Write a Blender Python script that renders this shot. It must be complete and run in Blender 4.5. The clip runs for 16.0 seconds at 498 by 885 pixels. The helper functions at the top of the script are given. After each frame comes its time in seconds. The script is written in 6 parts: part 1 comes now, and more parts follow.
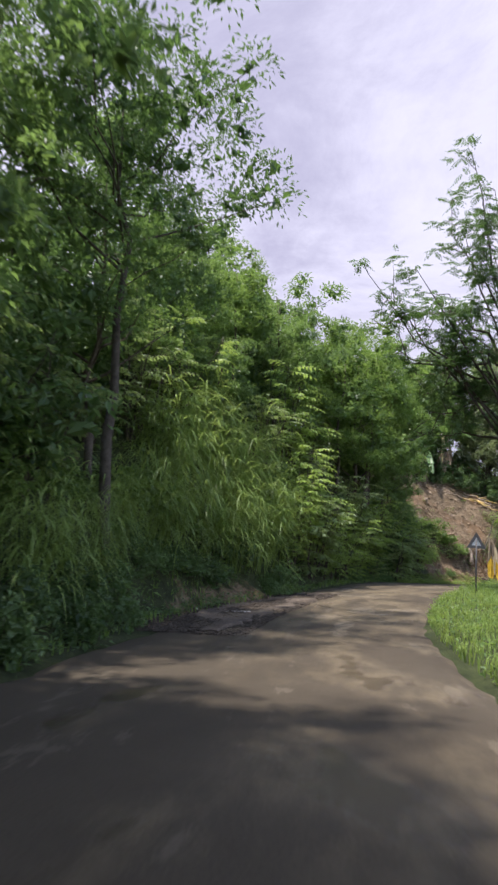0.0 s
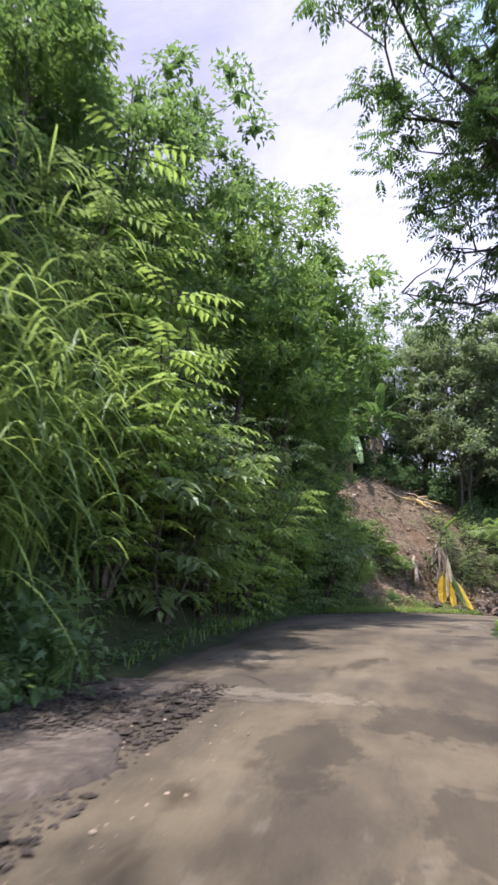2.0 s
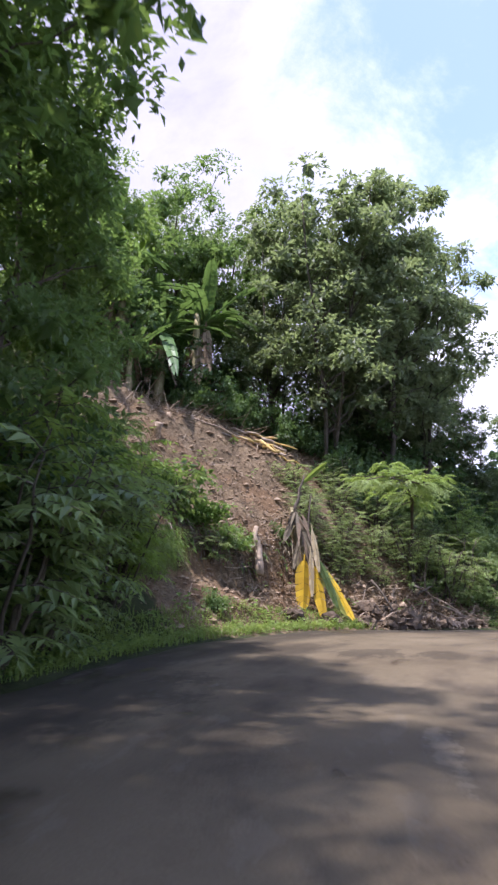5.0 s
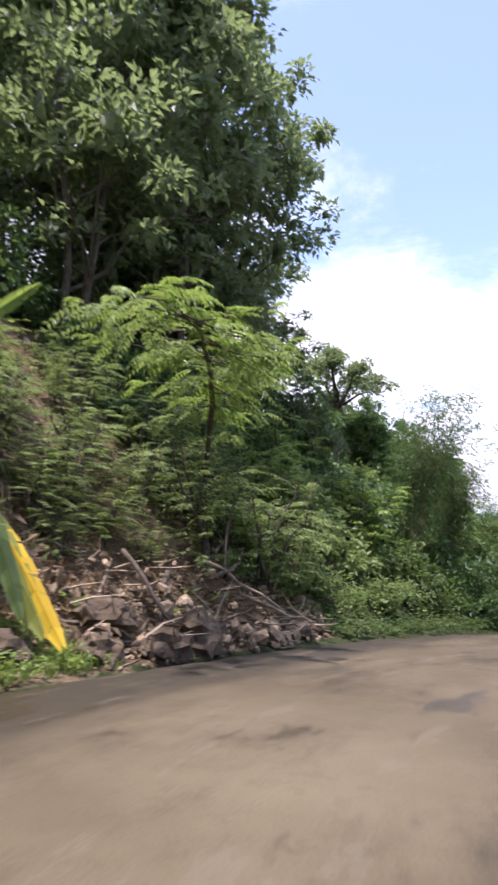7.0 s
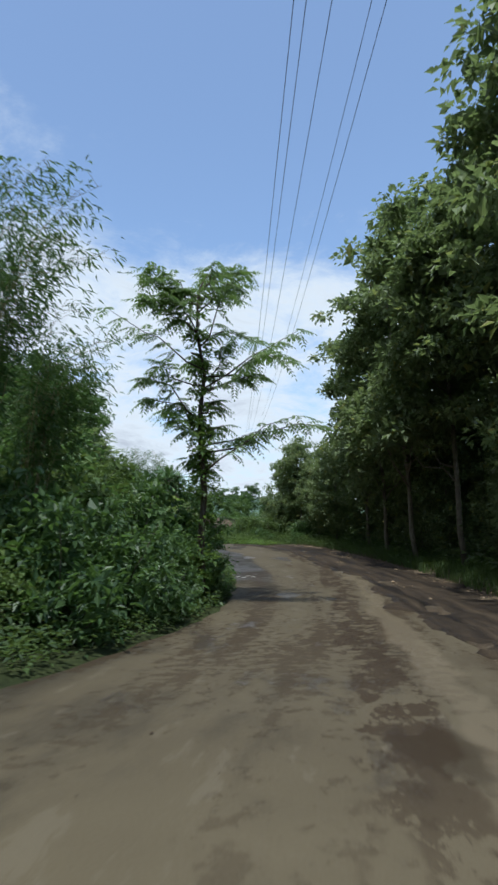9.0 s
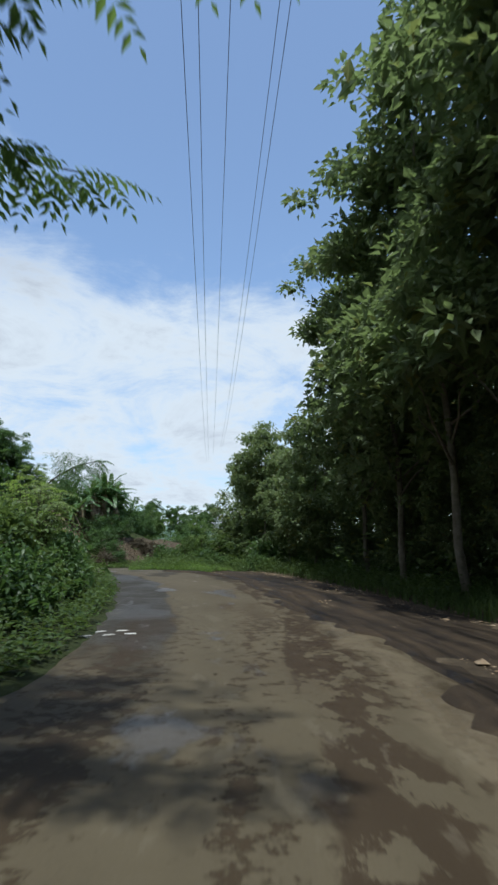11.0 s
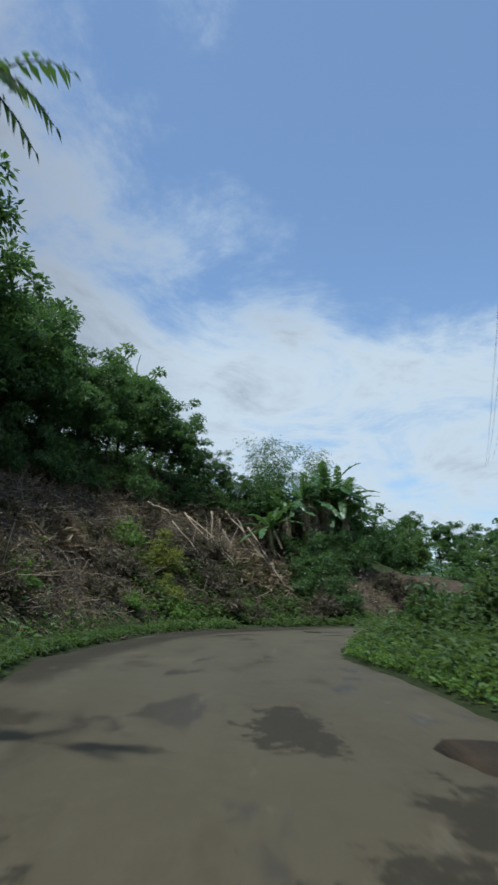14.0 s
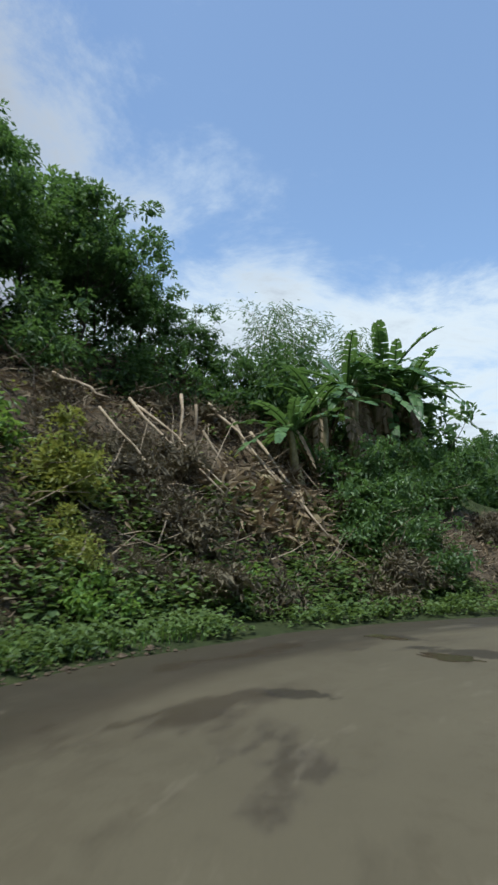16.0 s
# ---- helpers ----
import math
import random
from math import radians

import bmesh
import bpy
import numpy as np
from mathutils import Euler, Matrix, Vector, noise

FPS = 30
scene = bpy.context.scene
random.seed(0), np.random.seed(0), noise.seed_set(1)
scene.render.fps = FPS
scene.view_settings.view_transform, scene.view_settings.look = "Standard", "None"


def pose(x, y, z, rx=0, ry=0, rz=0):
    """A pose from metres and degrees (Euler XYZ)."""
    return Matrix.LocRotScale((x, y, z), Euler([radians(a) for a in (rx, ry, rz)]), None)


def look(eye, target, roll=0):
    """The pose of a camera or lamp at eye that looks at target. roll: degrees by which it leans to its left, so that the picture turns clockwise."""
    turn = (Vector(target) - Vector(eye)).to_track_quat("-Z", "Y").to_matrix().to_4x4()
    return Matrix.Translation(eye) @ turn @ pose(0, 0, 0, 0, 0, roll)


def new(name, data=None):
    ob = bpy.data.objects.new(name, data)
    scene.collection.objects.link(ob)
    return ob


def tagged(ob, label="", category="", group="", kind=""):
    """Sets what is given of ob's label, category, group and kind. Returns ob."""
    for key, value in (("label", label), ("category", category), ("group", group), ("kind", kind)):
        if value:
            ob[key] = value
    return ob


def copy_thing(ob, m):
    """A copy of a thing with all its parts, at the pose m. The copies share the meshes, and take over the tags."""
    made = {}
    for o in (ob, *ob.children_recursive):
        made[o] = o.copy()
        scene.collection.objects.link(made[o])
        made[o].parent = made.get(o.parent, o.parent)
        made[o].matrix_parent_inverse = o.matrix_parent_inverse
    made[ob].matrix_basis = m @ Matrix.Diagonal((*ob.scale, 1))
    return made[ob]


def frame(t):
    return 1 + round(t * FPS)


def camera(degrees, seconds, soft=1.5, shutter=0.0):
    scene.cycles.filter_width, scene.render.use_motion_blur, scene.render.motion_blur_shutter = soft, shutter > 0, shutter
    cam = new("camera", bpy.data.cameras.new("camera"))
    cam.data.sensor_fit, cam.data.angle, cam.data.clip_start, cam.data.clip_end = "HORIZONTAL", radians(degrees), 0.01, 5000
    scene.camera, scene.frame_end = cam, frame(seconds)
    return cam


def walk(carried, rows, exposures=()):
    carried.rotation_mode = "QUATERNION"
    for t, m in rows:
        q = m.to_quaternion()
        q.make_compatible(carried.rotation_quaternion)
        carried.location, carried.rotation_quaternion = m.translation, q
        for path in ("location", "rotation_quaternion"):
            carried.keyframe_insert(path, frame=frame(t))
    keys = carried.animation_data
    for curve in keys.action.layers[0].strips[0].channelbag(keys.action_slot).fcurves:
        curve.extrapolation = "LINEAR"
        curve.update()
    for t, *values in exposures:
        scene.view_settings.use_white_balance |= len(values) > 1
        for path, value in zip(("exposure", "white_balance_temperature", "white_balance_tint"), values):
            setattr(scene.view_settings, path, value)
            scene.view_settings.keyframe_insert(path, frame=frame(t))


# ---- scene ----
# the camera and its way
cam = camera(41.76, 16.0, 2.6, 0.2)
PATH = [
    (0.0, (6.094, -22.774, 1.350), (3.275, -13.353, 3.169), 2.11),
    (0.5, (5.115, -18.008, 1.295), (2.728, -8.480, 3.168), 1.94),
    (1.0, (4.352, -13.367, 1.263), (2.386, -3.732, 3.079), -0.03),
    (1.5, (3.864, -9.162, 1.294), (2.347, 0.520, 3.282), -0.35),
    (2.0, (3.520, -5.412, 1.390), (2.184, 4.257, 3.562), 1.68),
    (2.5, (3.598, -1.745, 1.533), (2.825, 7.992, 3.679), 2.98),
    (3.0, (3.914, 1.792, 1.666), (3.878, 11.562, 3.800), 1.50),
    (3.5, (4.268, 5.112, 1.783), (4.814, 14.894, 3.784), 0.91),
    (4.2, (4.686, 9.489, 1.868), (5.678, 19.248, 3.814), 0.57),
    (4.9, (5.127, 13.674, 1.870), (6.287, 23.401, 3.877), 0.68),
    (5.5, (5.801, 17.409, 1.832), (7.260, 27.085, 3.889), 0.79),
    (6.0, (6.745, 20.816, 1.785), (8.799, 30.388, 3.827), 0.67),
    (6.5, (8.047, 24.502, 1.728), (11.008, 33.849, 3.695), 0.34),
    (7.0, (9.760, 27.811, 1.694), (14.216, 36.592, 3.439), 1.03),
    (7.5, (11.895, 30.493, 1.645), (17.781, 38.411, 3.280), 1.53),
    (8.0, (14.415, 32.617, 1.545), (21.413, 39.623, 2.942), -0.12),
    (8.5, (17.099, 34.437, 1.388), (24.914, 40.505, 2.834), -1.11),
    (9.0, (20.300, 36.398, 1.262), (28.558, 41.891, 2.535), -1.38),
    (9.6, (24.218, 38.543, 1.049), (32.757, 43.594, 2.304), -1.38),
    (10.2, (28.235, 40.517, 0.785), (36.831, 45.423, 2.210), -1.05),
    (10.9, (33.151, 43.004, 0.526), (41.591, 48.086, 2.238), -0.43),
    (11.5, (37.654, 45.636, 0.443), (45.796, 51.119, 2.352), 0.18),
    (12.0, (41.624, 48.239, 0.489), (49.387, 54.210, 2.506), 0.70),
    (12.5, (45.328, 51.046, 0.588), (52.751, 57.403, 2.705), 2.31),
    (13.0, (48.773, 54.073, 0.763), (55.885, 60.770, 2.898), 1.49),
    (13.5, (52.127, 57.172, 0.936), (58.734, 64.367, 3.076), 0.54),
    (14.0, (55.042, 60.426, 1.119), (60.729, 68.330, 3.395), 1.06),
    (14.5, (57.437, 63.727, 1.249), (62.361, 72.080, 3.698), 1.08),
    (15.0, (59.762, 67.381, 1.305), (64.574, 75.886, 3.430), 1.46),
    (15.5, (62.337, 71.047, 1.193), (67.541, 79.458, 2.669), 0.33),
    (16.0, (64.716, 74.465, 1.109), (70.609, 82.365, 2.802), 0.58),
]
EXPOSURES = [(0.0, 0.85, 6100, 18), (0.5, 0.82, 6000, 18), (1.5, 1.05, 5900, 18), (2.0, 1.1, 5750, 22), (2.5, 1.1, 5550, 25), (3.0, 0.98, 5450, 26), (3.5, 0.92, 5400, 26), (6.0, 1.1, 6000, 27), (7.0, 0.92, 6000, 25), (7.5, 0.75, 6100, 18), (8.0, 0.15, 6350, 12), (9.0, -0.1, 5750, 2), (11.5, -0.25, 5750, 1), (12.5, -0.4, 5600, -1), (14.0, -0.4, 5500, -2), (15.0, -0.32, 5650, -2), (16.0, -0.08, 5800, -1)]
walk(cam, [(t, look(eye, target, roll)) for t, eye, target, roll in PATH], EXPOSURES)

# ---- sky, sun ----
SUN_UP, SUN_TURN = 72, 244
world = bpy.data.worlds.new("sky")
scene.world = world
world.use_nodes = True
wn, wl = world.node_tree.nodes, world.node_tree.links
wn.clear()
w_out, w_bg = wn.new("ShaderNodeOutputWorld"), wn.new("ShaderNodeBackground")
sky = wn.new("ShaderNodeTexSky")
sky.sky_type, sky.sun_disc = "NISHITA", False
sky.sun_elevation, sky.sun_rotation = radians(SUN_UP), radians(SUN_TURN)
sky.air_density, sky.dust_density, sky.ozone_density = 1.0, 1.2, 1.4
w_co = wn.new("ShaderNodeTexCoord")
w_sep = wn.new("ShaderNodeSeparateXYZ")
wl.new(w_co.outputs["Generated"], w_sep.inputs[0])


def w_math(op, a, b=0.0, clamp=False):
    k = wn.new("ShaderNodeMath")
    k.operation, k.use_clamp = op, clamp
    for i, v in enumerate((a, b)):
        if isinstance(v, (int, float)):
            k.inputs[i].default_value = v
        else:
            wl.new(v, k.inputs[i])
    return k.outputs[0]


# cloud sheet: the view direction laid onto a level plane overhead
w_up = w_math("ADD", w_math("MAXIMUM", w_sep.outputs[2], 0.0), .16)
w_pos = wn.new("ShaderNodeCombineXYZ")
wl.new(w_math("DIVIDE", w_sep.outputs[0], w_up), w_pos.inputs[0])
wl.new(w_math("DIVIDE", w_sep.outputs[1], w_up), w_pos.inputs[1])
w_pos.inputs[2].default_value = 9.1


def w_noise(scale, detail, rough, warp):
    t = wn.new("ShaderNodeTexNoise")
    t.inputs["Scale"].default_value, t.inputs["Detail"].default_value = scale, detail
    t.inputs["Roughness"].default_value, t.inputs["Distortion"].default_value = rough, warp
    wl.new(w_pos.outputs[0], t.inputs["Vector"])
    return t.outputs["Fac"]


w_cover = w_math("ADD", w_math("MULTIPLY", w_noise(.62, 6, .58, .4), .58), w_math("MULTIPLY", w_noise(2.0, 10, .7, .5), .42))
w_band = wn.new("ShaderNodeMapRange")
w_band.interpolation_type = "SMOOTHSTEP"
wl.new(w_math("ADD", w_sep.outputs[2], w_math("MULTIPLY", w_noise(1.3, 4, .55, .4), .16)), w_band.inputs["Value"])
w_band.inputs["From Min"].default_value, w_band.inputs["From Max"].default_value = .40, .56
w_band.inputs["To Min"].default_value, w_band.inputs["To Max"].default_value = .11, -.07
# the cover thickens towards the north-west
w_side = w_math("SUBTRACT", w_sep.outputs[1], w_sep.outputs[0])
w_side = w_math("ADD", w_math("MULTIPLY", w_side, .05), w_math("MULTIPLY", w_math("MAXIMUM", w_math("SUBTRACT", w_side, .42), 0.0), .3))
w_low = w_math("ADD", w_band.outputs[0], w_side)
w_ramp = wn.new("ShaderNodeMapRange")
w_ramp.interpolation_type = "SMOOTHSTEP"
wl.new(w_math("ADD", w_cover, w_low), w_ramp.inputs["Value"])
w_ramp.inputs["From Min"].default_value, w_ramp.inputs["From Max"].default_value = .46, .63
w_ramp.inputs["To Min"].default_value = .1
w_mix = wn.new("ShaderNodeMix")
w_mix.data_type = "RGBA"
w_tint = wn.new("ShaderNodeMix")
w_tint.data_type, w_tint.blend_type = "RGBA", "MULTIPLY"
w_tint.inputs[0].default_value = 1.0
wl.new(sky.outputs[0], w_tint.inputs[6])
w_tint.inputs[7].default_value = (1.42, 1.42, 1.48, 1)
wl.new(w_ramp.outputs[0], w_mix.inputs[0])
wl.new(w_tint.outputs[2], w_mix.inputs[6])
# thin cloud is bright, thick cloud greyer
w_thick = wn.new("ShaderNodeMapRange")
w_thick.interpolation_type = "SMOOTHSTEP"
wl.new(w_math("ADD", w_cover, w_math("MULTIPLY", w_low, .45)), w_thick.inputs["Value"])
w_thick.inputs["From Min"].default_value, w_thick.inputs["From Max"].default_value = .54, .76
w_grey = wn.new("ShaderNodeMix")
w_grey.data_type = "RGBA"
wl.new(w_thick.outputs[0], w_grey.inputs[0])
w_dull = wn.new("ShaderNodeMapRange")
wl.new(w_math("SUBTRACT", w_sep.outputs[1], w_sep.outputs[0]), w_dull.inputs["Value"])
w_dull.inputs["From Min"].default_value, w_dull.inputs["From Max"].default_value = .3, .7
w_lit = wn.new("ShaderNodeMix")
w_lit.data_type = "RGBA"
wl.new(w_dull.outputs[0], w_lit.inputs[0])
w_lit.inputs[6].default_value, w_lit.inputs[7].default_value = (6.4, 6.45, 6.8, 1), (3.7, 3.65, 4.1, 1)
wl.new(w_lit.outputs[2], w_grey.inputs[6])
w_grey.inputs[7].default_value = (2.25, 2.2, 2.75, 1)
wl.new(w_grey.outputs[2], w_mix.inputs[7])
wl.new(w_mix.outputs[2], w_bg.inputs[0])
w_bg.inputs[1].default_value = .14
wl.new(w_bg.outputs[0], w_out.inputs[0])
sun = new("sun", bpy.data.lights.new("sun", "SUN"))
sun.data.energy, sun.data.angle, sun.data.color = 4.8, radians(1.5), (1.0, .94, .84)
sun.matrix_basis = look((0, 0, 0), (-math.sin(radians(SUN_TURN)) * math.cos(radians(SUN_UP)), -math.cos(radians(SUN_TURN)) * math.cos(radians(SUN_UP)), -math.sin(radians(SUN_UP))))

# ---- plan of the road: x, y, z along the driven line ----
ROAD_LINE = [
    (13.37, -62.1, 0.0), (8.82, -37.52, 0.0), (6.09, -22.77, 0.0), (4.35, -13.37, -0.09), (3.52, -5.41, 0.04),
    (3.91, 1.79, 0.32), (4.58, 8.28, 0.50), (5.21, 14.28, 0.52), (6.75, 20.82, 0.44), (8.36, 25.2, 0.37),
    (10.57, 28.96, 0.33), (13.38, 31.82, 0.24), (16.53, 34.07, 0.07), (20.3, 36.4, -0.09), (24.88, 38.88, -0.34),
    (30.3, 41.53, -0.69), (37.65, 45.64, -0.91), (45.33, 51.05, -0.76), (52.13, 57.17, -0.41), (56.51, 62.38, -0.14),
    (60.78, 68.86, -0.08), (64.72, 74.46, -0.24), (68.39, 77.81, -0.24), (73.04, 79.58, -0.24), (78.03, 79.64, -0.24),
    (83.89, 78.42, -0.24), (92.72, 73.82, -0.24), (116.54, 57.28, -0.24),
]
# metres along the road from the start: left edge, right edge
ROAD_EDGES = [
    (-40, 3.7, 2.3), (8, 3.7, 2.3), (16, 3.6, 2.2), (25, 2.9, 2.0), (36, 3.2, 2.5), (42, 4.0, 3.1), (50, 4.6, 3.0),
    (57, 4.9, 2.6), (64, 4.6, 2.4), (70, 4.0, 2.3), (77, 3.4, 2.4), (84, 2.8, 2.5), (92, 2.6, 2.7), (100, 2.5, 2.8), (108, 2.2, 2.9),
    (116, 3.0, 2.9), (121, 3.8, 2.9), (127, 3.9, 2.9), (132, 4.4, 3.0), (180, 3.4, 3.0),
]
# metres along the road: verge, lower slope, its height, upper slope, top height of the hill on the left
HILL = [
    (-40, .8, 1.5, 7, .7, 20), (25, .7, 1.6, 8, .7, 20), (42, .8, 1.5, 8, .7, 20), (48, 1., 1.2, 7, .6, 18),
    (54, .8, 1.1, 9.5, .5, 17), (63, .8, 1.13, 7.9, .5, 16), (71, 1.2, .85, 6, .55, 15), (80, 1., .6, 3.5, .5, 14),
    (90, .8, .7, 3.5, .5, 13), (104, .8, .7, 4, .5, 14), (114, 1., .9, 5, .5, 14), (123, 1., .92, 5, .45, 13),
    (129, 1.1, .9, 5.8, .45, 13), (134, 1.2, .88, 8.2, .45, 15), (139, 1.2, .85, 6.8, .4, 11), (142, 1.2, .8, 4.0, .28, 6), (146, 1.2, .75, 2.6, .1, 3.4), (152, 1., .6, 1.8, .08, 2.4), (160, 1., .6, 1.6, .08, 2.2), (190, 1., .5, 1.6, .08, 2),
]


def dense_line(step=0.25):
    """The road's line as rows of x, y, z at even steps of its length, with 0 at the start of the walk."""
    p = np.array(ROAD_LINE)
    m = np.gradient(p, axis=0)
    chord = np.concatenate([[0], np.cumsum(np.linalg.norm(np.diff(p[:, :2], axis=0), axis=1))])
    m = np.stack([np.gradient(p[:, k], chord) for k in range(3)], 1)
    out = []
    for i in range(len(p) - 1):
        h = chord[i + 1] - chord[i]
        u = np.linspace(0, 1, 40, endpoint=False)[:, None]
        out.append((2 * u**3 - 3 * u**2 + 1) * p[i] + (u**3 - 2 * u**2 + u) * h * m[i] + (3 * u**2 - 2 * u**3) * p[i + 1] + (u**3 - u**2) * h * m[i + 1])
    q = np.vstack(out + [p[-1:]])
    s = np.concatenate([[0], np.cumsum(np.linalg.norm(np.diff(q[:, :2], axis=0), axis=1))])
    start = s[np.argmin(np.hypot(q[:, 0] - 6.09, q[:, 1] + 22.77))]
    even = np.arange(0, s[-1], step)
    return even - start, np.stack([np.interp(even, s, q[:, k]) for k in range(3)], 1)


LINE_S, LINE = dense_line()
LINE_T = np.gradient(LINE[:, :2], axis=0)
LINE_T /= np.linalg.norm(LINE_T, axis=1, keepdims=True)
EDGE, SLOPE = np.array(ROAD_EDGES), np.array(HILL)


def at_road(s, off):
    """Plan place at s metres along the road and off metres to its left."""
    x, y = np.interp(s, LINE_S, LINE[:, 0]), np.interp(s, LINE_S, LINE[:, 1])
    tx, ty = np.interp(s, LINE_S, LINE_T[:, 0]), np.interp(s, LINE_S, LINE_T[:, 1])
    return x - ty * off, y + tx * off


def road_frame(x, y):
    """For plan places: metres along the road, metres to its left, the road's height there."""
    x, y = np.atleast_1d(np.asarray(x, float)), np.atleast_1d(np.asarray(y, float))
    s, o, z = np.empty_like(x), np.empty_like(x), np.empty_like(x)
    for a in range(0, len(x), 4000):
        b = slice(a, a + 4000)
        dx, dy = x[b, None] - LINE[None, ::2, 0], y[b, None] - LINE[None, ::2, 1]
        i = np.argmin(dx * dx + dy * dy, axis=1) * 2
        wx, wy = x[b] - LINE[i, 0], y[b] - LINE[i, 1]
        along = LINE_T[i, 0] * wx + LINE_T[i, 1] * wy
        s[b] = LINE_S[i] + np.clip(along, -.3, .3)
        side = LINE_T[i, 0] * wy - LINE_T[i, 1] * wx
        o[b] = np.where(side < 0, -1, 1) * np.hypot(wx - LINE_T[i, 0] * np.clip(along, -.3, .3), wy - LINE_T[i, 1] * np.clip(along, -.3, .3))
        z[b] = np.interp(s[b], LINE_S, LINE[:, 2])
    return s, o, z


def ease(v):
    v = np.clip(v, 0, 1)
    return v * v * (3 - 2 * v)


def bumps(x, y, size, seed):
    """Smooth random relief between -1 and 1."""
    r = np.random.RandomState(seed)
    total = 0
    for _ in range(7):
        a, k, ph = r.uniform(0, 6.283), r.uniform(.6, 1.6) * 6.283 / size, r.uniform(0, 6.283)
        total = total + np.sin((x * np.cos(a) + y * np.sin(a)) * k + ph)
    return total / 4.0


def ground_height(x, y):
    x, y = np.atleast_1d(np.asarray(x, float)), np.atleast_1d(np.asarray(y, float))
    s, o, z = road_frame(x, y)
    w, k1, h1, k2, top = (np.interp(s, SLOPE[:, 0], SLOPE[:, k]) for k in range(1, 6))
    u = o - np.interp(s, EDGE[:, 0], EDGE[:, 1])
    v = np.maximum(u - w, 0)
    first = v * k1
    rise = np.where(first < h1, first, h1 + (v - h1 / k1) * k2)
    rise = np.where(rise < top * .75, rise, top * .75 + (top * .25) * (1 - np.exp(-(np.maximum(rise - top * .75, 0)) / (top * .25))))
    rough = ease((u - .4) / 2.5)
    left = .05 * ease(u / .4) + rise + rough * (.28 * bumps(x, y, 3.2, 5) + .12 * bumps(x, y, 1.1, 6)) * np.minimum(1, .3 + rise)
    r = -o - np.interp(s, EDGE[:, 0], EDGE[:, 2])
    slip = ease((s - 51) / 3) * ease((68.5 - s) / 3) * ease((o - 5.6) / 1.2) * ease((17 - o) / 2)
    left = left + slip * (.17 * bumps(x, y, 1.7, 15) + .06 * bumps(x, y, 1.0, 16))
    cut = ease((s - 52.6) / 1.6) * ease((61 - s) / 2.2)
    face = 7.75 + .35 * bumps(s, 0 * s, 3.1, 18)
    left = left - cut * .95 * ease((o - face + 1.9) / 1.9) * ease((face + .5 - o) / .9)
    left = left + cut * .3 * ease((o - face) / .9) * ease((face + 1.9 - o) / 1.6)
    shoulder = np.where((s > 74) & (s < 114), 2.6, .2)
    q = np.maximum(r - shoulder, 0)
    right = .1 * ease(q / .5) - .12 * np.maximum(q - 4, 0) + .06 * ease(q) * bumps(x, y, 2.3, 8)
    right = np.maximum(right, -7)
    inside = (u < 0) & (r < 0)
    off = np.where(inside, -.07, np.where(o > 0, left, right))
    near = z + off
    d = np.hypot(x - 30, y - 40)
    far = -10 + ease((d - 350) / 900) * (62 + 24 * bumps(x, y, 900, 3) + 10 * bumps(x, y, 260, 4))
    mix = ease((d - 130) / 220)
    return near * (1 - mix) + far * mix
# ---- end of plan ----


# ---- materials ----
def nodes_of(name):
    m = bpy.data.materials.new(name)
    m.use_nodes = True
    n = m.node_tree.nodes
    n.clear()
    out = n.new("ShaderNodeOutputMaterial")
    return m, n, m.node_tree.links, out


def noise_node(n, links, vector, scale, detail=4.0, rough=.55, stretch=None):
    t = n.new("ShaderNodeTexNoise")
    t.inputs["Scale"].default_value, t.inputs["Detail"].default_value, t.inputs["Roughness"].default_value = scale, detail, rough
    if stretch:
        mp = n.new("ShaderNodeMapping")
        mp.inputs["Scale"].default_value = stretch
        links.new(vector, mp.inputs["Vector"])
        vector = mp.outputs["Vector"]
    links.new(vector, t.inputs["Vector"])
    return t.outputs["Fac"]


def ramp_node(n, links, fac, stops):
    r = n.new("ShaderNodeValToRGB")
    e = r.color_ramp.elements
    e[0].position, e[0].color = stops[0][0], (*stops[0][1], 1)
    e[1].position, e[1].color = stops[-1][0], (*stops[-1][1], 1)
    for p, c in stops[1:-1]:
        k = e.new(p)
        k.color = (*c, 1)
    links.new(fac, r.inputs["Fac"])
    return r.outputs["Color"]


def math_node(n, links, op, a, b=0.0, clamp=False):
    k = n.new("ShaderNodeMath")
    k.operation, k.use_clamp = op, clamp
    for i, v in enumerate((a, b)):
        if isinstance(v, (int, float)):
            k.inputs[i].default_value = v
        else:
            links.new(v, k.inputs[i])
    return k.outputs[0]


def mix_node(n, links, fac, a, b):
    k = n.new("ShaderNodeMix")
    k.data_type = "RGBA"
    for slot, v in (("Factor", fac), ("A", a), ("B", b)):
        i = [q for q in k.inputs if q.name == slot and q.type == ("VALUE" if slot == "Factor" else "RGBA")][0]
        if isinstance(v, (int, float)):
            i.default_value = v
        elif isinstance(v, tuple):
            i.default_value = (*v, 1)
        else:
            links.new(v, i)
    return [q for q in k.outputs if q.type == "RGBA"][0]


def bump_node(n, links, height, strength, distance):
    b = n.new("ShaderNodeBump")
    b.inputs["Strength"].default_value, b.inputs["Distance"].default_value = strength, distance
    links.new(height, b.inputs["Height"])
    return b.outputs["Normal"]


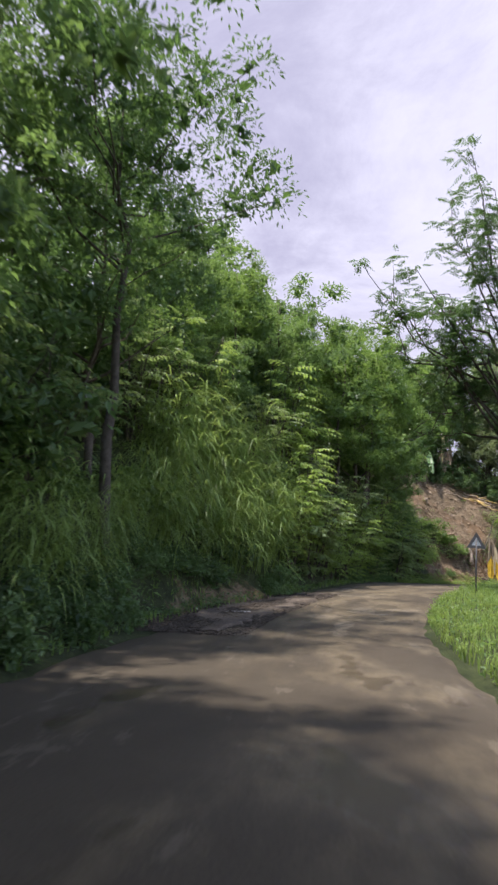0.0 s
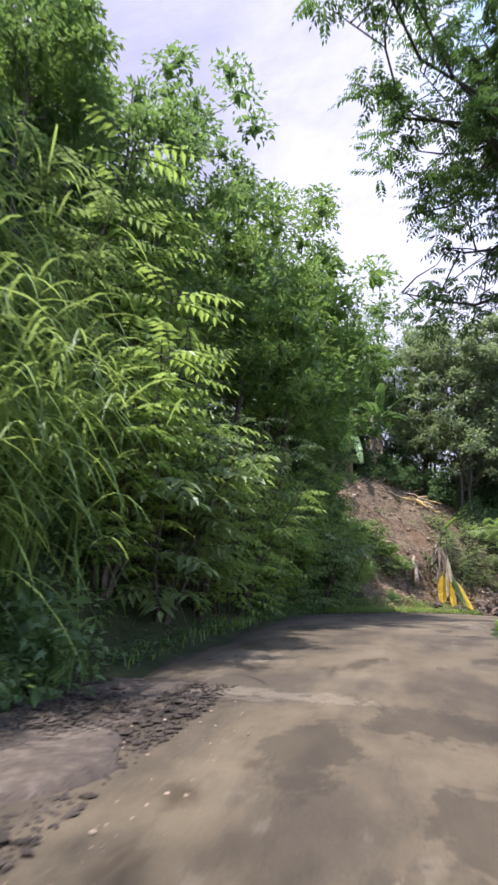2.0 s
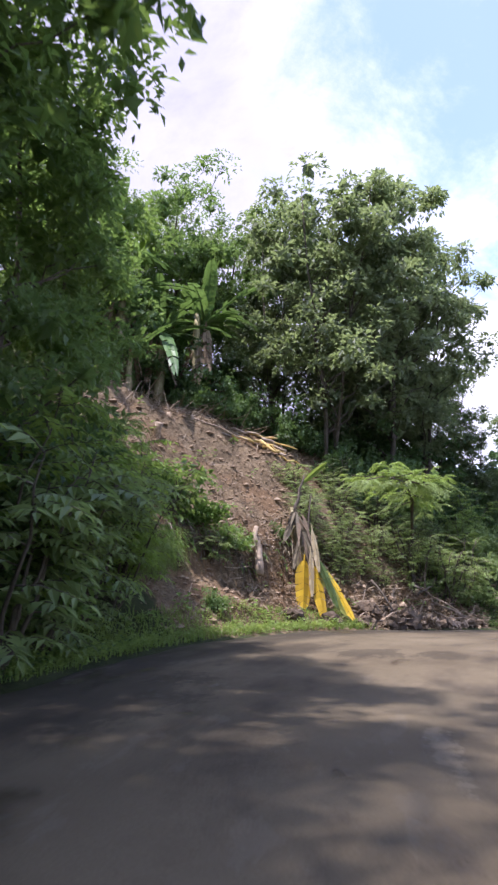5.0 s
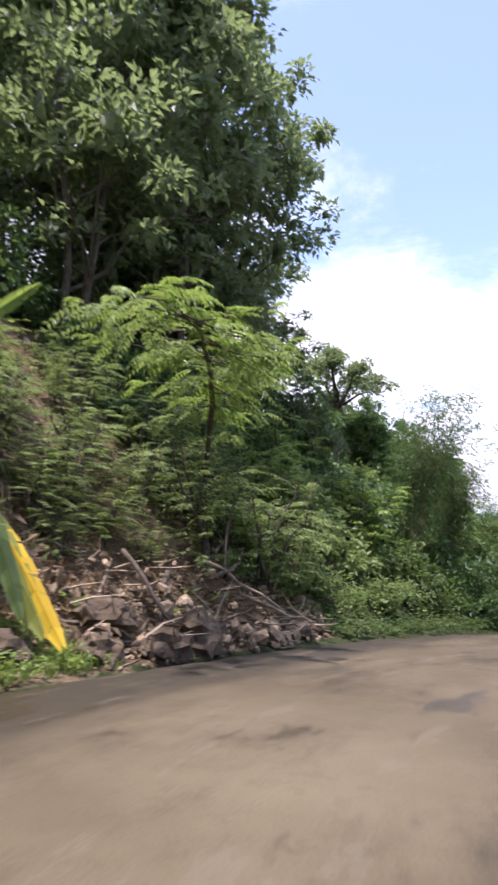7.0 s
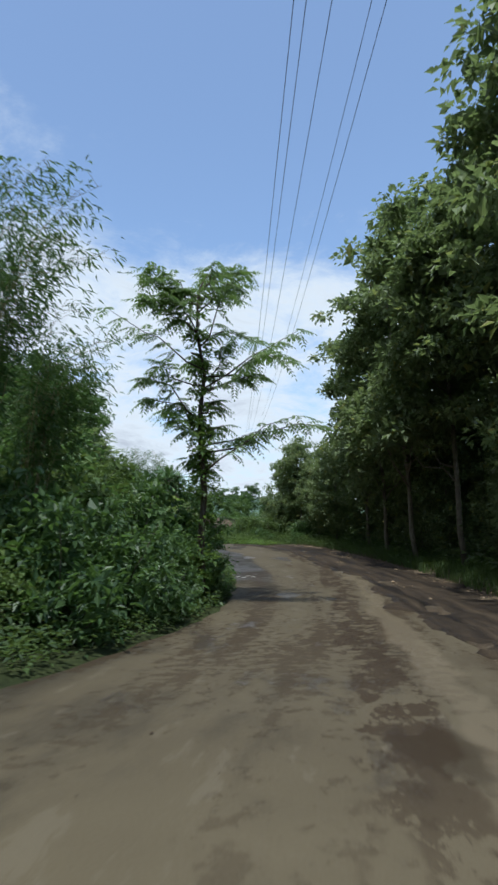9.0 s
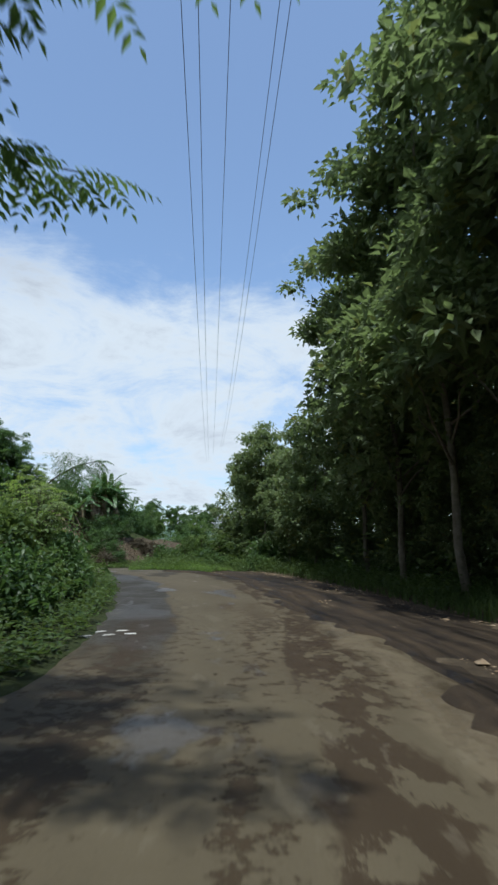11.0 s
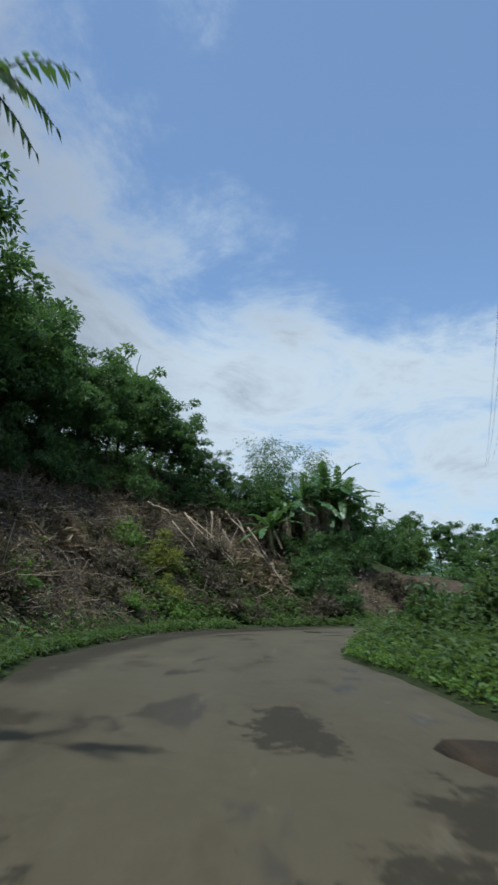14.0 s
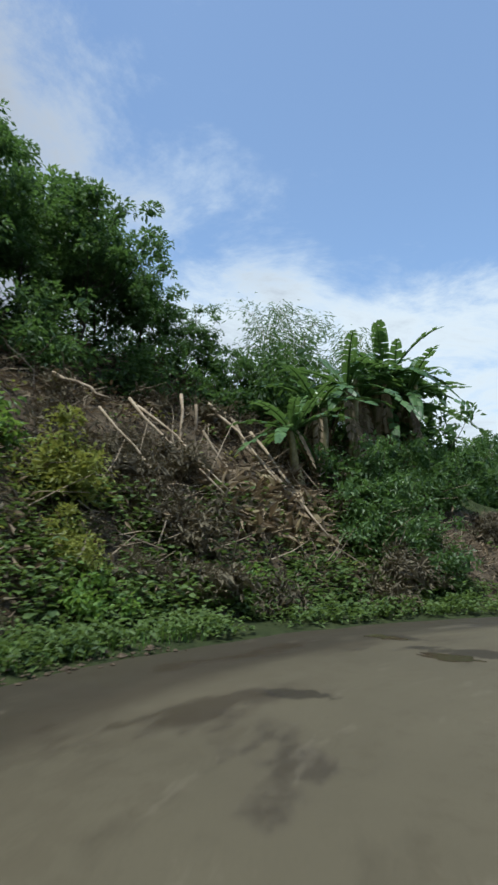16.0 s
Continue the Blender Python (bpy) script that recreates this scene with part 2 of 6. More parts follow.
def surface(name, dark, mid, light, scale, rough=.85, bump=.5, depth=.02, spread=(.3, .5, .7), metal=0.0):
    """A rough natural surface: three tones mixed by noise at two scales, with relief."""
    m, n, links, out = nodes_of(name)
    p = n.new("ShaderNodeBsdfPrincipled")
    co = n.new("ShaderNodeTexCoord").outputs["Object"]
    big = noise_node(n, links, co, scale * .23, 3)
    fine = noise_node(n, links, co, scale, 6, .65)
    both = math_node(n, links, "ADD", math_node(n, links, "MULTIPLY", big, .5), math_node(n, links, "MULTIPLY", fine, .5))
    tone = ramp_node(n, links, both, list(zip(spread, (dark, mid, light))))
    info = n.new("ShaderNodeObjectInfo").outputs["Random"]
    hsv = n.new("ShaderNodeHueSaturation")
    links.new(tone, hsv.inputs["Color"])
    links.new(math_node(n, links, "ADD", math_node(n, links, "MULTIPLY", info, .5), .75), hsv.inputs["Value"])
    links.new(hsv.outputs["Color"], p.inputs["Base Color"])
    p.inputs["Roughness"].default_value, p.inputs["Metallic"].default_value = rough, metal
    p.inputs["Specular IOR Level"].default_value = .5 if metal else .3
    links.new(bump_node(n, links, fine, bump, depth), p.inputs["Normal"])
    links.new(p.outputs["BSDF"], out.inputs["Surface"])
    return m


def leaf_material(name, dark, light, glow, rough=.45, through_part=.35, old=None):
    """Foliage: tone varies leaf by leaf, plant by plant and in patches; light passes through the blades."""
    m, n, links, out = nodes_of(name)
    geo, info = n.new("ShaderNodeNewGeometry"), n.new("ShaderNodeObjectInfo")
    patch = noise_node(n, links, geo.outputs["Position"], .55, 3)
    fac = math_node(n, links, "ADD", math_node(n, links, "MULTIPLY", geo.outputs["Random Per Island"], .45), math_node(n, links, "MULTIPLY", patch, .55))
    fac = math_node(n, links, "ADD", fac, math_node(n, links, "MULTIPLY", math_node(n, links, "SUBTRACT", info.outputs["Random"], .5), .35))
    tone = ramp_node(n, links, fac, [(.22, dark), (.5, tuple((a + b) / 2 for a, b in zip(dark, light))), (.8, light)])
    if old:
        dead = math_node(n, links, "GREATER_THAN", geo.outputs["Random Per Island"], .955)
        tone = mix_node(n, links, dead, tone, old)
    p = n.new("ShaderNodeBsdfPrincipled")
    links.new(tone, p.inputs["Base Color"])
    p.inputs["Roughness"].default_value = rough
    p.inputs["Specular IOR Level"].default_value = .35
    tr = n.new("ShaderNodeBsdfTranslucent")
    links.new(mix_node(n, links, .6, tone, glow), tr.inputs["Color"])
    mx = n.new("ShaderNodeMixShader")
    mx.inputs["Fac"].default_value = through_part
    links.new(p.outputs["BSDF"], mx.inputs[1])
    links.new(tr.outputs["BSDF"], mx.inputs[2])
    links.new(mx.outputs["Shader"], out.inputs["Surface"])
    return m


def road_material():
    """Worn asphalt under tan dried mud and damp brown stains; the mud thickens further down the road."""
    m, n, links, out = nodes_of("muddy_asphalt")
    a = n.new("ShaderNodeAttribute")
    a.attribute_name = "along"
    sep = n.new("ShaderNodeSeparateXYZ")
    links.new(a.outputs["Vector"], sep.inputs[0])
    s, o = sep.outputs[0], sep.outputs[1]
    v = a.outputs["Vector"]
    grain = noise_node(n, links, v, 38, 5, .7)
    streak = noise_node(n, links, v, .55, 6, .62, (.55, 1.5, 1))
    blotch = noise_node(n, links, v, .33, 5, .6)
    amount = n.new("ShaderNodeMapRange")
    links.new(s, amount.inputs["Value"])
    amount.inputs["From Min"].default_value, amount.inputs["From Max"].default_value = 25, 58
    amount.inputs["To Min"].default_value, amount.inputs["To Max"].default_value = .035, .16
    middle = math_node(n, links, "MULTIPLY", math_node(n, links, "ABSOLUTE", math_node(n, links, "SUBTRACT", o, -.2)), -.035)
    dust = math_node(n, links, "ADD", math_node(n, links, "ADD", streak, amount.outputs[0]), middle)

    def span(value, a, b):
        k = n.new("ShaderNodeMapRange")
        k.interpolation_type = "SMOOTHSTEP"
        links.new(value, k.inputs["Value"])
        k.inputs["From Min"].default_value, k.inputs["From Max"].default_value = a, b
        return k.outputs[0]

    lane_edge = math_node(n, links, "ADD", o, math_node(n, links, "MULTIPLY", math_node(n, links, "SUBTRACT", streak, .5), 2.4))
    swept = math_node(n, links, "MULTIPLY", span(lane_edge, .75, 1.1), math_node(n, links, "MULTIPLY", span(s, 88, 95), span(s, 113, 107)))
    side = math_node(n, links, "MULTIPLY", span(lane_edge, 2.6, 3.8), math_node(n, links, "MULTIPLY", span(s, 38, 50), span(s, 92, 76)))
    side_late = math_node(n, links, "MULTIPLY", span(lane_edge, 2.0, 3.0), span(s, 112, 120))
    swept = math_node(n, links, "ADD", swept, math_node(n, links, "MULTIPLY", math_node(n, links, "ADD", side, side_late), .6))
    # less tan mud before s 17, putting the trees' shade into the road colour
    dust = math_node(n, links, "SUBTRACT", dust, math_node(n, links, "MULTIPLY", math_node(n, links, "ADD", swept, math_node(n, links, "MULTIPLY", span(s, 17, 9), .22)), .4))
    dust_m = n.new("ShaderNodeMapRange")
    dust_m.interpolation_type = "SMOOTHSTEP"
    links.new(dust, dust_m.inputs["Value"])
    dust_m.inputs["From Min"].default_value, dust_m.inputs["From Max"].default_value = .38, .62
    tar = ramp_node(n, links, math_node(n, links, "ADD", math_node(n, links, "MULTIPLY", grain, .5), math_node(n, links, "MULTIPLY", blotch, .5)),
                    [(.3, (.03, .0235, .0145)), (.5, (.053, .042, .0265)), (.72, (.08, .065, .043))])
    mud = ramp_node(n, links, math_node(n, links, "ADD", math_node(n, links, "MULTIPLY", grain, .35), math_node(n, links, "MULTIPLY", blotch, .65)),
                    [(.3, (.07, .053, .03)), (.5, (.108, .085, .05)), (.7, (.15, .121, .074))])
    mud = mix_node(n, links, math_node(n, links, "MULTIPLY", math_node(n, links, "MULTIPLY", span(s, 60, 74), span(s, 122, 112)), .65), mud, (.078, .062, .039))
    mud = mix_node(n, links, math_node(n, links, "MULTIPLY", span(s, 108, 118), .6), mud, (.08, .07, .048))
    tar = mix_node(n, links, math_node(n, links, "MULTIPLY", math_node(n, links, "MULTIPLY", span(s, 66, 80), span(s, 116, 104)), span(o, .6, -.4)), tar, (.062, .042, .022))
    tar = mix_node(n, links, math_node(n, links, "MINIMUM", math_node(n, links, "MULTIPLY", swept, .6), .6), tar, (.024, .021, .0145))
    base = mix_node(n, links, dust_m.outputs[0], tar, mud)
    damp = noise_node(n, links, v, .62, 6, .6, (.5, 1.2, 1))
    damp_m = n.new("ShaderNodeMapRange")
    damp_m.interpolation_type = "SMOOTHSTEP"
    links.new(damp, damp_m.inputs["Value"])
    damp_m.inputs["From Min"].default_value, damp_m.inputs["From Max"].default_value = .57, .65
    base = mix_node(n, links, math_node(n, links, "MULTIPLY", damp_m.outputs[0], .6), base, (.04, .029, .019))
    flake_part = math_node(n, links, "ADD", .1, math_node(n, links, "MULTIPLY", math_node(n, links, "MULTIPLY", span(s, 62, 80), span(s, 99, 92)), .7))
    flake = noise_node(n, links, v, 3.6, 8, .72, (1.0, 1.1, 1))
    tracks = noise_node(n, links, v, .5, 3, .5, (.22, 1.9, 1))
    flake = span(math_node(n, links, "ADD", flake, math_node(n, links, "MULTIPLY", math_node(n, links, "SUBTRACT", tracks, .5), .75)), .53, .58)
    base = mix_node(n, links, math_node(n, links, "MULTIPLY", flake, flake_part), base, (.036, .022, .0105))
    # wet wheel track that drifts to the outer side, and the ridge of tan mud beside it
    drift = math_node(n, links, "ADD", o, math_node(n, links, "ADD", .55, math_node(n, links, "MULTIPLY", math_node(n, links, "MAXIMUM", math_node(n, links, "SUBTRACT", s, 82), 0.0), .075)))
    drift = math_node(n, links, "ADD", drift, math_node(n, links, "MULTIPLY", math_node(n, links, "SUBTRACT", streak, .5), 1.5))
    stretch_part = math_node(n, links, "MULTIPLY", span(s, 64, 72), span(s, 112, 104))
    track = span(math_node(n, links, "SUBTRACT", .36, math_node(n, links, "ABSOLUTE", drift)), -.06, .06)
    broken = span(noise_node(n, links, v, 1.7, 6, .7, (.6, 1.1, 1)), .46, .49)
    track = math_node(n, links, "MULTIPLY", math_node(n, links, "MULTIPLY", track, broken), stretch_part)
    ridge = span(math_node(n, links, "SUBTRACT", .3, math_node(n, links, "ABSOLUTE", math_node(n, links, "ADD", drift, .8))), -.05, .15)
    base = mix_node(n, links, math_node(n, links, "MULTIPLY", math_node(n, links, "MULTIPLY", ridge, stretch_part), .7), base, (.135, .106, .068))
    base = mix_node(n, links, math_node(n, links, "MULTIPLY", track, .85), base, (.034, .021, .0105))
    pale = span(math_node(n, links, "ADD", noise_node(n, links, v, 1.3, 7, .66, (.5, 1.7, 1)), math_node(n, links, "MULTIPLY", math_node(n, links, "SUBTRACT", tracks, .5), -.4)), .6, .66)
    base = mix_node(n, links, math_node(n, links, "MULTIPLY", pale, .3), base, (.15, .125, .088))
    # hollows where the mud stays damp, and dark patches at s 34 to 52: place along and across, reach along and across
    ragged = math_node(n, links, "MULTIPLY", math_node(n, links, "SUBTRACT", noise_node(n, links, v, 1.5, 7, .66, (.8, 1.1, 1)), .5), 3.2)
    ragged = math_node(n, links, "ADD", ragged, math_node(n, links, "MULTIPLY", math_node(n, links, "SUBTRACT", noise_node(n, links, v, 7, 6, .7), .5), 1.5))
    dark_patch = 0.0
    for s_at, o_at, long, wide in ((110.3, 1.7, 1.3, .8), (109.4, -.1, .8, .5), (110.7, -.75, .9, .55), (112.0, -1.5, .8, .4), (108.2, 1.0, .7, .35), (107.4, -2.4, 1.6, .5), (114.5, -.5, .9, .4), (51.6, 2.2, 1.2, .7), (51.8, .4, 1.0, .6), (52.3, -1.0, .9, .5), (50.6, 3.8, 1.4, .6), (45.5, 2.6, 2.2, .8), (34, 1.6, 2.0, .6), (21.5, -.75, .7, .4), (22.6, .4, .9, .3), (23.8, -.6, .5, .7), (135.2, .6, .35, .9), (135.8, 2.4, .25, .5), (127.8, -.1, .1, .8), (131.5, 1.2, .2, .3)):
        ds = math_node(n, links, "DIVIDE", math_node(n, links, "SUBTRACT", s, s_at), long)
        do = math_node(n, links, "DIVIDE", math_node(n, links, "SUBTRACT", o, o_at), wide)
        reach = math_node(n, links, "SQRT", math_node(n, links, "ADD", math_node(n, links, "MULTIPLY", ds, ds), math_node(n, links, "MULTIPLY", do, do)))
        dark_patch = math_node(n, links, "MAXIMUM", dark_patch, span(math_node(n, links, "ADD", reach, ragged), 1.15, .85))
    base = mix_node(n, links, math_node(n, links, "MULTIPLY", dark_patch, math_node(n, links, "ADD", .55, math_node(n, links, "MULTIPLY", span(s, 98, 104), .3))), base, (.03, .024, .015))
    # peeled places where the pale bottom course shows
    peel = 0.0
    for s_at, o_at, long, wide in ((19.8, -.3, .7, .36), (15.8, -.25, 1.7, .2), (17.8, .45, .4, .35), (19.3, -.85, .3, .35), (20.6, -1.4, .35, .4), (24.6, 1.1, .3, .8), (27.5, 2.0, .8, .4), (36.6, -2.1, 1.0, .22), (38.6, -1.9, 1.0, .2), (41, -1.5, 1.2, .12), (43.5, -1.1, 1.0, .12)):
        ds = math_node(n, links, "DIVIDE", math_node(n, links, "SUBTRACT", s, s_at), long)
        do = math_node(n, links, "DIVIDE", math_node(n, links, "SUBTRACT", o, o_at), wide)
        reach = math_node(n, links, "SQRT", math_node(n, links, "ADD", math_node(n, links, "MULTIPLY", ds, ds), math_node(n, links, "MULTIPLY", do, do)))
        peel = math_node(n, links, "MAXIMUM", peel, span(math_node(n, links, "ADD", reach, ragged), 1.1, .95))
    chips = span(noise_node(n, links, v, 5.5, 6, .7), .38, .5)
    base = mix_node(n, links, math_node(n, links, "MULTIPLY", math_node(n, links, "MULTIPLY", peel, chips), .42), base, (.19, .157, .108))
    p = n.new("ShaderNodeBsdfPrincipled")
    links.new(base, p.inputs["Base Color"])
    p.inputs["Specular IOR Level"].default_value = .2
    wet = math_node(n, links, "MAXIMUM", damp_m.outputs[0], math_node(n, links, "MULTIPLY", math_node(n, links, "MINIMUM", swept, .75), span(blotch, .38, .6)))
    links.new(math_node(n, links, "SUBTRACT", .82, math_node(n, links, "MULTIPLY", wet, .42)), p.inputs["Roughness"])
    height = math_node(n, links, "ADD", math_node(n, links, "MULTIPLY", grain, .3), math_node(n, links, "SUBTRACT", math_node(n, links, "MULTIPLY", dust_m.outputs[0], .5), math_node(n, links, "MULTIPLY", math_node(n, links, "MULTIPLY", flake, flake_part), .7)))
    links.new(bump_node(n, links, height, .55, .02), p.inputs["Normal"])
    links.new(p.outputs["BSDF"], out.inputs["Surface"])
    return m


def mud_material():
    """Wet churned mud, drawn out into dark wheel ruts along the road."""
    m, n, links, out = nodes_of("rutted_mud")
    a = n.new("ShaderNodeAttribute")
    a.attribute_name = "along"
    v = a.outputs["Vector"]
    ruts, lumps, grain = noise_node(n, links, v, 1.1, 5, .6, (.16, 2.2, 1)), noise_node(n, links, v, 2.4, 6, .65), noise_node(n, links, v, 24, 4, .7)
    both = math_node(n, links, "ADD", math_node(n, links, "MULTIPLY", ruts, .6), math_node(n, links, "ADD", math_node(n, links, "MULTIPLY", lumps, .25), math_node(n, links, "MULTIPLY", grain, .15)))
    p = n.new("ShaderNodeBsdfPrincipled")
    links.new(ramp_node(n, links, both, [(.4, (.011, .008, .0055)), (.48, (.027, .0185, .0115)), (.56, (.046, .032, .02)), (.66, (.085, .063, .04))]), p.inputs["Base Color"])
    links.new(ramp_node(n, links, both, [(.4, (.5, .5, .5)), (.55, (.9, .9, .9))]), p.inputs["Roughness"])
    p.inputs["Specular IOR Level"].default_value = .2
    links.new(bump_node(n, links, both, 1.0, .12), p.inputs["Normal"])
    links.new(p.outputs["BSDF"], out.inputs["Surface"])
    return m


def ground_material():
    """Soil, leaf litter and low green growth; the 'bare' attribute marks where slips have opened the slope."""
    m, n, links, out = nodes_of("hillside_soil")
    a = n.new("ShaderNodeAttribute")
    a.attribute_name = "bare"
    bare = a.outputs["Fac"]
    far = n.new("ShaderNodeAttribute")
    far.attribute_name = "far"
    co = n.new("ShaderNodeTexCoord").outputs["Object"]
    fine, mid, big = noise_node(n, links, co, 9, 7, .7), noise_node(n, links, co, 1.6, 5, .6), noise_node(n, links, co, .35, 4)
    both = math_node(n, links, "ADD", math_node(n, links, "MULTIPLY", fine, .55), math_node(n, links, "MULTIPLY", mid, .45))
    soil = ramp_node(n, links, both, [(.3, (.045, .032, .021)), (.47, (.112, .08, .046)), (.62, (.21, .155, .09)), (.75, (.35, .275, .17))])
    red = ramp_node(n, links, both, [(.3, (.06, .037, .02)), (.55, (.165, .106, .056)), (.75, (.3, .21, .12))])
    soil = mix_node(n, links, ramp_node(n, links, big, [(.5, (0, 0, 0)), (.62, (1, 1, 1))]), soil, red)
    chip = n.new("ShaderNodeTexVoronoi")
    chip.inputs["Scale"].default_value = 7.0
    links.new(co, chip.inputs["Vector"])
    stony = math_node(n, links, "MULTIPLY", ramp_node(n, links, chip.outputs["Distance"], [(.18, (1, 1, 1)), (.3, (0, 0, 0))]), ramp_node(n, links, mid, [(.42, (0, 0, 0)), (.6, (1, 1, 1))]))
    soil = mix_node(n, links, math_node(n, links, "MULTIPLY", stony, .6), soil, (.3, .255, .2))
    litter = ramp_node(n, links, both, [(.3, (.012, .016, .007)), (.5, (.035, .045, .014)), (.72, (.075, .085, .03))])
    edge = math_node(n, links, "ADD", bare, math_node(n, links, "MULTIPLY", math_node(n, links, "SUBTRACT", mid, .5), 1.2))
    mask = ramp_node(n, links, edge, [(.4, (0, 0, 0)), (.6, (1, 1, 1))])
    dark = n.new("ShaderNodeAttribute")
    dark.attribute_name = "damp"
    soil = mix_node(n, links, math_node(n, links, "MULTIPLY", dark.outputs["Fac"], .75), soil, ramp_node(n, links, both, [(.3, (.024, .018, .013)), (.5, (.062, .047, .033)), (.75, (.17, .135, .098))]))
    base = mix_node(n, links, mask, litter, soil)
    wood = ramp_node(n, links, noise_node(n, links, co, .03, 6, .7), [(.3, (.06, .10, .07)), (.7, (.12, .17, .13))])
    base = mix_node(n, links, far.outputs["Fac"], base, wood)
    p = n.new("ShaderNodeBsdfPrincipled")
    links.new(base, p.inputs["Base Color"])
    p.inputs["Roughness"].default_value = .95
    p.inputs["Specular IOR Level"].default_value = .2
    links.new(bump_node(n, links, both, 1.0, .16), p.inputs["Normal"])
    links.new(p.outputs["BSDF"], out.inputs["Surface"])
    return m


def water_material():
    m, n, links, out = nodes_of("puddle_water")
    p = n.new("ShaderNodeBsdfPrincipled")
    p.inputs["Base Color"].default_value = (.06, .045, .03, 1)
    p.inputs["Roughness"].default_value = .14
    co = n.new("ShaderNodeTexCoord").outputs["Object"]
    links.new(bump_node(n, links, noise_node(n, links, co, 3, 2), .05, .02), p.inputs["Normal"])
    links.new(p.outputs["BSDF"], out.inputs["Surface"])
    return m


ROAD, RUTS, GROUND, WATER = road_material(), mud_material(), ground_material(), water_material()
MUD = surface("churned_mud", (.022, .0145, .0085), (.042, .028, .017), (.088, .062, .039), 4, .8, .9, .06)
LEAF_TREE = leaf_material("tree_leaf", (.036, .064, .024), (.16, .225, .082), (.32, .5, .1), .45, .42)
LEAF_GREY = leaf_material("dusty_tree_leaf", (.052, .072, .042), (.225, .252, .14), (.4, .52, .17), .5, .44)
LEAF_LIME = leaf_material("young_leaf", (.085, .14, .03), (.26, .37, .075), (.5, .66, .12), .4, .45)
LEAF_BUSH = leaf_material("bush_leaf", (.034, .07, .02), (.155, .24, .066), (.38, .56, .1), .45, .4)
LEAF_TEAK = leaf_material("teak_leaf", (.06, .088, .044), (.23, .28, .14), (.32, .43, .13), .5, .4, (.28, .27, .08))
GRAVEL_SOIL = surface("dark_gravel_soil", (.03, .023, .016), (.065, .05, .035), (.14, .112, .08), 9, .9, 1.0, .04)
LEAF_DEAD = leaf_material("dead_brush_leaf", (.048, .04, .027), (.2, .168, .11), (.24, .18, .08), .8, .15)
# spray leaf lightened: haze and glare are put into its colour
LEAF_SPRAY = leaf_material("hazed_spray_leaf", (.06, .092, .034), (.23, .3, .11), (.42, .56, .14), .45, .42)
LEAF_DEEP = leaf_material("deep_green_leaf", (.03, .06, .024), (.12, .185, .07), (.22, .38, .07))
LEAF_REED = leaf_material("reed_blade", (.068, .12, .026), (.245, .345, .085), (.46, .58, .12), .45, .42)
LEAF_FINE = leaf_material("fine_weed_leaf", (.085, .13, .042), (.26, .34, .11), (.48, .62, .16), .5, .4)
LEAF_WEED = leaf_material("weed_leaf", (.036, .08, .016), (.15, .25, .05), (.42, .6, .1), .5)
LEAF_GRASS = leaf_material("verge_grass", (.06, .105, .022), (.21, .3, .07), (.48, .6, .12), .5, .42)
# darker copy of the weed leaf, the later road's dimmer light in its colour
LEAF_SHADE = leaf_material("dimmed_weed_leaf", (.026, .052, .014), (.112, .165, .046), (.27, .38, .08), .65, .3)
LEAF_BANANA = leaf_material("banana_leaf", (.034, .075, .024), (.12, .2, .07), (.26, .42, .08), .35, .26)
LEAF_YELLOW = leaf_material("yellow_dead_leaf", (.42, .26, .015), (.68, .46, .03), (.8, .6, .05), .5, .3)
LEAF_PALE = leaf_material("pale_dry_leaf", (.3, .24, .13), (.55, .46, .3), (.5, .4, .2), .6, .25)
LEAF_DRY = leaf_material("dry_leaf", (.085, .058, .033), (.31, .235, .15), (.3, .2, .1), .75, .15)
LEAF_OLIVE = leaf_material("yellowing_vine_leaf", (.10, .12, .02), (.25, .27, .06), (.5, .5, .1), .5)
CLOD = surface("torn_soil", (.04, .028, .018), (.088, .064, .042), (.16, .122, .083), 6, .95, 1.0, .05)
BARK = surface("bark", (.035, .027, .02), (.085, .068, .05), (.16, .135, .105), 9, .9, .9, .03)
BARK_PALE = surface("pale_bark", (.10, .085, .065), (.20, .175, .14), (.33, .30, .25), 9, .9, .7, .02)
DEADWOOD = surface("dead_wood", (.13, .095, .06), (.28, .215, .15), (.46, .385, .29), 8, .85, .6, .015)
PSEUDOSTEM = surface("banana_stem", (.09, .07, .035), (.22, .19, .09), (.42, .36, .22), 7, .7, .5, .02)
STRAW = surface("cut_stem", (.35, .22, .05), (.55, .38, .12), (.72, .58, .3), 7, .7, .4, .01)
STONE = surface("rubble_stone", (.12, .083, .05), (.26, .188, .12), (.44, .355, .255), 6, .9, .8, .03)
PAINT = surface("worn_white_paint", (.25, .24, .21), (.45, .43, .4), (.66, .64, .6), 14, .7, .3, .004)
SIGN_DARK = surface("weathered_sign_steel", (.03, .03, .03), (.07, .065, .06), (.13, .12, .11), 12, .6, .2, .002, metal=.3)
CABLE = surface("cable_sheath", (.02, .02, .022), (.035, .035, .04), (.05, .05, .055), 10, .5, .1, .001)


# ---- mesh helpers ----
def mesh_object(name, verts, faces, material, parent=None, label="", smooth=False):
    me = bpy.data.meshes.new(name)
    me.from_pydata(verts if isinstance(verts, list) else verts.tolist(), [], faces if isinstance(faces, list) else faces.tolist())
    me.materials.append(material)
    if smooth:
        me.polygons.foreach_set("use_smooth", [True] * len(me.polygons))
    me.update()
    ob = new(name, me)
    if parent:
        ob.parent = parent
    if label:
        ob["label"] = label
    return ob


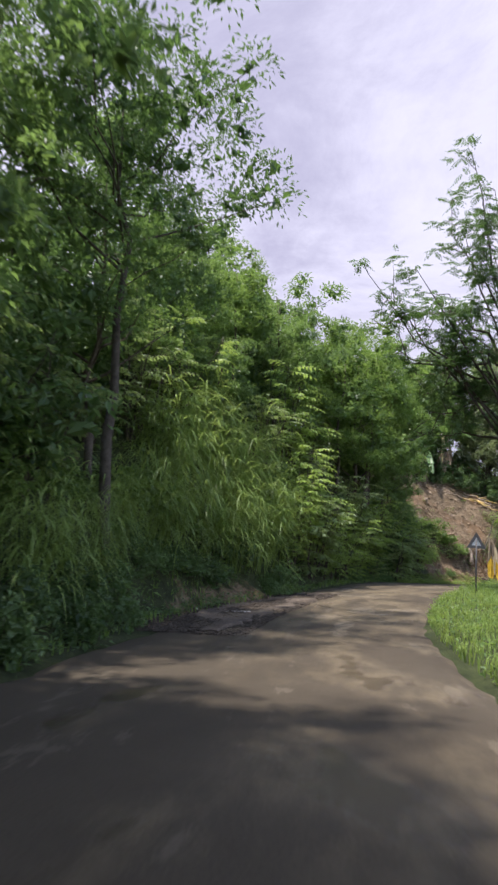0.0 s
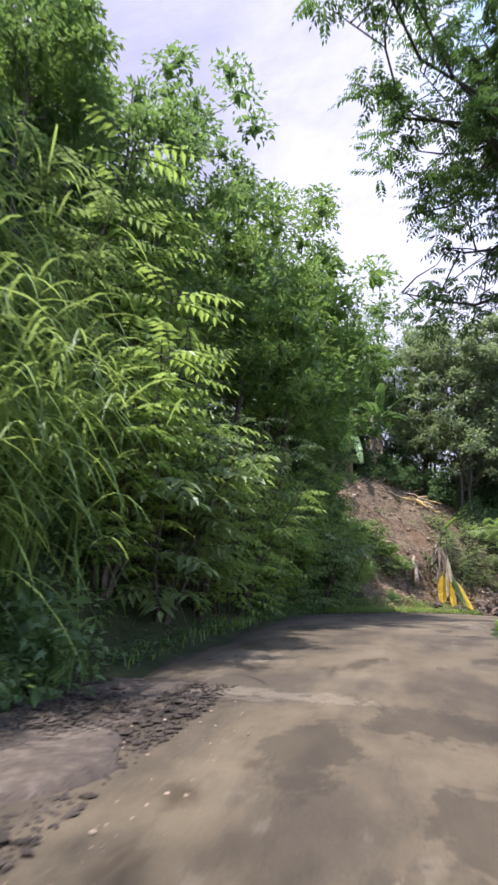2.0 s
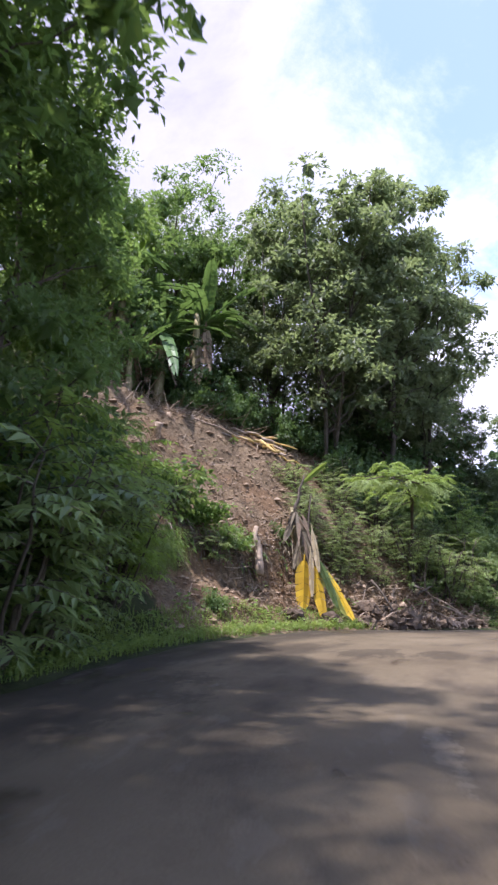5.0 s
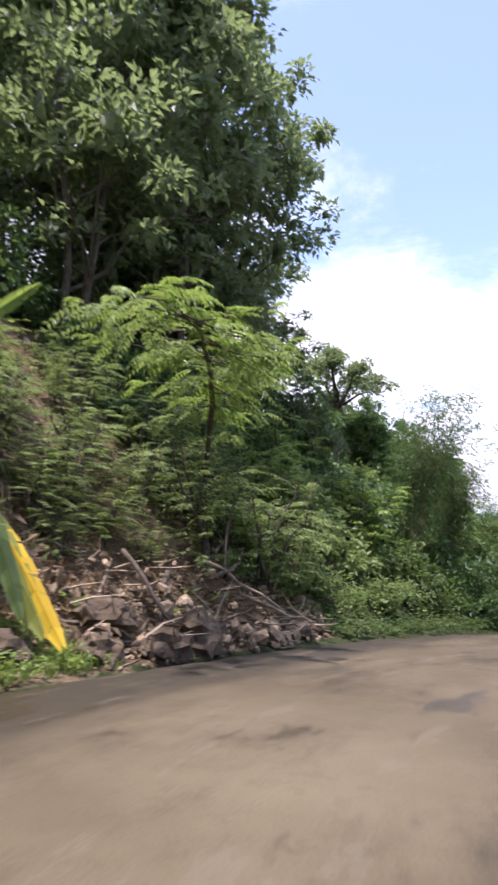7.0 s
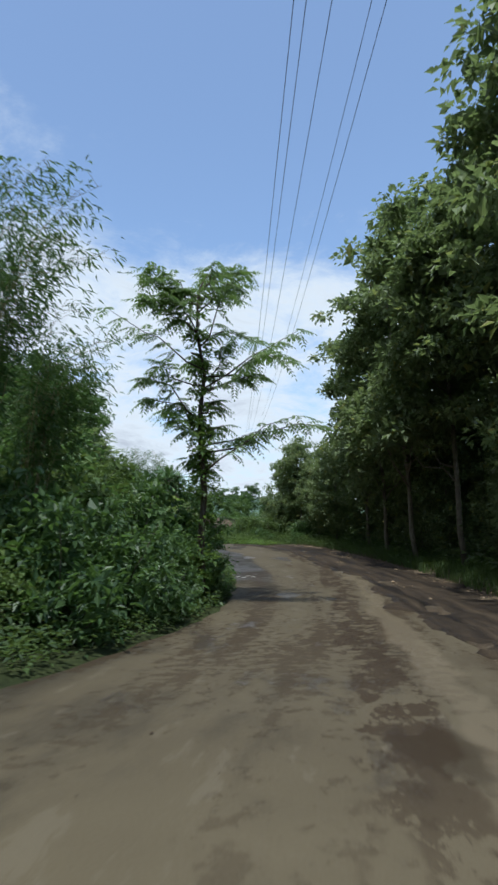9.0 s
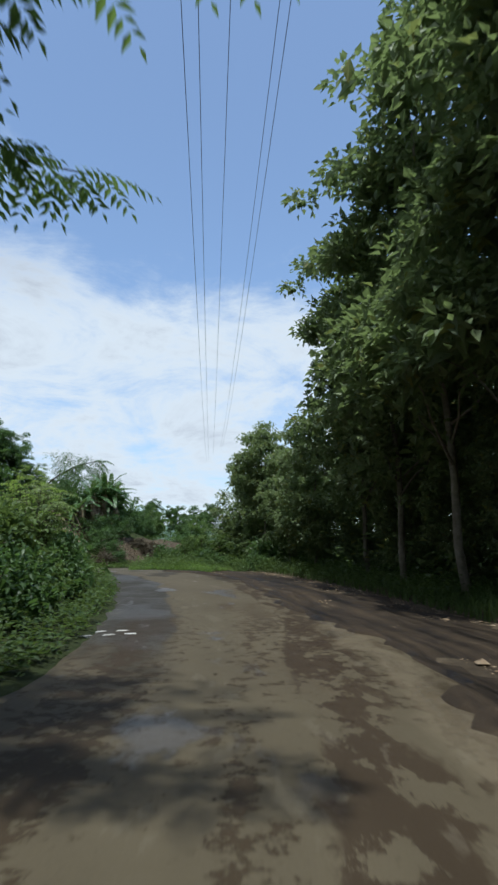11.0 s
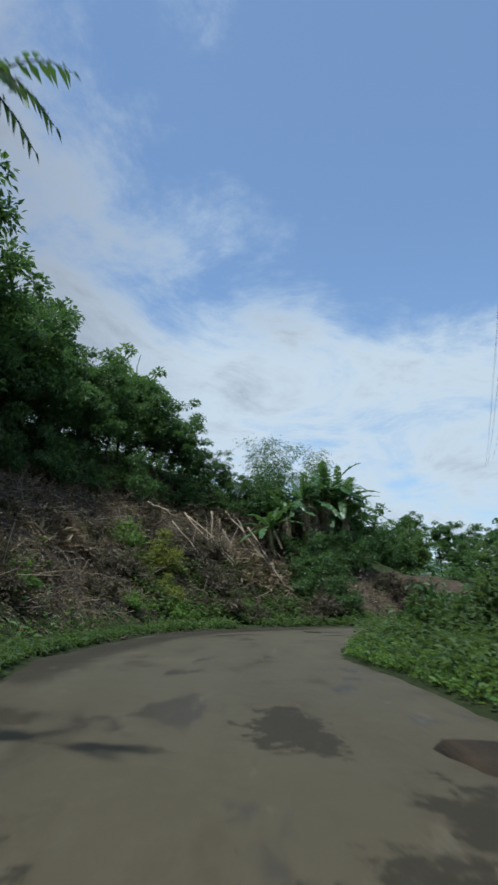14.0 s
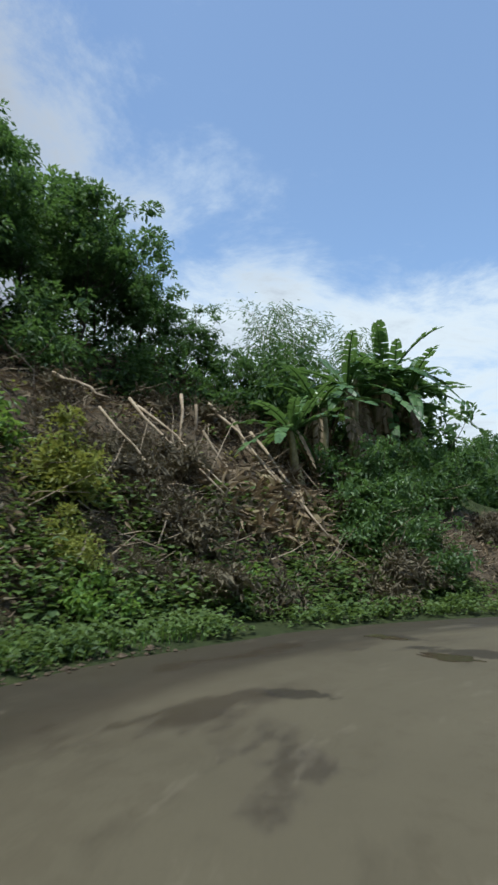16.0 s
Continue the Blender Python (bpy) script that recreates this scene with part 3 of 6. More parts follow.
class Parts:
    """Collects vertices and faces of one mesh."""

    def __init__(self):
        self.v, self.f, self.count = [], [], 0

    def add(self, verts, faces):
        verts = np.asarray(verts, float)
        self.v.append(verts)
        self.f += [[i + self.count for i in f] for f in faces] if isinstance(faces, list) else (np.asarray(faces) + self.count).tolist()
        self.count += len(verts)

    def tube(self, points, radii, sides=6, cap=True):
        pts = np.asarray(points, float)
        k = len(pts)
        t = np.gradient(pts, axis=0)
        t /= np.linalg.norm(t, axis=1, keepdims=True) + 1e-9
        ref = np.array([0, 0, 1.0]) if abs(t[0, 2]) < .8 else np.array([1.0, 0, 0])
        a = np.cross(t, ref)
        a /= np.linalg.norm(a, axis=1, keepdims=True) + 1e-9
        b = np.cross(t, a)
        ang = np.linspace(0, 2 * np.pi, sides, endpoint=False)
        ring = (a[:, None] * np.cos(ang)[None, :, None] + b[:, None] * np.sin(ang)[None, :, None]) * np.asarray(radii, float)[:, None, None]
        v = (pts[:, None] + ring).reshape(-1, 3)
        f = [[i * sides + j, i * sides + (j + 1) % sides, (i + 1) * sides + (j + 1) % sides, (i + 1) * sides + j] for i in range(k - 1) for j in range(sides)]
        if cap:
            f += [list(range(sides))[::-1], [(k - 1) * sides + j for j in range(sides)]]
        self.add(v, f)

    def leaves(self, base, axis, side, length, width, broad=False, fold=.18, droop=.15):
        """Leaves from base points along axis, spread along side; each is one island."""
        base, axis, side = (np.asarray(q, float) for q in (base, axis, side))
        axis = axis / (np.linalg.norm(axis, axis=1, keepdims=True) + 1e-9)
        side = side - axis * (side * axis).sum(1, keepdims=True)
        side /= np.linalg.norm(side, axis=1, keepdims=True) + 1e-9
        up = np.cross(side, axis)
        up *= np.where(up[:, 2:] < 0, -1, 1)
        L, w = np.broadcast_to(length, len(base))[:, None], np.broadcast_to(width, len(base))[:, None]
        n = len(base)
        if broad:
            v = np.stack([base, base + axis * L * .3 + side * w * .48 + up * w * fold, base + axis * L * .72 + side * w * .4 - up * L * droop * .3,
                          base + axis * L - up * L * droop, base + axis * L * .72 - side * w * .4 - up * L * droop * .3,
                          base + axis * L * .3 - side * w * .48 + up * w * fold], 1).reshape(-1, 3)
            i = np.arange(n)[:, None] * 6
            f = np.concatenate([np.hstack([i, i + 1, i + 2, i + 3]), np.hstack([i, i + 3, i + 4, i + 5])])
        else:
            v = np.stack([base, base + axis * L * .42 + side * w * .5 + up * w * fold, base + axis * L - up * L * droop,
                          base + axis * L * .42 - side * w * .5 + up * w * fold], 1).reshape(-1, 3)
            i = np.arange(n)[:, None] * 4
            f = np.concatenate([np.hstack([i, i + 1, i + 2]), np.hstack([i, i + 2, i + 3])])
        self.add(v, f)

    def make(self, name, material, parent=None, label="", smooth=False):
        return mesh_object(name, np.vstack(self.v), self.f, material, parent, label, smooth)


def unit(rng, n):
    v = rng.normal(size=(n, 3))
    return v / np.linalg.norm(v, axis=1, keepdims=True)


def clump_leaves(parts, rng, centres, radii, per, length, width, broad=False, droop=.2, flat=.75, inner=0):
    """Leaves gathered in clumps: mostly on the outer, upper side of each."""
    c = np.repeat(centres, per, axis=0)
    r = np.repeat(radii, per)[:, None]
    d = unit(rng, len(c))
    d[:, 2] = np.where(d[:, 2] < -.35, -d[:, 2], d[:, 2])
    p = c + d * r * (rng.uniform(.25, 1, (len(c), 1)) ** .5) * np.array([1, 1, flat])
    axis = d + rng.normal(0, .55, d.shape) + np.array([0, 0, -.35])
    side = np.cross(axis, np.array([0, 0, 1.0])) + rng.normal(0, .35, d.shape)
    k = rng.uniform(.65, 1.25, len(c))
    parts.leaves(p, axis, side, length * k, width * k, broad, droop=droop)
    # oversized unseen inner leaves, added to block sky and shade the clump's inside
    if inner:
        c, r = np.repeat(centres, inner, axis=0), np.repeat(radii, inner)
        d = unit(rng, len(c))
        k = np.clip(r * .8, length * 1.2, length * 2.4) * rng.uniform(.7, 1.1, len(c))
        parts.leaves(c - d * (k * .5)[:, None] + rng.normal(0, .16, d.shape) * r[:, None], d, unit(rng, len(c)), k, k * .5)


def fronds(parts, rng, base, direction, length, pairs, leaf_len, leaf_w, sag=.35, stems=None):
    """Feather-like compound leaves: a sagging rib with leaflets in pairs."""
    n = len(base)
    d = direction / (np.linalg.norm(direction, axis=1, keepdims=True) + 1e-9)
    lat = np.cross(d, np.array([0, 0, 1.0]))
    lat /= np.linalg.norm(lat, axis=1, keepdims=True) + 1e-9
    length = np.broadcast_to(length, n)
    for k in range(pairs + 1):
        u = (k + 1.2) / (pairs + 1.2)
        p = base + d * (length * u)[:, None] - np.array([0, 0, 1.0]) * (length * sag * u * u)[:, None]
        tang = d - np.array([0, 0, 1.0]) * 2 * sag * u
        size = (.65 + .6 * np.sin(np.pi * min(u, .9))) * rng.uniform(.85, 1.15, n)
        if k == pairs:
            parts.leaves(p, tang, lat, leaf_len * size, leaf_w * size)
        else:
            for sgn in (1, -1):
                ax = lat * sgn + tang * .45 + np.array([0, 0, -.28]) + rng.normal(0, .12, (n, 3))
                parts.leaves(p, ax, tang, leaf_len * size, leaf_w * size)
    if stems is not None:
        for i in range(n):
            u = np.linspace(0, 1, 4)[:, None]
            stems.tube(base[i] + d[i] * length[i] * u - np.array([0, 0, 1.0]) * length[i] * sag * u * u, [.012, .01, .007, .003], 3, False)


def wobble(rng, a, b, k, amount):
    u = np.linspace(0, 1, k)[:, None]
    p = np.asarray(a) * (1 - u) + np.asarray(b) * u
    p[1:-1] += rng.normal(0, amount, (k - 2, 3))
    return p


def thing(name, label, category, group="", kind=""):
    ob = new(name)
    ob.empty_display_size = .2
    return tagged(ob, label, category, group, kind)


def crown_points(rng, count, height, low, radius, lumps=5, spread=.55):
    """Clump centres in an uneven crown made of several lobes."""
    c = []
    lobes = [(rng.uniform(-spread, spread) * radius, rng.uniform(-spread, spread) * radius, rng.uniform(low + (height - low) * .25, height - radius * .45), rng.uniform(.45, .75) * radius) for _ in range(lumps)]
    lobes.append((0, 0, height - radius * .55, radius * .6))
    while len(c) < count:
        x, y, z, r = lobes[rng.randint(len(lobes))]
        d = unit(rng, 1)[0]
        q = np.array([x, y, z]) + d * r * rng.uniform(.55, 1.05) * np.array([1, 1, 1.15])
        if low < q[2] < height:
            c.append(q)
    return np.array(c)


def tree(seed, height, low, radius, clumps, per, leaf_len, leaf_w, material, bark, label, category="tree", group="", broad=False, girth=.16, lumps=6, name="tree", clump_r=(.45, .95), trunks=1):
    rng = np.random.RandomState(seed)
    top = thing(name, label, category, group)
    wood = Parts()
    c = crown_points(rng, clumps, height, low, radius, lumps)
    for k in range(trunks):
        foot = np.array([rng.uniform(-.5, .5), rng.uniform(-.5, .5), -.5]) * (1 if trunks > 1 else .2) + np.array([0, 0, -.4])
        tip = np.array([rng.uniform(-.25, .25) * radius * (1 + .8 * (trunks > 1)), rng.uniform(-.25, .25) * radius * (1 + .8 * (trunks > 1)), height * rng.uniform(.8, .95)])
        spine = wobble(rng, foot, tip, 9, .12 * girth / .16)
        wood.tube(spine, np.linspace(girth, .025, 9) * rng.uniform(.7, 1), 8)
        for i in rng.choice(len(c), min(len(c), 16), replace=False):
            h = np.clip((c[i][2] - 1.2 * np.hypot(c[i][0], c[i][1]) * .5) / tip[2], .15, .9)
            a = np.array([np.interp(h, np.linspace(0, 1, 9), spine[:, j]) for j in range(3)])
            limb = wobble(rng, a, c[i], 5, .12)
            wood.tube(limb, np.linspace(girth * .38 * (1.05 - h), .012, 5), 5, False)
    wood.make("trunk", bark, top, smooth=True)
    leaf = Parts()
    clump_leaves(leaf, rng, c, rng.uniform(*clump_r, len(c)), per, leaf_len, leaf_w, broad, inner=9)
    leaf.make("crown", material, top)
    return top


def bush(seed, height, radius, clumps, per, leaf_len, leaf_w, material, label, broad=False, group="", name="bush", stems=True):
    rng = np.random.RandomState(seed)
    top = thing(name, label, "bush", group)
    c = []
    while len(c) < clumps:
        d = unit(rng, 1)[0]
        d[2] = abs(d[2])
        c.append(d * np.array([radius, radius, height]) * rng.uniform(.45, 1) * (.8 + .3 * np.sin(3 * np.arctan2(d[1], d[0]) + seed)))
    c = np.array(c)
    wood = Parts()
    for i in range(0, len(c), max(1, len(c) // 9)):
        wood.tube(wobble(rng, (rng.uniform(-.15, .15), rng.uniform(-.15, .15), -.2), c[i], 5, .06), np.linspace(.03, .006, 5), 3, False)
    if stems:
        wood.make("stem", BARK, top, smooth=True)
    leaf = Parts()
    clump_leaves(leaf, rng, c, rng.uniform(.22, .5, len(c)) * min(1.4, max(.7, radius)), per, leaf_len, leaf_w, broad, inner=6)
    leaf.make("foliage", material, top)
    return top


def feather_shrub(seed, height, radius, count, material, label, leaf=(.2, .075), pairs=6, name="shrub", group="", sag=.35, length=(.8, 1.3)):
    """Shrub with compound leaves in tiers on arching stems."""
    rng = np.random.RandomState(seed)
    top = thing(name, label, "shrub", group)
    wood, green = Parts(), Parts()
    base, way = [], []
    stems = max(4, count // 12)
    for k in range(stems):
        a = rng.uniform(0, 6.283)
        r, h = radius * rng.uniform(.15, .85), height * rng.uniform(.55, 1)
        tip = np.array([np.cos(a) * r, np.sin(a) * r, h])
        pts = wobble(rng, (np.cos(a) * .1, np.sin(a) * .1, -.25), tip, 7, .05) + np.array([0, 0, .12]) * np.sin(np.linspace(0, np.pi, 7))[:, None]
        wood.tube(pts, np.linspace(.04, .008, 7), 5, False)
        for j in range(count // stems):
            u = 1 - .82 * rng.uniform(0, 1) ** 1.3
            q = np.array([np.interp(u, np.linspace(0, 1, 7), pts[:, m]) for m in range(3)])
            b = rng.uniform(0, 6.283)
            base.append(q)
            way.append((np.cos(b) + .5 * np.cos(a), np.sin(b) + .5 * np.sin(a), rng.uniform(.05, .75)))
    fronds(green, rng, np.array(base), np.array(way), rng.uniform(*length, len(base)), pairs, leaf[0], leaf[1], sag, wood)
    wood.make("stem", BARK, top, smooth=True)
    green.make("foliage", material, top)
    return top


def blade_strip(parts, root, way, length, width, sag, seg=6):
    """One long arching blade, folded along its rib."""
    d = np.asarray(way, float)
    d = d / np.linalg.norm(d)
    lat = np.cross(d, (0, 0, 1.0))
    lat = lat / (np.linalg.norm(lat) + 1e-9)
    u = np.linspace(0, 1, seg + 1)
    mid = np.asarray(root) + d * (length * u)[:, None] - np.array([0, 0, 1.0]) * (length * sag * u**2.2)[:, None]
    w = width * np.clip(np.minimum(.35 + 2.2 * u, 1.9 * (1 - u) ** .7), .03, 1)
    v = np.concatenate([mid + lat * w[:, None] * .5, mid - lat * w[:, None] * .5])
    k = seg + 1
    parts.add(v, [[i, i + 1, k + i + 1, k + i] for i in range(seg)])


def reed_clump(seed, height, count, label, material=None, name="reed_clump", group="", width=.031):
    rng = np.random.RandomState(seed)
    top = thing(name, label, "reeds", group)
    cane, leaf = Parts(), Parts()
    for k in range(count):
        a, lean = rng.uniform(0, 6.283), rng.uniform(.1, .85)
        h = height * rng.uniform(.55, 1)
        root = np.array([np.cos(a), np.sin(a), 0]) * rng.uniform(0, .5)
        u = np.linspace(0, 1, 6)[:, None]
        pts = root + np.array([np.cos(a) * lean * h * .6, np.sin(a) * lean * h * .6, h]) * u - np.array([0, 0, 1]) * (lean * h * .4) * u**2
        pts[0, 2] -= .3
        cane.tube(pts, np.linspace(.012, .004, 6), 4, False)
        for j in range(9):
            q = np.array([np.interp(rng.uniform(.08, 1), np.linspace(0, 1, 6), pts[:, m]) for m in range(3)])
            b = a + rng.normal(0, 1.1)
            blade_strip(leaf, q, (np.cos(b), np.sin(b), rng.uniform(.3, 1.3)), rng.uniform(.8, 1.5), width, rng.uniform(.6, 1.15), 6)
    cane.make("cane", material or LEAF_REED, top)
    leaf.make("foliage", material or LEAF_REED, top)
    return top


def banana_leaf(parts, rng, root, way, length, width, sag, torn=.25, strips=11, across=None):
    """A paddle leaf: rib with blade halves torn into strips."""
    d = np.asarray(way, float)
    d = d / np.linalg.norm(d)
    lat = np.cross(d, (0, 0, 1.0))
    lat = lat / (np.linalg.norm(lat) + 1e-9)
    if across is not None:
        lat = np.asarray(across, float)
        lat = lat - d * (lat @ d)
        lat = lat / np.linalg.norm(lat)
    up = np.cross(lat, d)
    rib = lambda u: np.asarray(root) + d * length * u - np.array([0, 0, 1.0]) * length * sag * u**2
    parts.tube([rib(u) for u in np.linspace(-.12, 1, 7)], np.linspace(.035, .006, 7) * length / 2, 4, False)
    for sgn in (1, -1):
        for k in range(strips):
            a, b = k / strips, (k + 1 - (torn * rng.uniform(.1, .8) if rng.rand() < .25 + torn else 0)) / strips
            w0, w1 = (width * .5 * min(1, 3.2 * a + .35) * (1 - a**4) ** .5 for a in (a, min(b, .985)))
            hang = rng.uniform(-.05, .35) + (rng.uniform(0, .5) if rng.rand() < torn else 0)
            o0, o1 = lat * sgn * w0 + up * (.25 * w0) - np.array([0, 0, hang]) * w0, lat * sgn * w1 + up * (.25 * w1) - np.array([0, 0, hang]) * w1
            p0, p1 = rib(a + .04), rib(b + .04)
            parts.add([rib(a), rib(b), rib(b) * .4 + (p1 + o1) * .6 + up * w1 * .1, rib(a) * .4 + (p0 + o0) * .6 + up * w0 * .1, p1 + o1, p0 + o0], [[0, 1, 2, 3], [3, 2, 4, 5]])


def banana_plant(seed, height, leaves, label, length=2.2, dead=4, group="bananas on the slope", name="banana_plant"):
    rng = np.random.RandomState(seed)
    top = thing(name, label, "banana plant", group)
    stem = Parts()
    stem.tube(wobble(rng, (0, 0, -.4), (rng.uniform(-.25, .25), rng.uniform(-.25, .25), height), 7, .03), [.17, .16, .15, .13, .12, .1, .07], 9)
    stem.make("stem", PSEUDOSTEM, top, smooth=True)
    for k in range(leaves):
        a = k * 2.4 + rng.uniform(-.3, .3)
        lift = rng.uniform(.5, 2.1) if k < leaves * .6 else rng.uniform(-.1, .7)
        p = Parts()
        banana_leaf(p, rng, (np.cos(a) * .08, np.sin(a) * .08, height - .25), (np.cos(a), np.sin(a), lift), length * rng.uniform(.75, 1.15), length * .17, rng.uniform(.2, .75), rng.uniform(.1, .5))
        p.make("leaf", LEAF_BANANA, top)
    for k in range(dead):
        a = rng.uniform(0, 6.283)
        p = Parts()
        banana_leaf(p, rng, (np.cos(a) * .12, np.sin(a) * .12, height * rng.uniform(.7, .95)), (np.cos(a) * .35, np.sin(a) * .35, -1), height * .55, .3, .05, .6, 7)
        p.make("dead_leaf", LEAF_DRY, top, "brown hanging dead leaf")
    return top


def place(ob, x, y, turn=0, size=1.0, sink=0.0, tilt=(0, 0), flat=1.0):
    """Pose on the ground at a plan place."""
    z = float(ground_height(x, y)[0])
    return pose(x, y, z - sink, tilt[0], tilt[1], turn) @ Matrix.Diagonal((size, size, size * flat, 1))


def set_out(masters, spots, seed, tilt=4):
    """Stand the first master's copies at the spots (x, y, size); every master is used once itself."""
    rng = np.random.RandomState(seed)
    used = set()
    for i, (x, y, size) in enumerate(spots):
        k = i % len(masters) if i < len(masters) else rng.randint(len(masters))
        m = place(None, x, y, rng.uniform(0, 360), size * rng.uniform(.9, 1.1), .1 * size, (rng.uniform(-tilt, tilt), rng.uniform(-tilt, tilt)))
        if k in used:
            copy_thing(masters[k], m @ Matrix.Diagonal((*(1 / q for q in masters[k].scale), 1)))
        else:
            used.add(k)
            masters[k].matrix_basis = m


def road_spots(rows):
    """Spots given as metres along the road, metres to its left, size."""
    return [(*(float(q) for q in at_road(s, o)), z) for s, o, z in rows]


# ---- ground, road ----
def graded(lo, hi, step, reach):
    inner = np.arange(lo, hi + step, step)
    grow, g, d = [], step, 0
    while d < reach:
        g *= 1.32
        d += g
        grow.append(d)
    return np.concatenate([lo - np.array(grow)[::-1], inner, inner[-1] + np.array(grow)])


def zone(v, a, b, soft):
    return ease((v - a) / soft) * ease((b - v) / soft)


def make_ground():
    gx, gy = graded(-24, 112, .78, 2800), graded(-46, 124, .78, 2800)
    gx, gy = np.unique(np.concatenate([gx, np.arange(2, 22, .3)])), np.unique(np.concatenate([gy, np.arange(34, 50, .3)]))
    X, Y = np.meshgrid(gx, gy)
    x, y = X.ravel(), Y.ravel()
    z = ground_height(x, y)
    nx, ny = len(gx), len(gy)
    i = (np.arange(ny - 1)[:, None] * nx + np.arange(nx - 1)[None]).ravel()
    ob = mesh_object("ground", np.stack([x, y, z], 1), np.stack([i, i + 1, i + nx + 1, i + nx], 1), GROUND, smooth=True)
    tagged(ob, "earth ground with a steep overgrown hillside beside the road", "ground", kind="structure")
    s, o, _ = road_frame(x, y)
    bare = zone(s, 51, 68.5, 2.5) * zone(o, 4.2, 16.5, 1.2) + zone(s, 65, 73, 1.5) * zone(o, 10, 16, 1.5) + zone(s, 121, 143, 5) * zone(o, 4.6, 15, 2.5) * .85 + zone(s, 141, 149, 1.5) * zone(o, 3.4, 10, 1.5)
    bare = bare + zone(s, 12, 24, 3) * zone(o, 2.5, 4.6, .8) + zone(s, 72, 116, 4) * zone(-o, 1.5, 6.6, 1.2)
    for name, value in (("bare", bare), ("damp", np.maximum(ease((s - 110) / 8), zone(s, 72, 116, 3) * zone(-o, 1.5, 7, 1))), ("far", ease((np.hypot(x - 30, y - 40) - 140) / 200))):
        ob.data.attributes.new(name, "FLOAT", "POINT").data.foreach_set("value", value.astype(np.float32))
    return ob


def strip(name, s0, s1, left, right, lift, material, label, rut=0.0, step=.4, lanes=17, ragged=.12, seed=1, drop=.12):
    """A sheet laid along the road between two offsets, with worn, uneven edges and a skirt into the ground."""
    s = np.arange(s0, s1, step)
    u = np.linspace(0, 1, lanes)
    l = left(s) + ragged * bumps(s, 0 * s, 2.1, seed) + ragged * .5 * bumps(s, 0 * s, .8, seed + 1)
    r = right(s) + ragged * bumps(s, 0 * s, 2.4, seed + 2) + ragged * .5 * bumps(s, 0 * s, .7, seed + 3)
    O = r[:, None] * (1 - u) + l[:, None] * u
    S = np.repeat(s[:, None], lanes, 1)
    x, y = at_road(S.ravel(), O.ravel())
    z = np.interp(S.ravel(), LINE_S, LINE[:, 2]) + lift + .012 * bumps(S.ravel(), O.ravel(), 2.6, seed + 4) * (1 + rut * 4) + rut * .05 * np.cos(O.ravel() * 3.4 + .4 * np.sin(S.ravel() * .3))
    edge = np.tile(np.minimum(u, 1 - u), len(s))
    z = np.where(edge < 1e-6, z - drop, z)
    n = lanes
    i = (np.arange(len(s) - 1)[:, None] * n + np.arange(n - 1)[None]).ravel()
    ob = mesh_object(name, np.stack([x, y, z], 1), np.stack([i, i + n, i + n + 1, i + 1], 1), material, smooth=True)
    ob.data.attributes.new("along", "FLOAT_VECTOR", "POINT").data.foreach_set("vector", np.stack([S.ravel(), O.ravel(), 0 * z], 1).astype(np.float32).ravel())
    return tagged(ob, label, name.replace("_", " "), kind="structure")


make_ground()
strip("road", -55, 178, lambda s: np.interp(s, EDGE[:, 0], EDGE[:, 1]) + .1, lambda s: -np.interp(s, EDGE[:, 0], EDGE[:, 2]) - .1, 0, ROAD, "worn asphalt mountain road covered in dried tan mud")
strip("mud_shoulder", 74, 114, lambda s: -2.1 - 0 * s + .3 * np.sin(s * .4), lambda s: -5.0 + 0 * s, .04, RUTS, "churned brown mud shoulder with wheel ruts beside the asphalt", .45, .25, 26, .3, 40)
strip("gravel_patch", 13.5, 25, lambda s: 3.9 - .15 * np.abs(s - 18.5), lambda s: 1.75 + .06 * np.abs(s - 20.5), .02, GRAVEL_SOIL, "patch of loose dark gravel at the edge of the asphalt", .4, .2, 16, .25, 60)


def flat_blob(name, s, o, long, wide, lift, material, label, category, seed, kind=""):
    """A thin sheet with an irregular outline, lying on the road."""
    rng = np.random.RandomState(seed)
    k = 26
    a = np.linspace(0, 2 * np.pi, k, endpoint=False)
    r = 1 + .28 * np.sin(a * 2 + rng.uniform(0, 6)) + .2 * np.sin(a * 5 + rng.uniform(0, 6)) + .12 * np.sin(a * 9 + rng.uniform(0, 6))
    x, y = at_road(s + np.cos(a) * r * long, o + np.sin(a) * r * wide)
    z = np.interp(s + np.cos(a) * r * long, LINE_S, LINE[:, 2])
    top = np.stack([x, y, z + .012 * bumps(s + np.cos(a) * r * long, o + np.sin(a) * r * wide, 2.6, 5) + lift], 1)
    ob = mesh_object(name, np.vstack([top, top - [0, 0, .03]]), [list(range(k))] + [[i, k + i, k + (i + 1) % k, (i + 1) % k] for i in range(k)], material)
    return tagged(ob, label, category, kind=kind)


for n in range(6):
    flat_blob("paint_mark", 17.75 + .05 * (n % 3), 1.9 + .36 * n, .09, .13 + .05 * (n % 2), .006, PAINT, "worn white paint mark across the asphalt", "road marking", 90 + n)
for n in range(5):
    flat_blob("paint_mark", 92.95 + .5 * (n % 2) - .03 * n, 1.75 + .19 * n, .1, .085, .006, PAINT, "worn white paint mark across the asphalt", "road marking", 97 + n)


for s_at, o_at, a, b in ((134.6, .75, .22, .5), (135.7, 2.5, .2, .3)):
    flat_blob("puddle", s_at, o_at, a, b, .007, WATER, "shallow dark puddle in a dip of the muddy road", "puddle", int(s_at * 3))


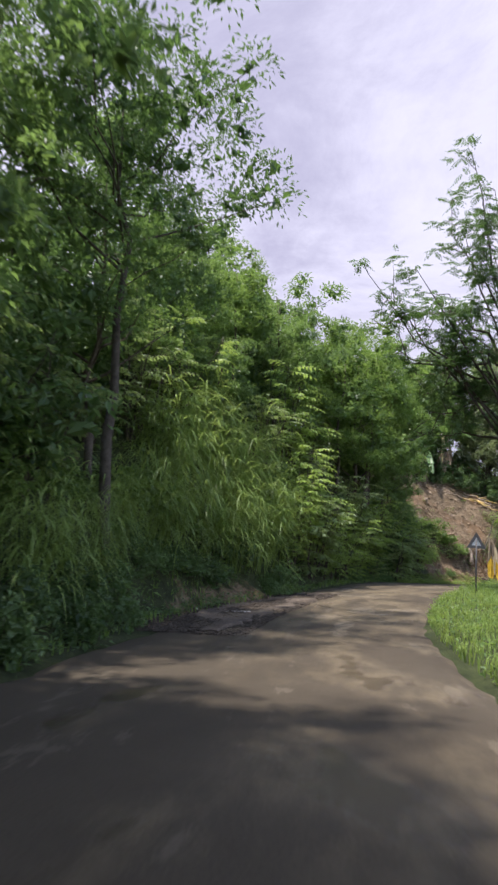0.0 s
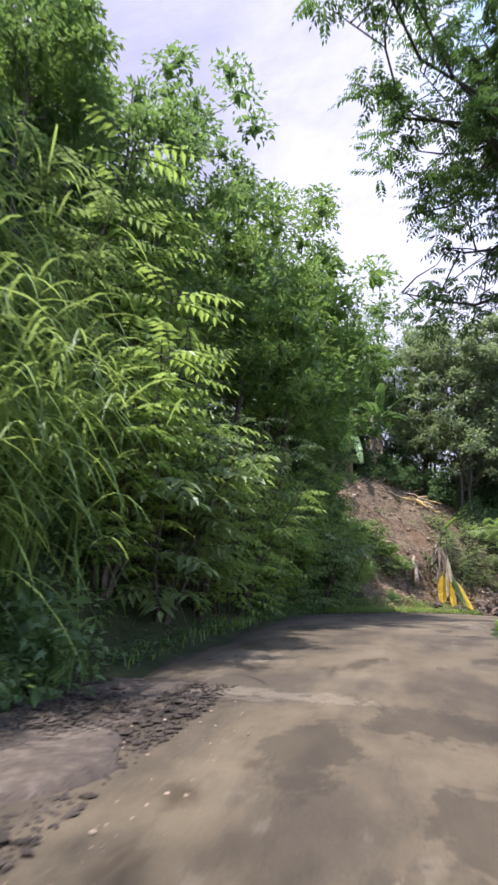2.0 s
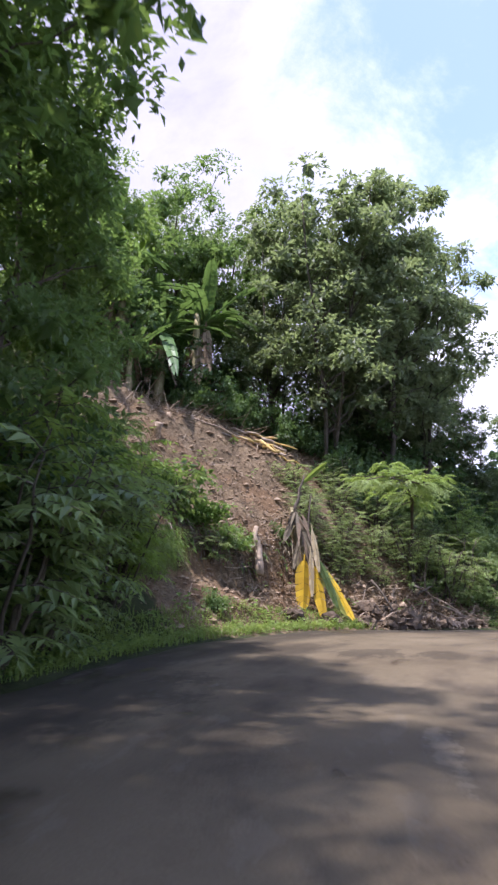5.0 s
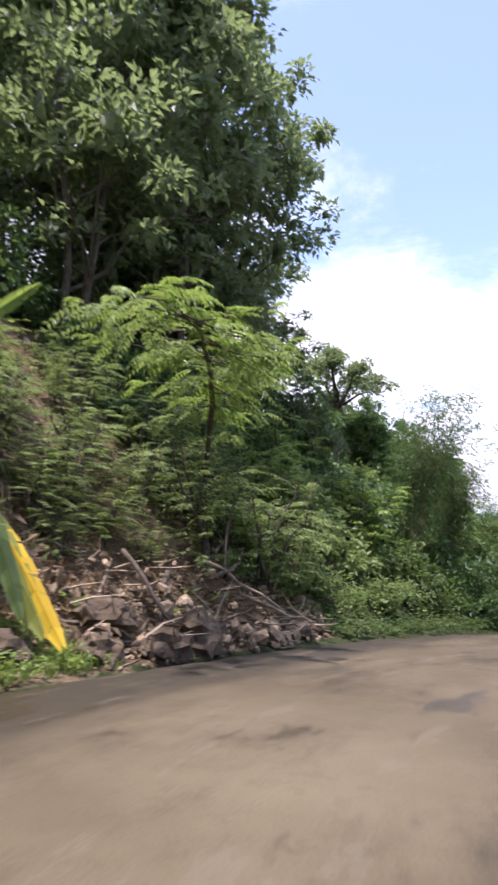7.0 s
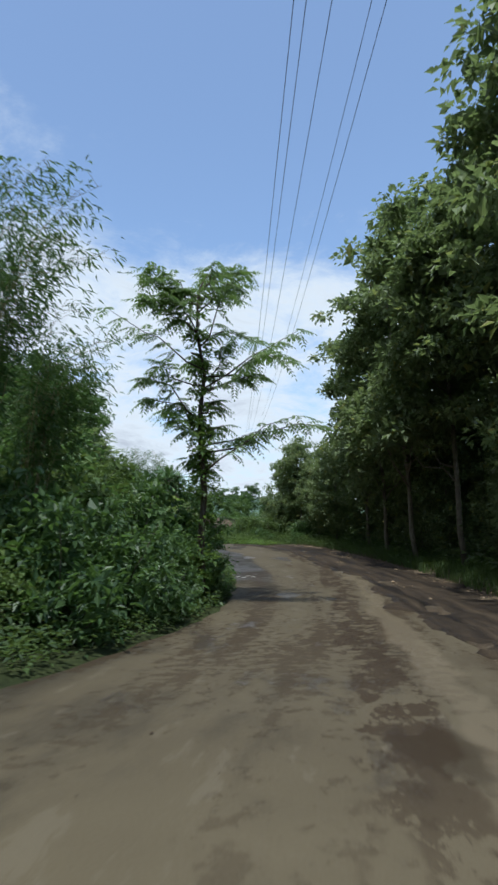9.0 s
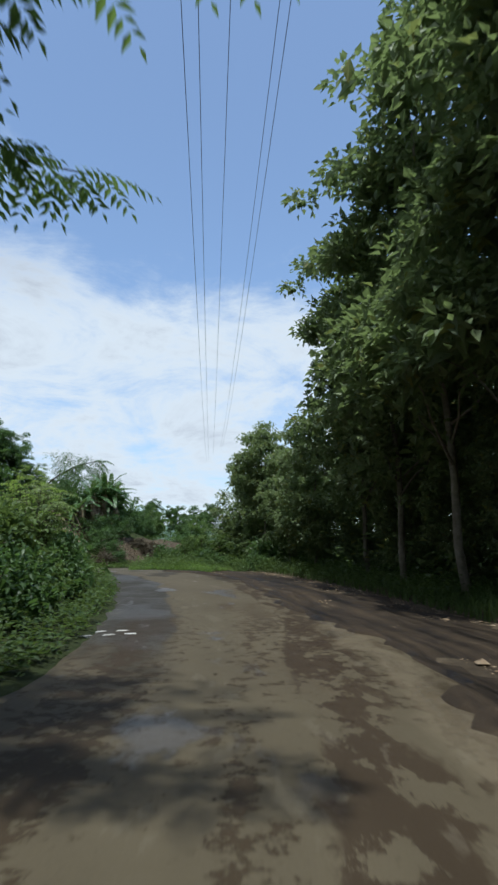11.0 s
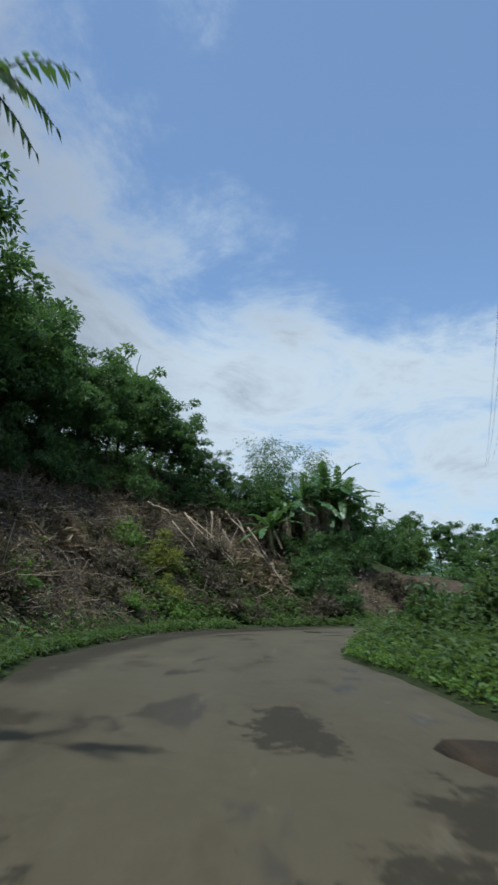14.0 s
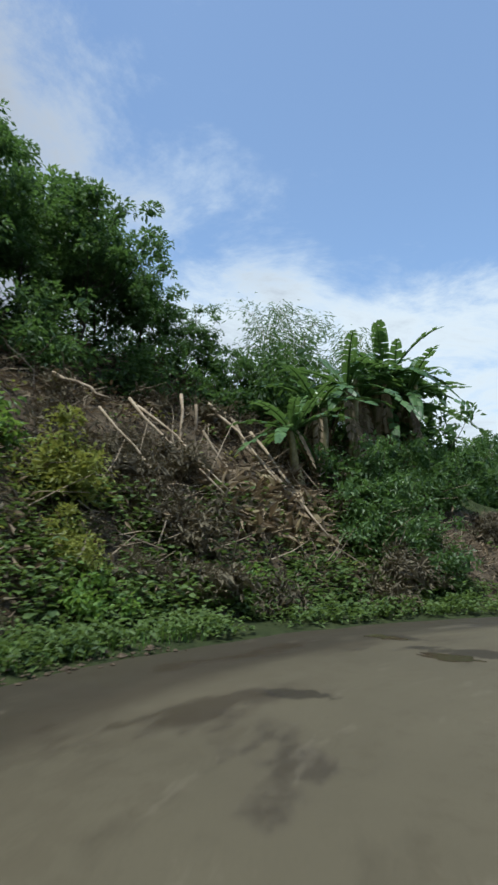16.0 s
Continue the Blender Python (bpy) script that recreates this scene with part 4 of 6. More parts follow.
# ---- warning sign on the verge ----
def warning_sign(x, y):
    top = thing("road_sign", "weathered triangular warning sign on a thin steel post", "road sign")
    p = Parts()
    p.tube([(0, 0, -.5), (0, 0, 1), (0, 0, 2.05)], [.03, .03, .03], 8)
    p.make("post", SIGN_DARK, top, smooth=True)
    t = np.array([(-.36, 0, 1.7), (.36, 0, 1.7), (0, 0, 2.32)])
    c = t.mean(0)
    inner = c + (t - c) * .5
    q = Parts()
    ring = np.vstack([t + [0, -.012, 0], inner + [0, -.012, 0], t + [0, .012, 0], inner + [0, .012, 0]])
    f = []
    for i in range(3):
        j = (i + 1) % 3
        f += [[i, j, 3 + j, 3 + i], [6 + i, 9 + i, 9 + j, 6 + j], [i, 6 + i, 6 + j, j], [3 + i, 3 + j, 9 + j, 9 + i]]
    q.add(ring, f)
    q.make("border", SIGN_DARK, top, "dark weathered triangular border")
    b = Parts()
    b.add(np.vstack([inner + [0, -.006, 0], inner + [0, .006, 0]]), [[0, 1, 2], [5, 4, 3], [0, 3, 4, 1], [1, 4, 5, 2], [2, 5, 3, 0]])
    b.make("plate", PAINT, top, "pale plate inside the border")
    top.matrix_basis = place(top, x, y, 12, 1, 0, (0, 2))


warning_sign(*(float(q) for q in at_road(27.2, -3.15)))


# ---- overhead line ----
def overhead_line():
    a = radians(34.8)
    d, nrm = np.array([math.cos(a), math.sin(a), 0]), np.array([-math.sin(a), math.cos(a), 0])
    for lat, z in ((1.69, 11.8), (1.36, 12.3), (.66, 13.1), (-.6, 14.4), (-.79, 13.8)):
        p = Parts()
        u = np.linspace(-18, 110, 43)
        pts = np.array([38, 45, 0]) + d * u[:, None] + nrm * lat + np.array([0, 0, 1.0]) * (z + .0006 * (u - 10)[:, None] ** 2 - .3)
        p.tube(pts, np.full(43, .0095), 5)
        tagged(p.make("power_line", CABLE, smooth=True), "thin dark overhead power line strung along the road", "cable", "overhead power lines")


overhead_line()

# ---- trees: one of each build, then copies ----
HILL_TREES = [
    tree(11, 11, 2.6, 3.6, 95, 50, .36, .16, LEAF_TREE, BARK, "leafy green hillside tree with an uneven crown", group="hillside trees"),
    tree(12, 12, 3.2, 3.2, 90, 50, .34, .15, LEAF_TREE, BARK, "tall green hillside tree with layered foliage", group="hillside trees"),
    tree(13, 9.5, 1.6, 3.4, 90, 50, .33, .16, LEAF_BUSH, BARK, "broad bright green tree low on the hillside", group="hillside trees"),
    tree(14, 13, 2.0, 3.3, 95, 50, .38, .15, LEAF_TREE, BARK, "dense tall tree hung with climbers", group="hillside trees", lumps=8),
]
NEAR_TREES = [
    tree(15, 11.5, 2.2, 3.6, 100, 92, .21, .09, LEAF_TREE, BARK, "leafy tree on the bank with fine drooping foliage", group="trees on the bank", lumps=8),
    tree(16, 12.5, 2.6, 3.4, 100, 92, .2, .088, LEAF_BUSH, BARK, "tall fine-leaved green tree on the bank", group="trees on the bank", lumps=8),
]
# unseen trees added at s -4 and .5 to shade the road's start
set_out(NEAR_TREES, road_spots([(-4, -6.6, 1.2), (.5, -6.8, 1.1), (3, 8, 1.15), (10.5, 7.2, .8), (5.2, 5.6, 1.0), (.5, 5.4, 1.2), (40.5, 5.4, 1.16), (37.6, 5.6, 1.1), (19.5, 7.4, .52), (25.5, 8.2, .55), (29, 8, .76), (32, 7.4, .9), (35, 7, 1.02), (42.6, 5.6, 1.36), (44.5, 6.2, 1.04), (46.4, 6.4, .85), (48.2, 7.0, .85), (49.8, 7.8, .8), (51, 9, .75), (22, 9, .5), (27.5, 10.5, .56), (24.5, 6.8, .54)]) + [(1, 49, 1.1), (5, 50.5, 1.15), (3, 47.5, .85), (8.5, 51.5, 1.0), (-2.5, 46.5, 1.1)], 22)
canopy = tree(20, 14, 2.6, 4.4, 120, 150, .15, .06, LEAF_DEEP, BARK, "tall dark tree spreading its canopy over the road", group="trees on the bank", lumps=8, girth=.22)
canopy.matrix_basis = place(canopy, *(float(q) for q in at_road(15.2, 6.2)), 200, .78, .2)
high_canopy = tree(21, 14.8, 8.2, 4.6, 105, 120, .17, .065, LEAF_DEEP, BARK, "tall dark tree whose high crown hangs over the road", group="trees on the bank", lumps=9, girth=.22)
high_canopy.matrix_basis = place(high_canopy, *(float(q) for q in at_road(14.2, 5.0)), 20)
# the tree at s -5 stands unseen behind the start, added for shade
rows = [(17, 10.2, .42), (16, 12.5, .4), (21, 13, .45), (26, 12.2, .6), (31, 11.8, .72), (36, 11.2, 1.0), (40.5, 10.5, 1.0), (45, 11.5, .9),
        (30, 17, 1.1), (38, 17, 1.05), (47, 18, 1.1), (-5, 5.6, 1.25), (50, 20, 1.1), (54, 23, 1.1), (61, 27, .8)]
set_out(HILL_TREES, road_spots(rows), 21)
# trees above the second slope
SLOPE_TREES = [
    tree(17, 6.4, .3, 2.3, 60, 58, .25, .14, LEAF_DEEP, BARK, "dark green bushy tree leafy down to the ground", group="trees above the cleared slope", lumps=7, girth=.09, clump_r=(.3, .58)),
    tree(18, 7.2, .5, 2.0, 60, 58, .24, .14, LEAF_DEEP, BARK, "slim green tree with an uneven bushy crown", group="trees above the cleared slope", lumps=7, girth=.09, clump_r=(.3, .58)),
    tree(19, 5.6, .2, 2.5, 60, 58, .26, .145, LEAF_TREE, BARK, "low spreading dark green tree", group="trees above the cleared slope", lumps=7, girth=.09, clump_r=(.3, .58)),
]
CREST_TREES = [
    tree(25, 6.0, .2, 2.3, 70, 100, .17, .08, LEAF_DEEP, BARK, "dark bushy tree on the crest of the cleared slope", group="trees on the crest", lumps=8, girth=.08, clump_r=(.32, .6)),
    tree(26, 5.4, .2, 2.4, 70, 100, .16, .08, LEAF_DEEP, BARK, "low dense tree on the crest of the cleared slope", group="trees on the crest", lumps=8, girth=.08, clump_r=(.32, .6)),
]
rows = [(125.5, 12.4, 1.4), (127.5, 13, 1.45), (129.5, 13.4, 1.35), (131, 14.2, 1.1), (132.2, 14.2, .85), (133.4, 14, .85), (134.6, 14.4, .82), (135.8, 13.9, .75), (136.9, 13.8, .66), (138, 13.2, .45), (130.5, 15.5, 1.3), (133, 16.2, 1.15), (135.4, 16.2, 1.0), (139, 12.6, .32)]
rows = [(s, o, k * 1.32) for s, o, k in rows] + [(126.5, 15, 1.7), (123.5, 13, 1.15), (121.5, 12.2, .95), (128.5, 16, 1.8), (119.5, 11.6, .85), (132, 15.4, 1.5), (134.2, 15.6, 1.2), (136.4, 15, 1.05)]
set_out(CREST_TREES, road_spots(rows), 27)
rng_e = np.random.RandomState(5)
rows = []
for s in np.arange(113, 125, 1.4):
    k = float(np.interp(s, [113, 120, 130, 133, 137.5, 140], [.95, 1.0, 1.2, 1.1, .8, .3]))
    rows += [(s + rng_e.uniform(-.5, .5), float(np.interp(s, [113, 121, 128, 134, 140], [8.5, 11, 13.2, 14.2, 13])) + rng_e.uniform(-.5, .9), k * rng_e.uniform(.8, 1.1))]
for s in np.arange(108, 131, 2.3):
    k = float(np.interp(s, [108, 120, 130, 133, 138], [1.0, 1.1, 1.4, 1.2, .7]))
    rows += [(s + rng_e.uniform(-.8, .8), 16.5 + rng_e.uniform(-.8, 1.5), k * rng_e.uniform(.85, 1.15))]
rows = road_spots(rows)
rows += [(56, 96, 1.5), (52, 90, 1.2), (50, 97, 1.5), (46, 84, 1.1), (41, 74, 1.0), (53, 83, .9), (62, 99, 1.6), (68, 102, 1.6), (74, 103, 1.4),
         (92.5, 95, .75), (95, 94, .7), (97.5, 91.5, .65), (101, 90, .75), (96, 88.5, .6), (99, 86, .6), (101, 83, .6), (92, 91.5, .65), (105, 80, .7), (108, 86, .9), (94.5, 91, .6), (89, 94.5, .7), (103, 78, .65), (98, 81, .5), (104, 84, .7), (90, 91, .6), (93.5, 93, .65), (96, 91, .65), (98.5, 89, .65), (100, 87, .6), (94, 89, .5), (91, 93, .65), (88, 93.5, .6),
         (104, 95, .8), (110, 76, .8), (98, 66, .8), (104, 68, .8), (94, 64, .8), (110, 66, .8), (90, 100, .55), (97, 100, .6), (112, 90, .8), (116, 82, .9), (118, 72, .9)]
set_out(SLOPE_TREES, rows, 24)

SLIP_TREES = [
    tree(31, 14, .6, 3.8, 155, 66, .28, .145, LEAF_GREY, BARK, "tall dusty green tree above the landslip", group="trees above the landslip", lumps=9, trunks=3, girth=.14),
    tree(32, 15, 1.0, 3.4, 155, 66, .28, .145, LEAF_GREY, BARK, "tall greyish tree with pale forked trunks", group="trees above the landslip", lumps=9, trunks=2, girth=.17),
]
set_out(SLIP_TREES, [(13.5, 46.2, 1.2), (16.6, 47.8, 1.25), (19.6, 49.8, 1.0), (15.5, 51, 1.2), (10.6, 48.5, .95), (22.5, 54, .8), (12, 54, 1.0), (18.5, 54, 1.1), (24, 51.5, .55), (5, 56, .9)], 33, 3)

TEAKS = [
    tree(41, 17, 1.6, 3.3, 165, 64, .31, .19, LEAF_TEAK, BARK_PALE, "tall teak tree with large drooping leaves", "teak tree", "roadside teaks", False, .15, 13, "teak_tree", (.55, 1.0)),
    tree(42, 16, 1.0, 3.4, 165, 64, .3, .19, LEAF_TEAK, BARK_PALE, "teak tree with dense dark leaves and a slim trunk", "teak tree", "roadside teaks", False, .14, 13, "teak_tree", (.55, 1.0)),
    tree(43, 12, .6, 3.0, 115, 60, .3, .19, LEAF_TEAK, BARK_PALE, "younger teak tree leafy down to the verge", "teak tree", "roadside teaks", False, .11, 10, "teak_tree", (.5, .9)),
]
rows = [(93.2, -7.3, 1.12), (97.2, -6.8, 1.1), (86.5, -8.0, .95), (100.9, -6.8, 1.02), (89.2, -7.5, 1.12), (84.3, -7.7, 1.1), (80, -8.4, 1.05), (104.8, -7.6, .84), (108.6, -7.2, .62), (112, -7.8, .47), (115.5, -8.4, .46), (120, -10.5, .5), (125, -11.5, .5), (104.5, -10.5, .8),
        (92, -12.5, 1.1), (97, -12, 1.1), (102, -12.5, 1.0), (108, -12.5, .7), (114, -13.5, .6), (120, -14.5, .6), (87, -13.5, 1.1), (97, -17, 1.1), (104, -17, .9), (112, -18, .7), (81, -11.5, 1.0), (89, -19, 1.1), (122, -20, .6), (128, -15, .5)]
set_out(TEAKS, road_spots(rows), 44, 2)
low_rows = [(95, -7.6, .5), (99, -7.9, .45), (103, -8.2, .5), (106.8, -8.4, .45), (110.4, -8.6, .42), (91, -8.6, .45), (87.4, -9.4, .5), (101, -10.2, .6), (97, -10, .6), (113.6, -9.2, .4), (117.4, -9.8, .4)]
low_rows += [(121.8, -9.6, .62), (118.6, -9.8, .72), (126, -11, .55)]
for n, (x, y, k) in enumerate(road_spots(low_rows)):
    copy_thing(TEAKS[2], place(None, x, y, 77 * n, k / TEAKS[2].scale[0], .3))
SAPLING = tree(44, 2.4, .3, .75, 16, 13, .24, .13, LEAF_SHADE, BARK, "teak sapling with big leaves on the outer verge", "teak sapling", "teak saplings", False, .025, 4, "teak_sapling", (.2, .4))
set_out([SAPLING], road_spots([(117.5, -6.4, .8), (119.5, -6.4, .7), (121.5, -6.6, .8), (123.5, -6.2, .75), (125.5, -6.8, .9), (127.6, -6.6, .8), (129.6, -7.0, 1.0), (132, -6.8, .9), (124.6, -7.8, 1.0), (120.4, -7.6, .9), (136, -7.4, 1.1)]), 45, 5)


# ---- the tree that leans over the road, with feathery leaves ----
def overhanging_tree(x, y):
    rng = np.random.RandomState(51)
    top = thing("tree", "feathery-leaved tree with long branches reaching over the road", "tree")
    wood, green = Parts(), Parts()
    spine = np.array([(0, 0, -.6), (-.2, .1, 2), (-.5, 0, 4.2), (-.9, -.2, 6.2), (-1.3, -.1, 8.2), (-1.8, -.6, 10.4), (-2.1, -1.6, 13.4)])
    wood.tube(spine, [.26, .22, .19, .16, .12, .08, .04], 9)
    tips = [(-7.8, -4.2, 13.3), (-7.7, -3.4, 11.5), (-6.6, -2.6, 10.3), (-5.9, -2.0, 9.3), (-5.8, -4.6, 13.2), (-4.3, -3.7, 11.7), (-3.9, -1.8, 8.2), (-5.2, -3.6, 11.5), (-7.1, -4.0, 12.4), (-4.4, -.6, 13.6),
            (-3.0, -3.4, 14.2), (-5.0, 0.6, 10.2), (-3.4, 1.8, 12.2), (-1.0, -3.0, 10.4), (1.4, -1.6, 11.8), (.8, 2.2, 12.6), (-2.2, -4.4, 12.6), (-5.6, -.6, 12.4), (-4.3, -5.2, 15.6), (-3.4, -5.8, 16.8), (-2.6, -4.8, 16.2), (-3.8, -4, 14.9), (-2.2, -3.4, 15.4), (-1.2, -4.2, 14.9), (-3, -5, 14.2), (-6.1, -.3, 7.1), (-5.3, -.7, 7.9), (-5.8, -.9, 8.6)]
    base, way = [], []
    for k, tip in enumerate(tips):
        a = spine[2 + k % 4]
        limb = wobble(rng, a, tip, 8, .16)
        limb[2:5] += np.array([0, 0, .35])
        wood.tube(limb, np.linspace(.085, .012, 8), 6, False)
        for j in range(12):
            u = rng.uniform(.45, 1) if j else 1.0
            q = np.array([np.interp(u, np.linspace(0, 1, 8), limb[:, m]) for m in range(3)])
            end = q + rng.normal(0, .62, 3) + np.array([0, 0, .12])
            wood.tube(wobble(rng, q, end, 4, .05), [.022, .016, .01, .005], 4, False)
            for _ in range(10):
                b = rng.uniform(0, 6.283)
                base.append(end + rng.normal(0, .14, 3))
                way.append((math.cos(b), math.sin(b), rng.uniform(-.5, .6)))
    fronds(green, rng, np.array(base), np.array(way), rng.uniform(.36, .6, len(base)), 6, .13, .05, .3)
    wood.make("trunk", BARK, top, smooth=True)
    # deep leaf tone puts the crown's backlit darkness into the colour
    green.make("crown", LEAF_DEEP, top)
    top.matrix_basis = place(top, x, y)


overhanging_tree(11.0, 8.2)


def tiered_tree(x, y):
    """Slim tree wrapped in climbers, with drooping feather leaves in tiers."""
    rng = np.random.RandomState(61)
    top = thing("tree", "slim vine-wrapped tree with drooping feathery branches", "tree")
    wood, green, vine = Parts(), Parts(), Parts()
    spine = wobble(rng, (0, 0, -.5), (.2, 0, 8.6), 9, .07)
    wood.tube(spine, np.linspace(.12, .03, 9), 7)
    base, way = [], []
    for k in range(34):
        h = 1 - .6 * rng.uniform(0, 1) ** 1.25
        a = rng.uniform(0, 6.283)
        q = np.array([np.interp(h, np.linspace(0, 1, 9), spine[:, m]) for m in range(3)])
        reach = rng.choice((.8, 1.4, 2.0, 2.8, 3.1)) * rng.uniform(.8, 1.1) * (1.0 if h < .85 else .6)
        end = q + np.array([math.cos(a) * reach, math.sin(a) * reach, rng.uniform(-.2, 1.7)])
        limb = wobble(rng, q, end, 5, .16)
        limb[2:4, 2] += .15
        wood.tube(limb, np.linspace(.03, .006, 5), 4, False)
        for u in np.linspace(.35, 1, 8):
            p = np.array([np.interp(u, np.linspace(0, 1, 5), limb[:, m]) for m in range(3)])
            for b in (a + 1.2, a - 1.2, a):
                base.append(p)
                way.append((math.cos(b), math.sin(b), rng.uniform(-.5, .6)))
    fronds(green, rng, np.array(base), np.array(way), rng.uniform(.3, .65, len(base)), 6, .14, .05, .38)
    c = np.array([[np.interp(h, np.linspace(0, 1, 9), spine[:, m]) for m in range(3)] for h in rng.uniform(0, .97, 70)]) + rng.normal(0, .12, (70, 3))
    clump_leaves(vine, rng, c, rng.uniform(.2, .4, 70), 40, .14, .09)
    wood.make("trunk", BARK, top, smooth=True)
    green.make("crown", LEAF_TREE, top)
    vine.make("climber", LEAF_BUSH, top, "leafy climber wrapped round the trunk")
    top.matrix_basis = place(top, x, y, 40, 1.06)


tiered_tree(35.2, 48.0)


def flat_topped_tree(x, y, k):
    rng = np.random.RandomState(63)
    top = thing("tree", "dark flat-topped tree standing on the ridge", "tree")
    wood, green = Parts(), Parts()
    wood.tube(wobble(rng, (0, 0, -.6), (.3, 0, 6.0), 7, .12), np.linspace(.3, .17, 7), 9)
    c = []
    for a, r, z in ((0, 2.8, 7.4), (1.1, 2.2, 7.9), (2.3, 2.6, 7.2), (3.4, 1.8, 7.7), (4.3, 2.5, 7.0), (5.3, 2.9, 6.4), (0.5, 3.9, 5.9), (3.0, .6, 8.4)):
        tip = np.array([math.cos(a) * r, math.sin(a) * r, z])
        wood.tube(wobble(rng, (.2, 0, 4.9), tip, 5, .12), np.linspace(.16, .03, 5), 6, False)
        c += [tip + rng.normal(0, .5, 3) * np.array([1, 1, .6]) for _ in range(9)]
        c += [tip * .72 + np.array([0, 0, 1.6]) + rng.normal(0, .5, 3) * np.array([1, 1, .7]) for _ in range(3)]
    c += [np.array([.1, 0, h]) + rng.normal(0, .3, 3) for h in np.linspace(.5, 5.6, 12)]
    wood.make("trunk", BARK, top, smooth=True)
    clump_leaves(green, rng, np.array(c), rng.uniform(.4, .75, len(c)), 62, .28, .16)
    # grey leaf tone carries the haze over this far crown in its colour
    green.make("crown", LEAF_GREY, top)
    top.matrix_basis = place(top, x, y, 30, k)


flat_topped_tree(37.5, 68, 1.06)


def bamboo(x, y, seed, height, culms, lean, k=1.0, label="thin arching bamboo with sparse narrow leaves"):
    rng = np.random.RandomState(seed)
    top = thing("bamboo", label, "bamboo", "bamboo sprays")
    cane, leaf = Parts(), Parts()
    base, way = [], []
    for _ in range(culms):
        a = lean + rng.normal(0, .8)
        h, r = height * rng.uniform(.6, 1), rng.uniform(.12, .34)
        u = np.linspace(0, 1, 9)[:, None]
        pts = np.array([math.cos(a), math.sin(a), 0]) * (r * h * u**2.2) + np.array([0, 0, 1.0]) * h * (u - .22 * u**4) + np.array([*rng.normal(0, .25, 2), -.4])
        cane.tube(pts, np.linspace(.022, .004, 9), 4, False)
        for _ in range(34):
            t = rng.uniform(.35, 1)
            q = np.array([np.interp(t, u[:, 0], pts[:, m]) for m in range(3)])
            b = rng.uniform(0, 6.283)
            e = q + np.array([math.cos(b), math.sin(b), rng.uniform(-.3, .5)]) * rng.uniform(.2, .7)
            cane.tube([q, (q + e) / 2 + [0, 0, .03], e], [.005, .004, .002], 3, False)
            for _ in range(8):
                base.append(e + rng.normal(0, .14, 3))
                way.append((math.cos(b) + rng.normal(0, .6), math.sin(b) + rng.normal(0, .6), rng.uniform(-1, .1)))
    way = np.array(way)
    leaf.leaves(np.array(base), way, np.cross(way, (0, 0, 1.0)) + rng.normal(0, .2, way.shape), rng.uniform(.15, .28, len(way)), .045)
    cane.make("cane", PSEUDOSTEM, top)
    leaf.make("foliage", LEAF_DEEP, top)
    top.matrix_basis = place(top, x, y, 0, k)


bamboo(27.4, 48.0, 71, 10.4, 22, -.9)
bamboo(30.5, 49.5, 72, 7.5, 15, -1.0)
bamboo(82.6, 92.6, 73, 7.4, 9, .8, .9)
bamboo(80.2, 92.6, 74, 6.6, 9, 2.6, .9)
bamboo(84.4, 92.4, 75, 7.4, 8, .3, .9)
bamboo(80.6, 93.2, 76, 7.6, 9, 1.2, 1.12)
bamboo(84.6, 93.2, 77, 7.8, 9, .6, 1.28)

# ---- shrubs with compound leaves ----
FEATHER = [
    feather_shrub(81, 4.6, 2.3, 190, LEAF_LIME, "arching shrub with bright lime compound leaves", (.24, .085), 6, group="feathery shrubs"),
    feather_shrub(82, 3.6, 2.0, 170, LEAF_SPRAY, "arching shrub with green compound leaves", (.22, .085), 6, group="feathery shrubs"),
    feather_shrub(83, 4.2, 2.2, 190, LEAF_SPRAY, "leafy shrub with mid-green feathered sprays", (.2, .07), 7, group="feathery shrubs"),
    feather_shrub(84, 3.4, 1.9, 120, LEAF_SPRAY, "shrub with broad dark compound leaves over the road", (.25, .095), 5, group="feathery shrubs", length=(.5, .85)),
]
rows = [(29, 4.6, 1.0), (28.5, 4.2, .9), (31, 5.2, 1.1), (28.4, 3.9, 1.15), (33.5, 4.6, 1.1), (36, 4.4, 1.2), (27, 6.2, 1.05), (31.5, 6.5, 1.25), (24.5, 6.6, 1.0), (38, 4.6, 1.1), (40.5, 4.8, 1.0), (35, 6.8, 1.2), (43.5, 5.6, .9),
        (19, 7.2, 1.0), (22, 7.6, 1.1), (16.5, 7, .9), (12, 6, .9), (9, 6.4, .9), (46.6, 5.6, 1.05), (49, 5.9, 1.0), (51, 6.3, .9), (41.5, 4.5, 1.1), (46, 4.9, 1.2), (47.6, 5.4, 1.05), (49.6, 6.0, .95),
        (68.8, 8.0, .55), (70.5, 9.2, .8), (50.5, 7.6, .7), (52.4, 9, .7), (72.5, 7.4, .8), (51, 6.4, .6), (52.2, 7.2, .62), (56, 17, .8), (60, 18, .8), (63.5, 17, .8), (99, 4.5, .55), (105, 4.6, .6), (110, 5.4, .6), (113, 8, .8), (109, 9, .8)]
set_out(FEATHER, road_spots(rows), 85, 8)


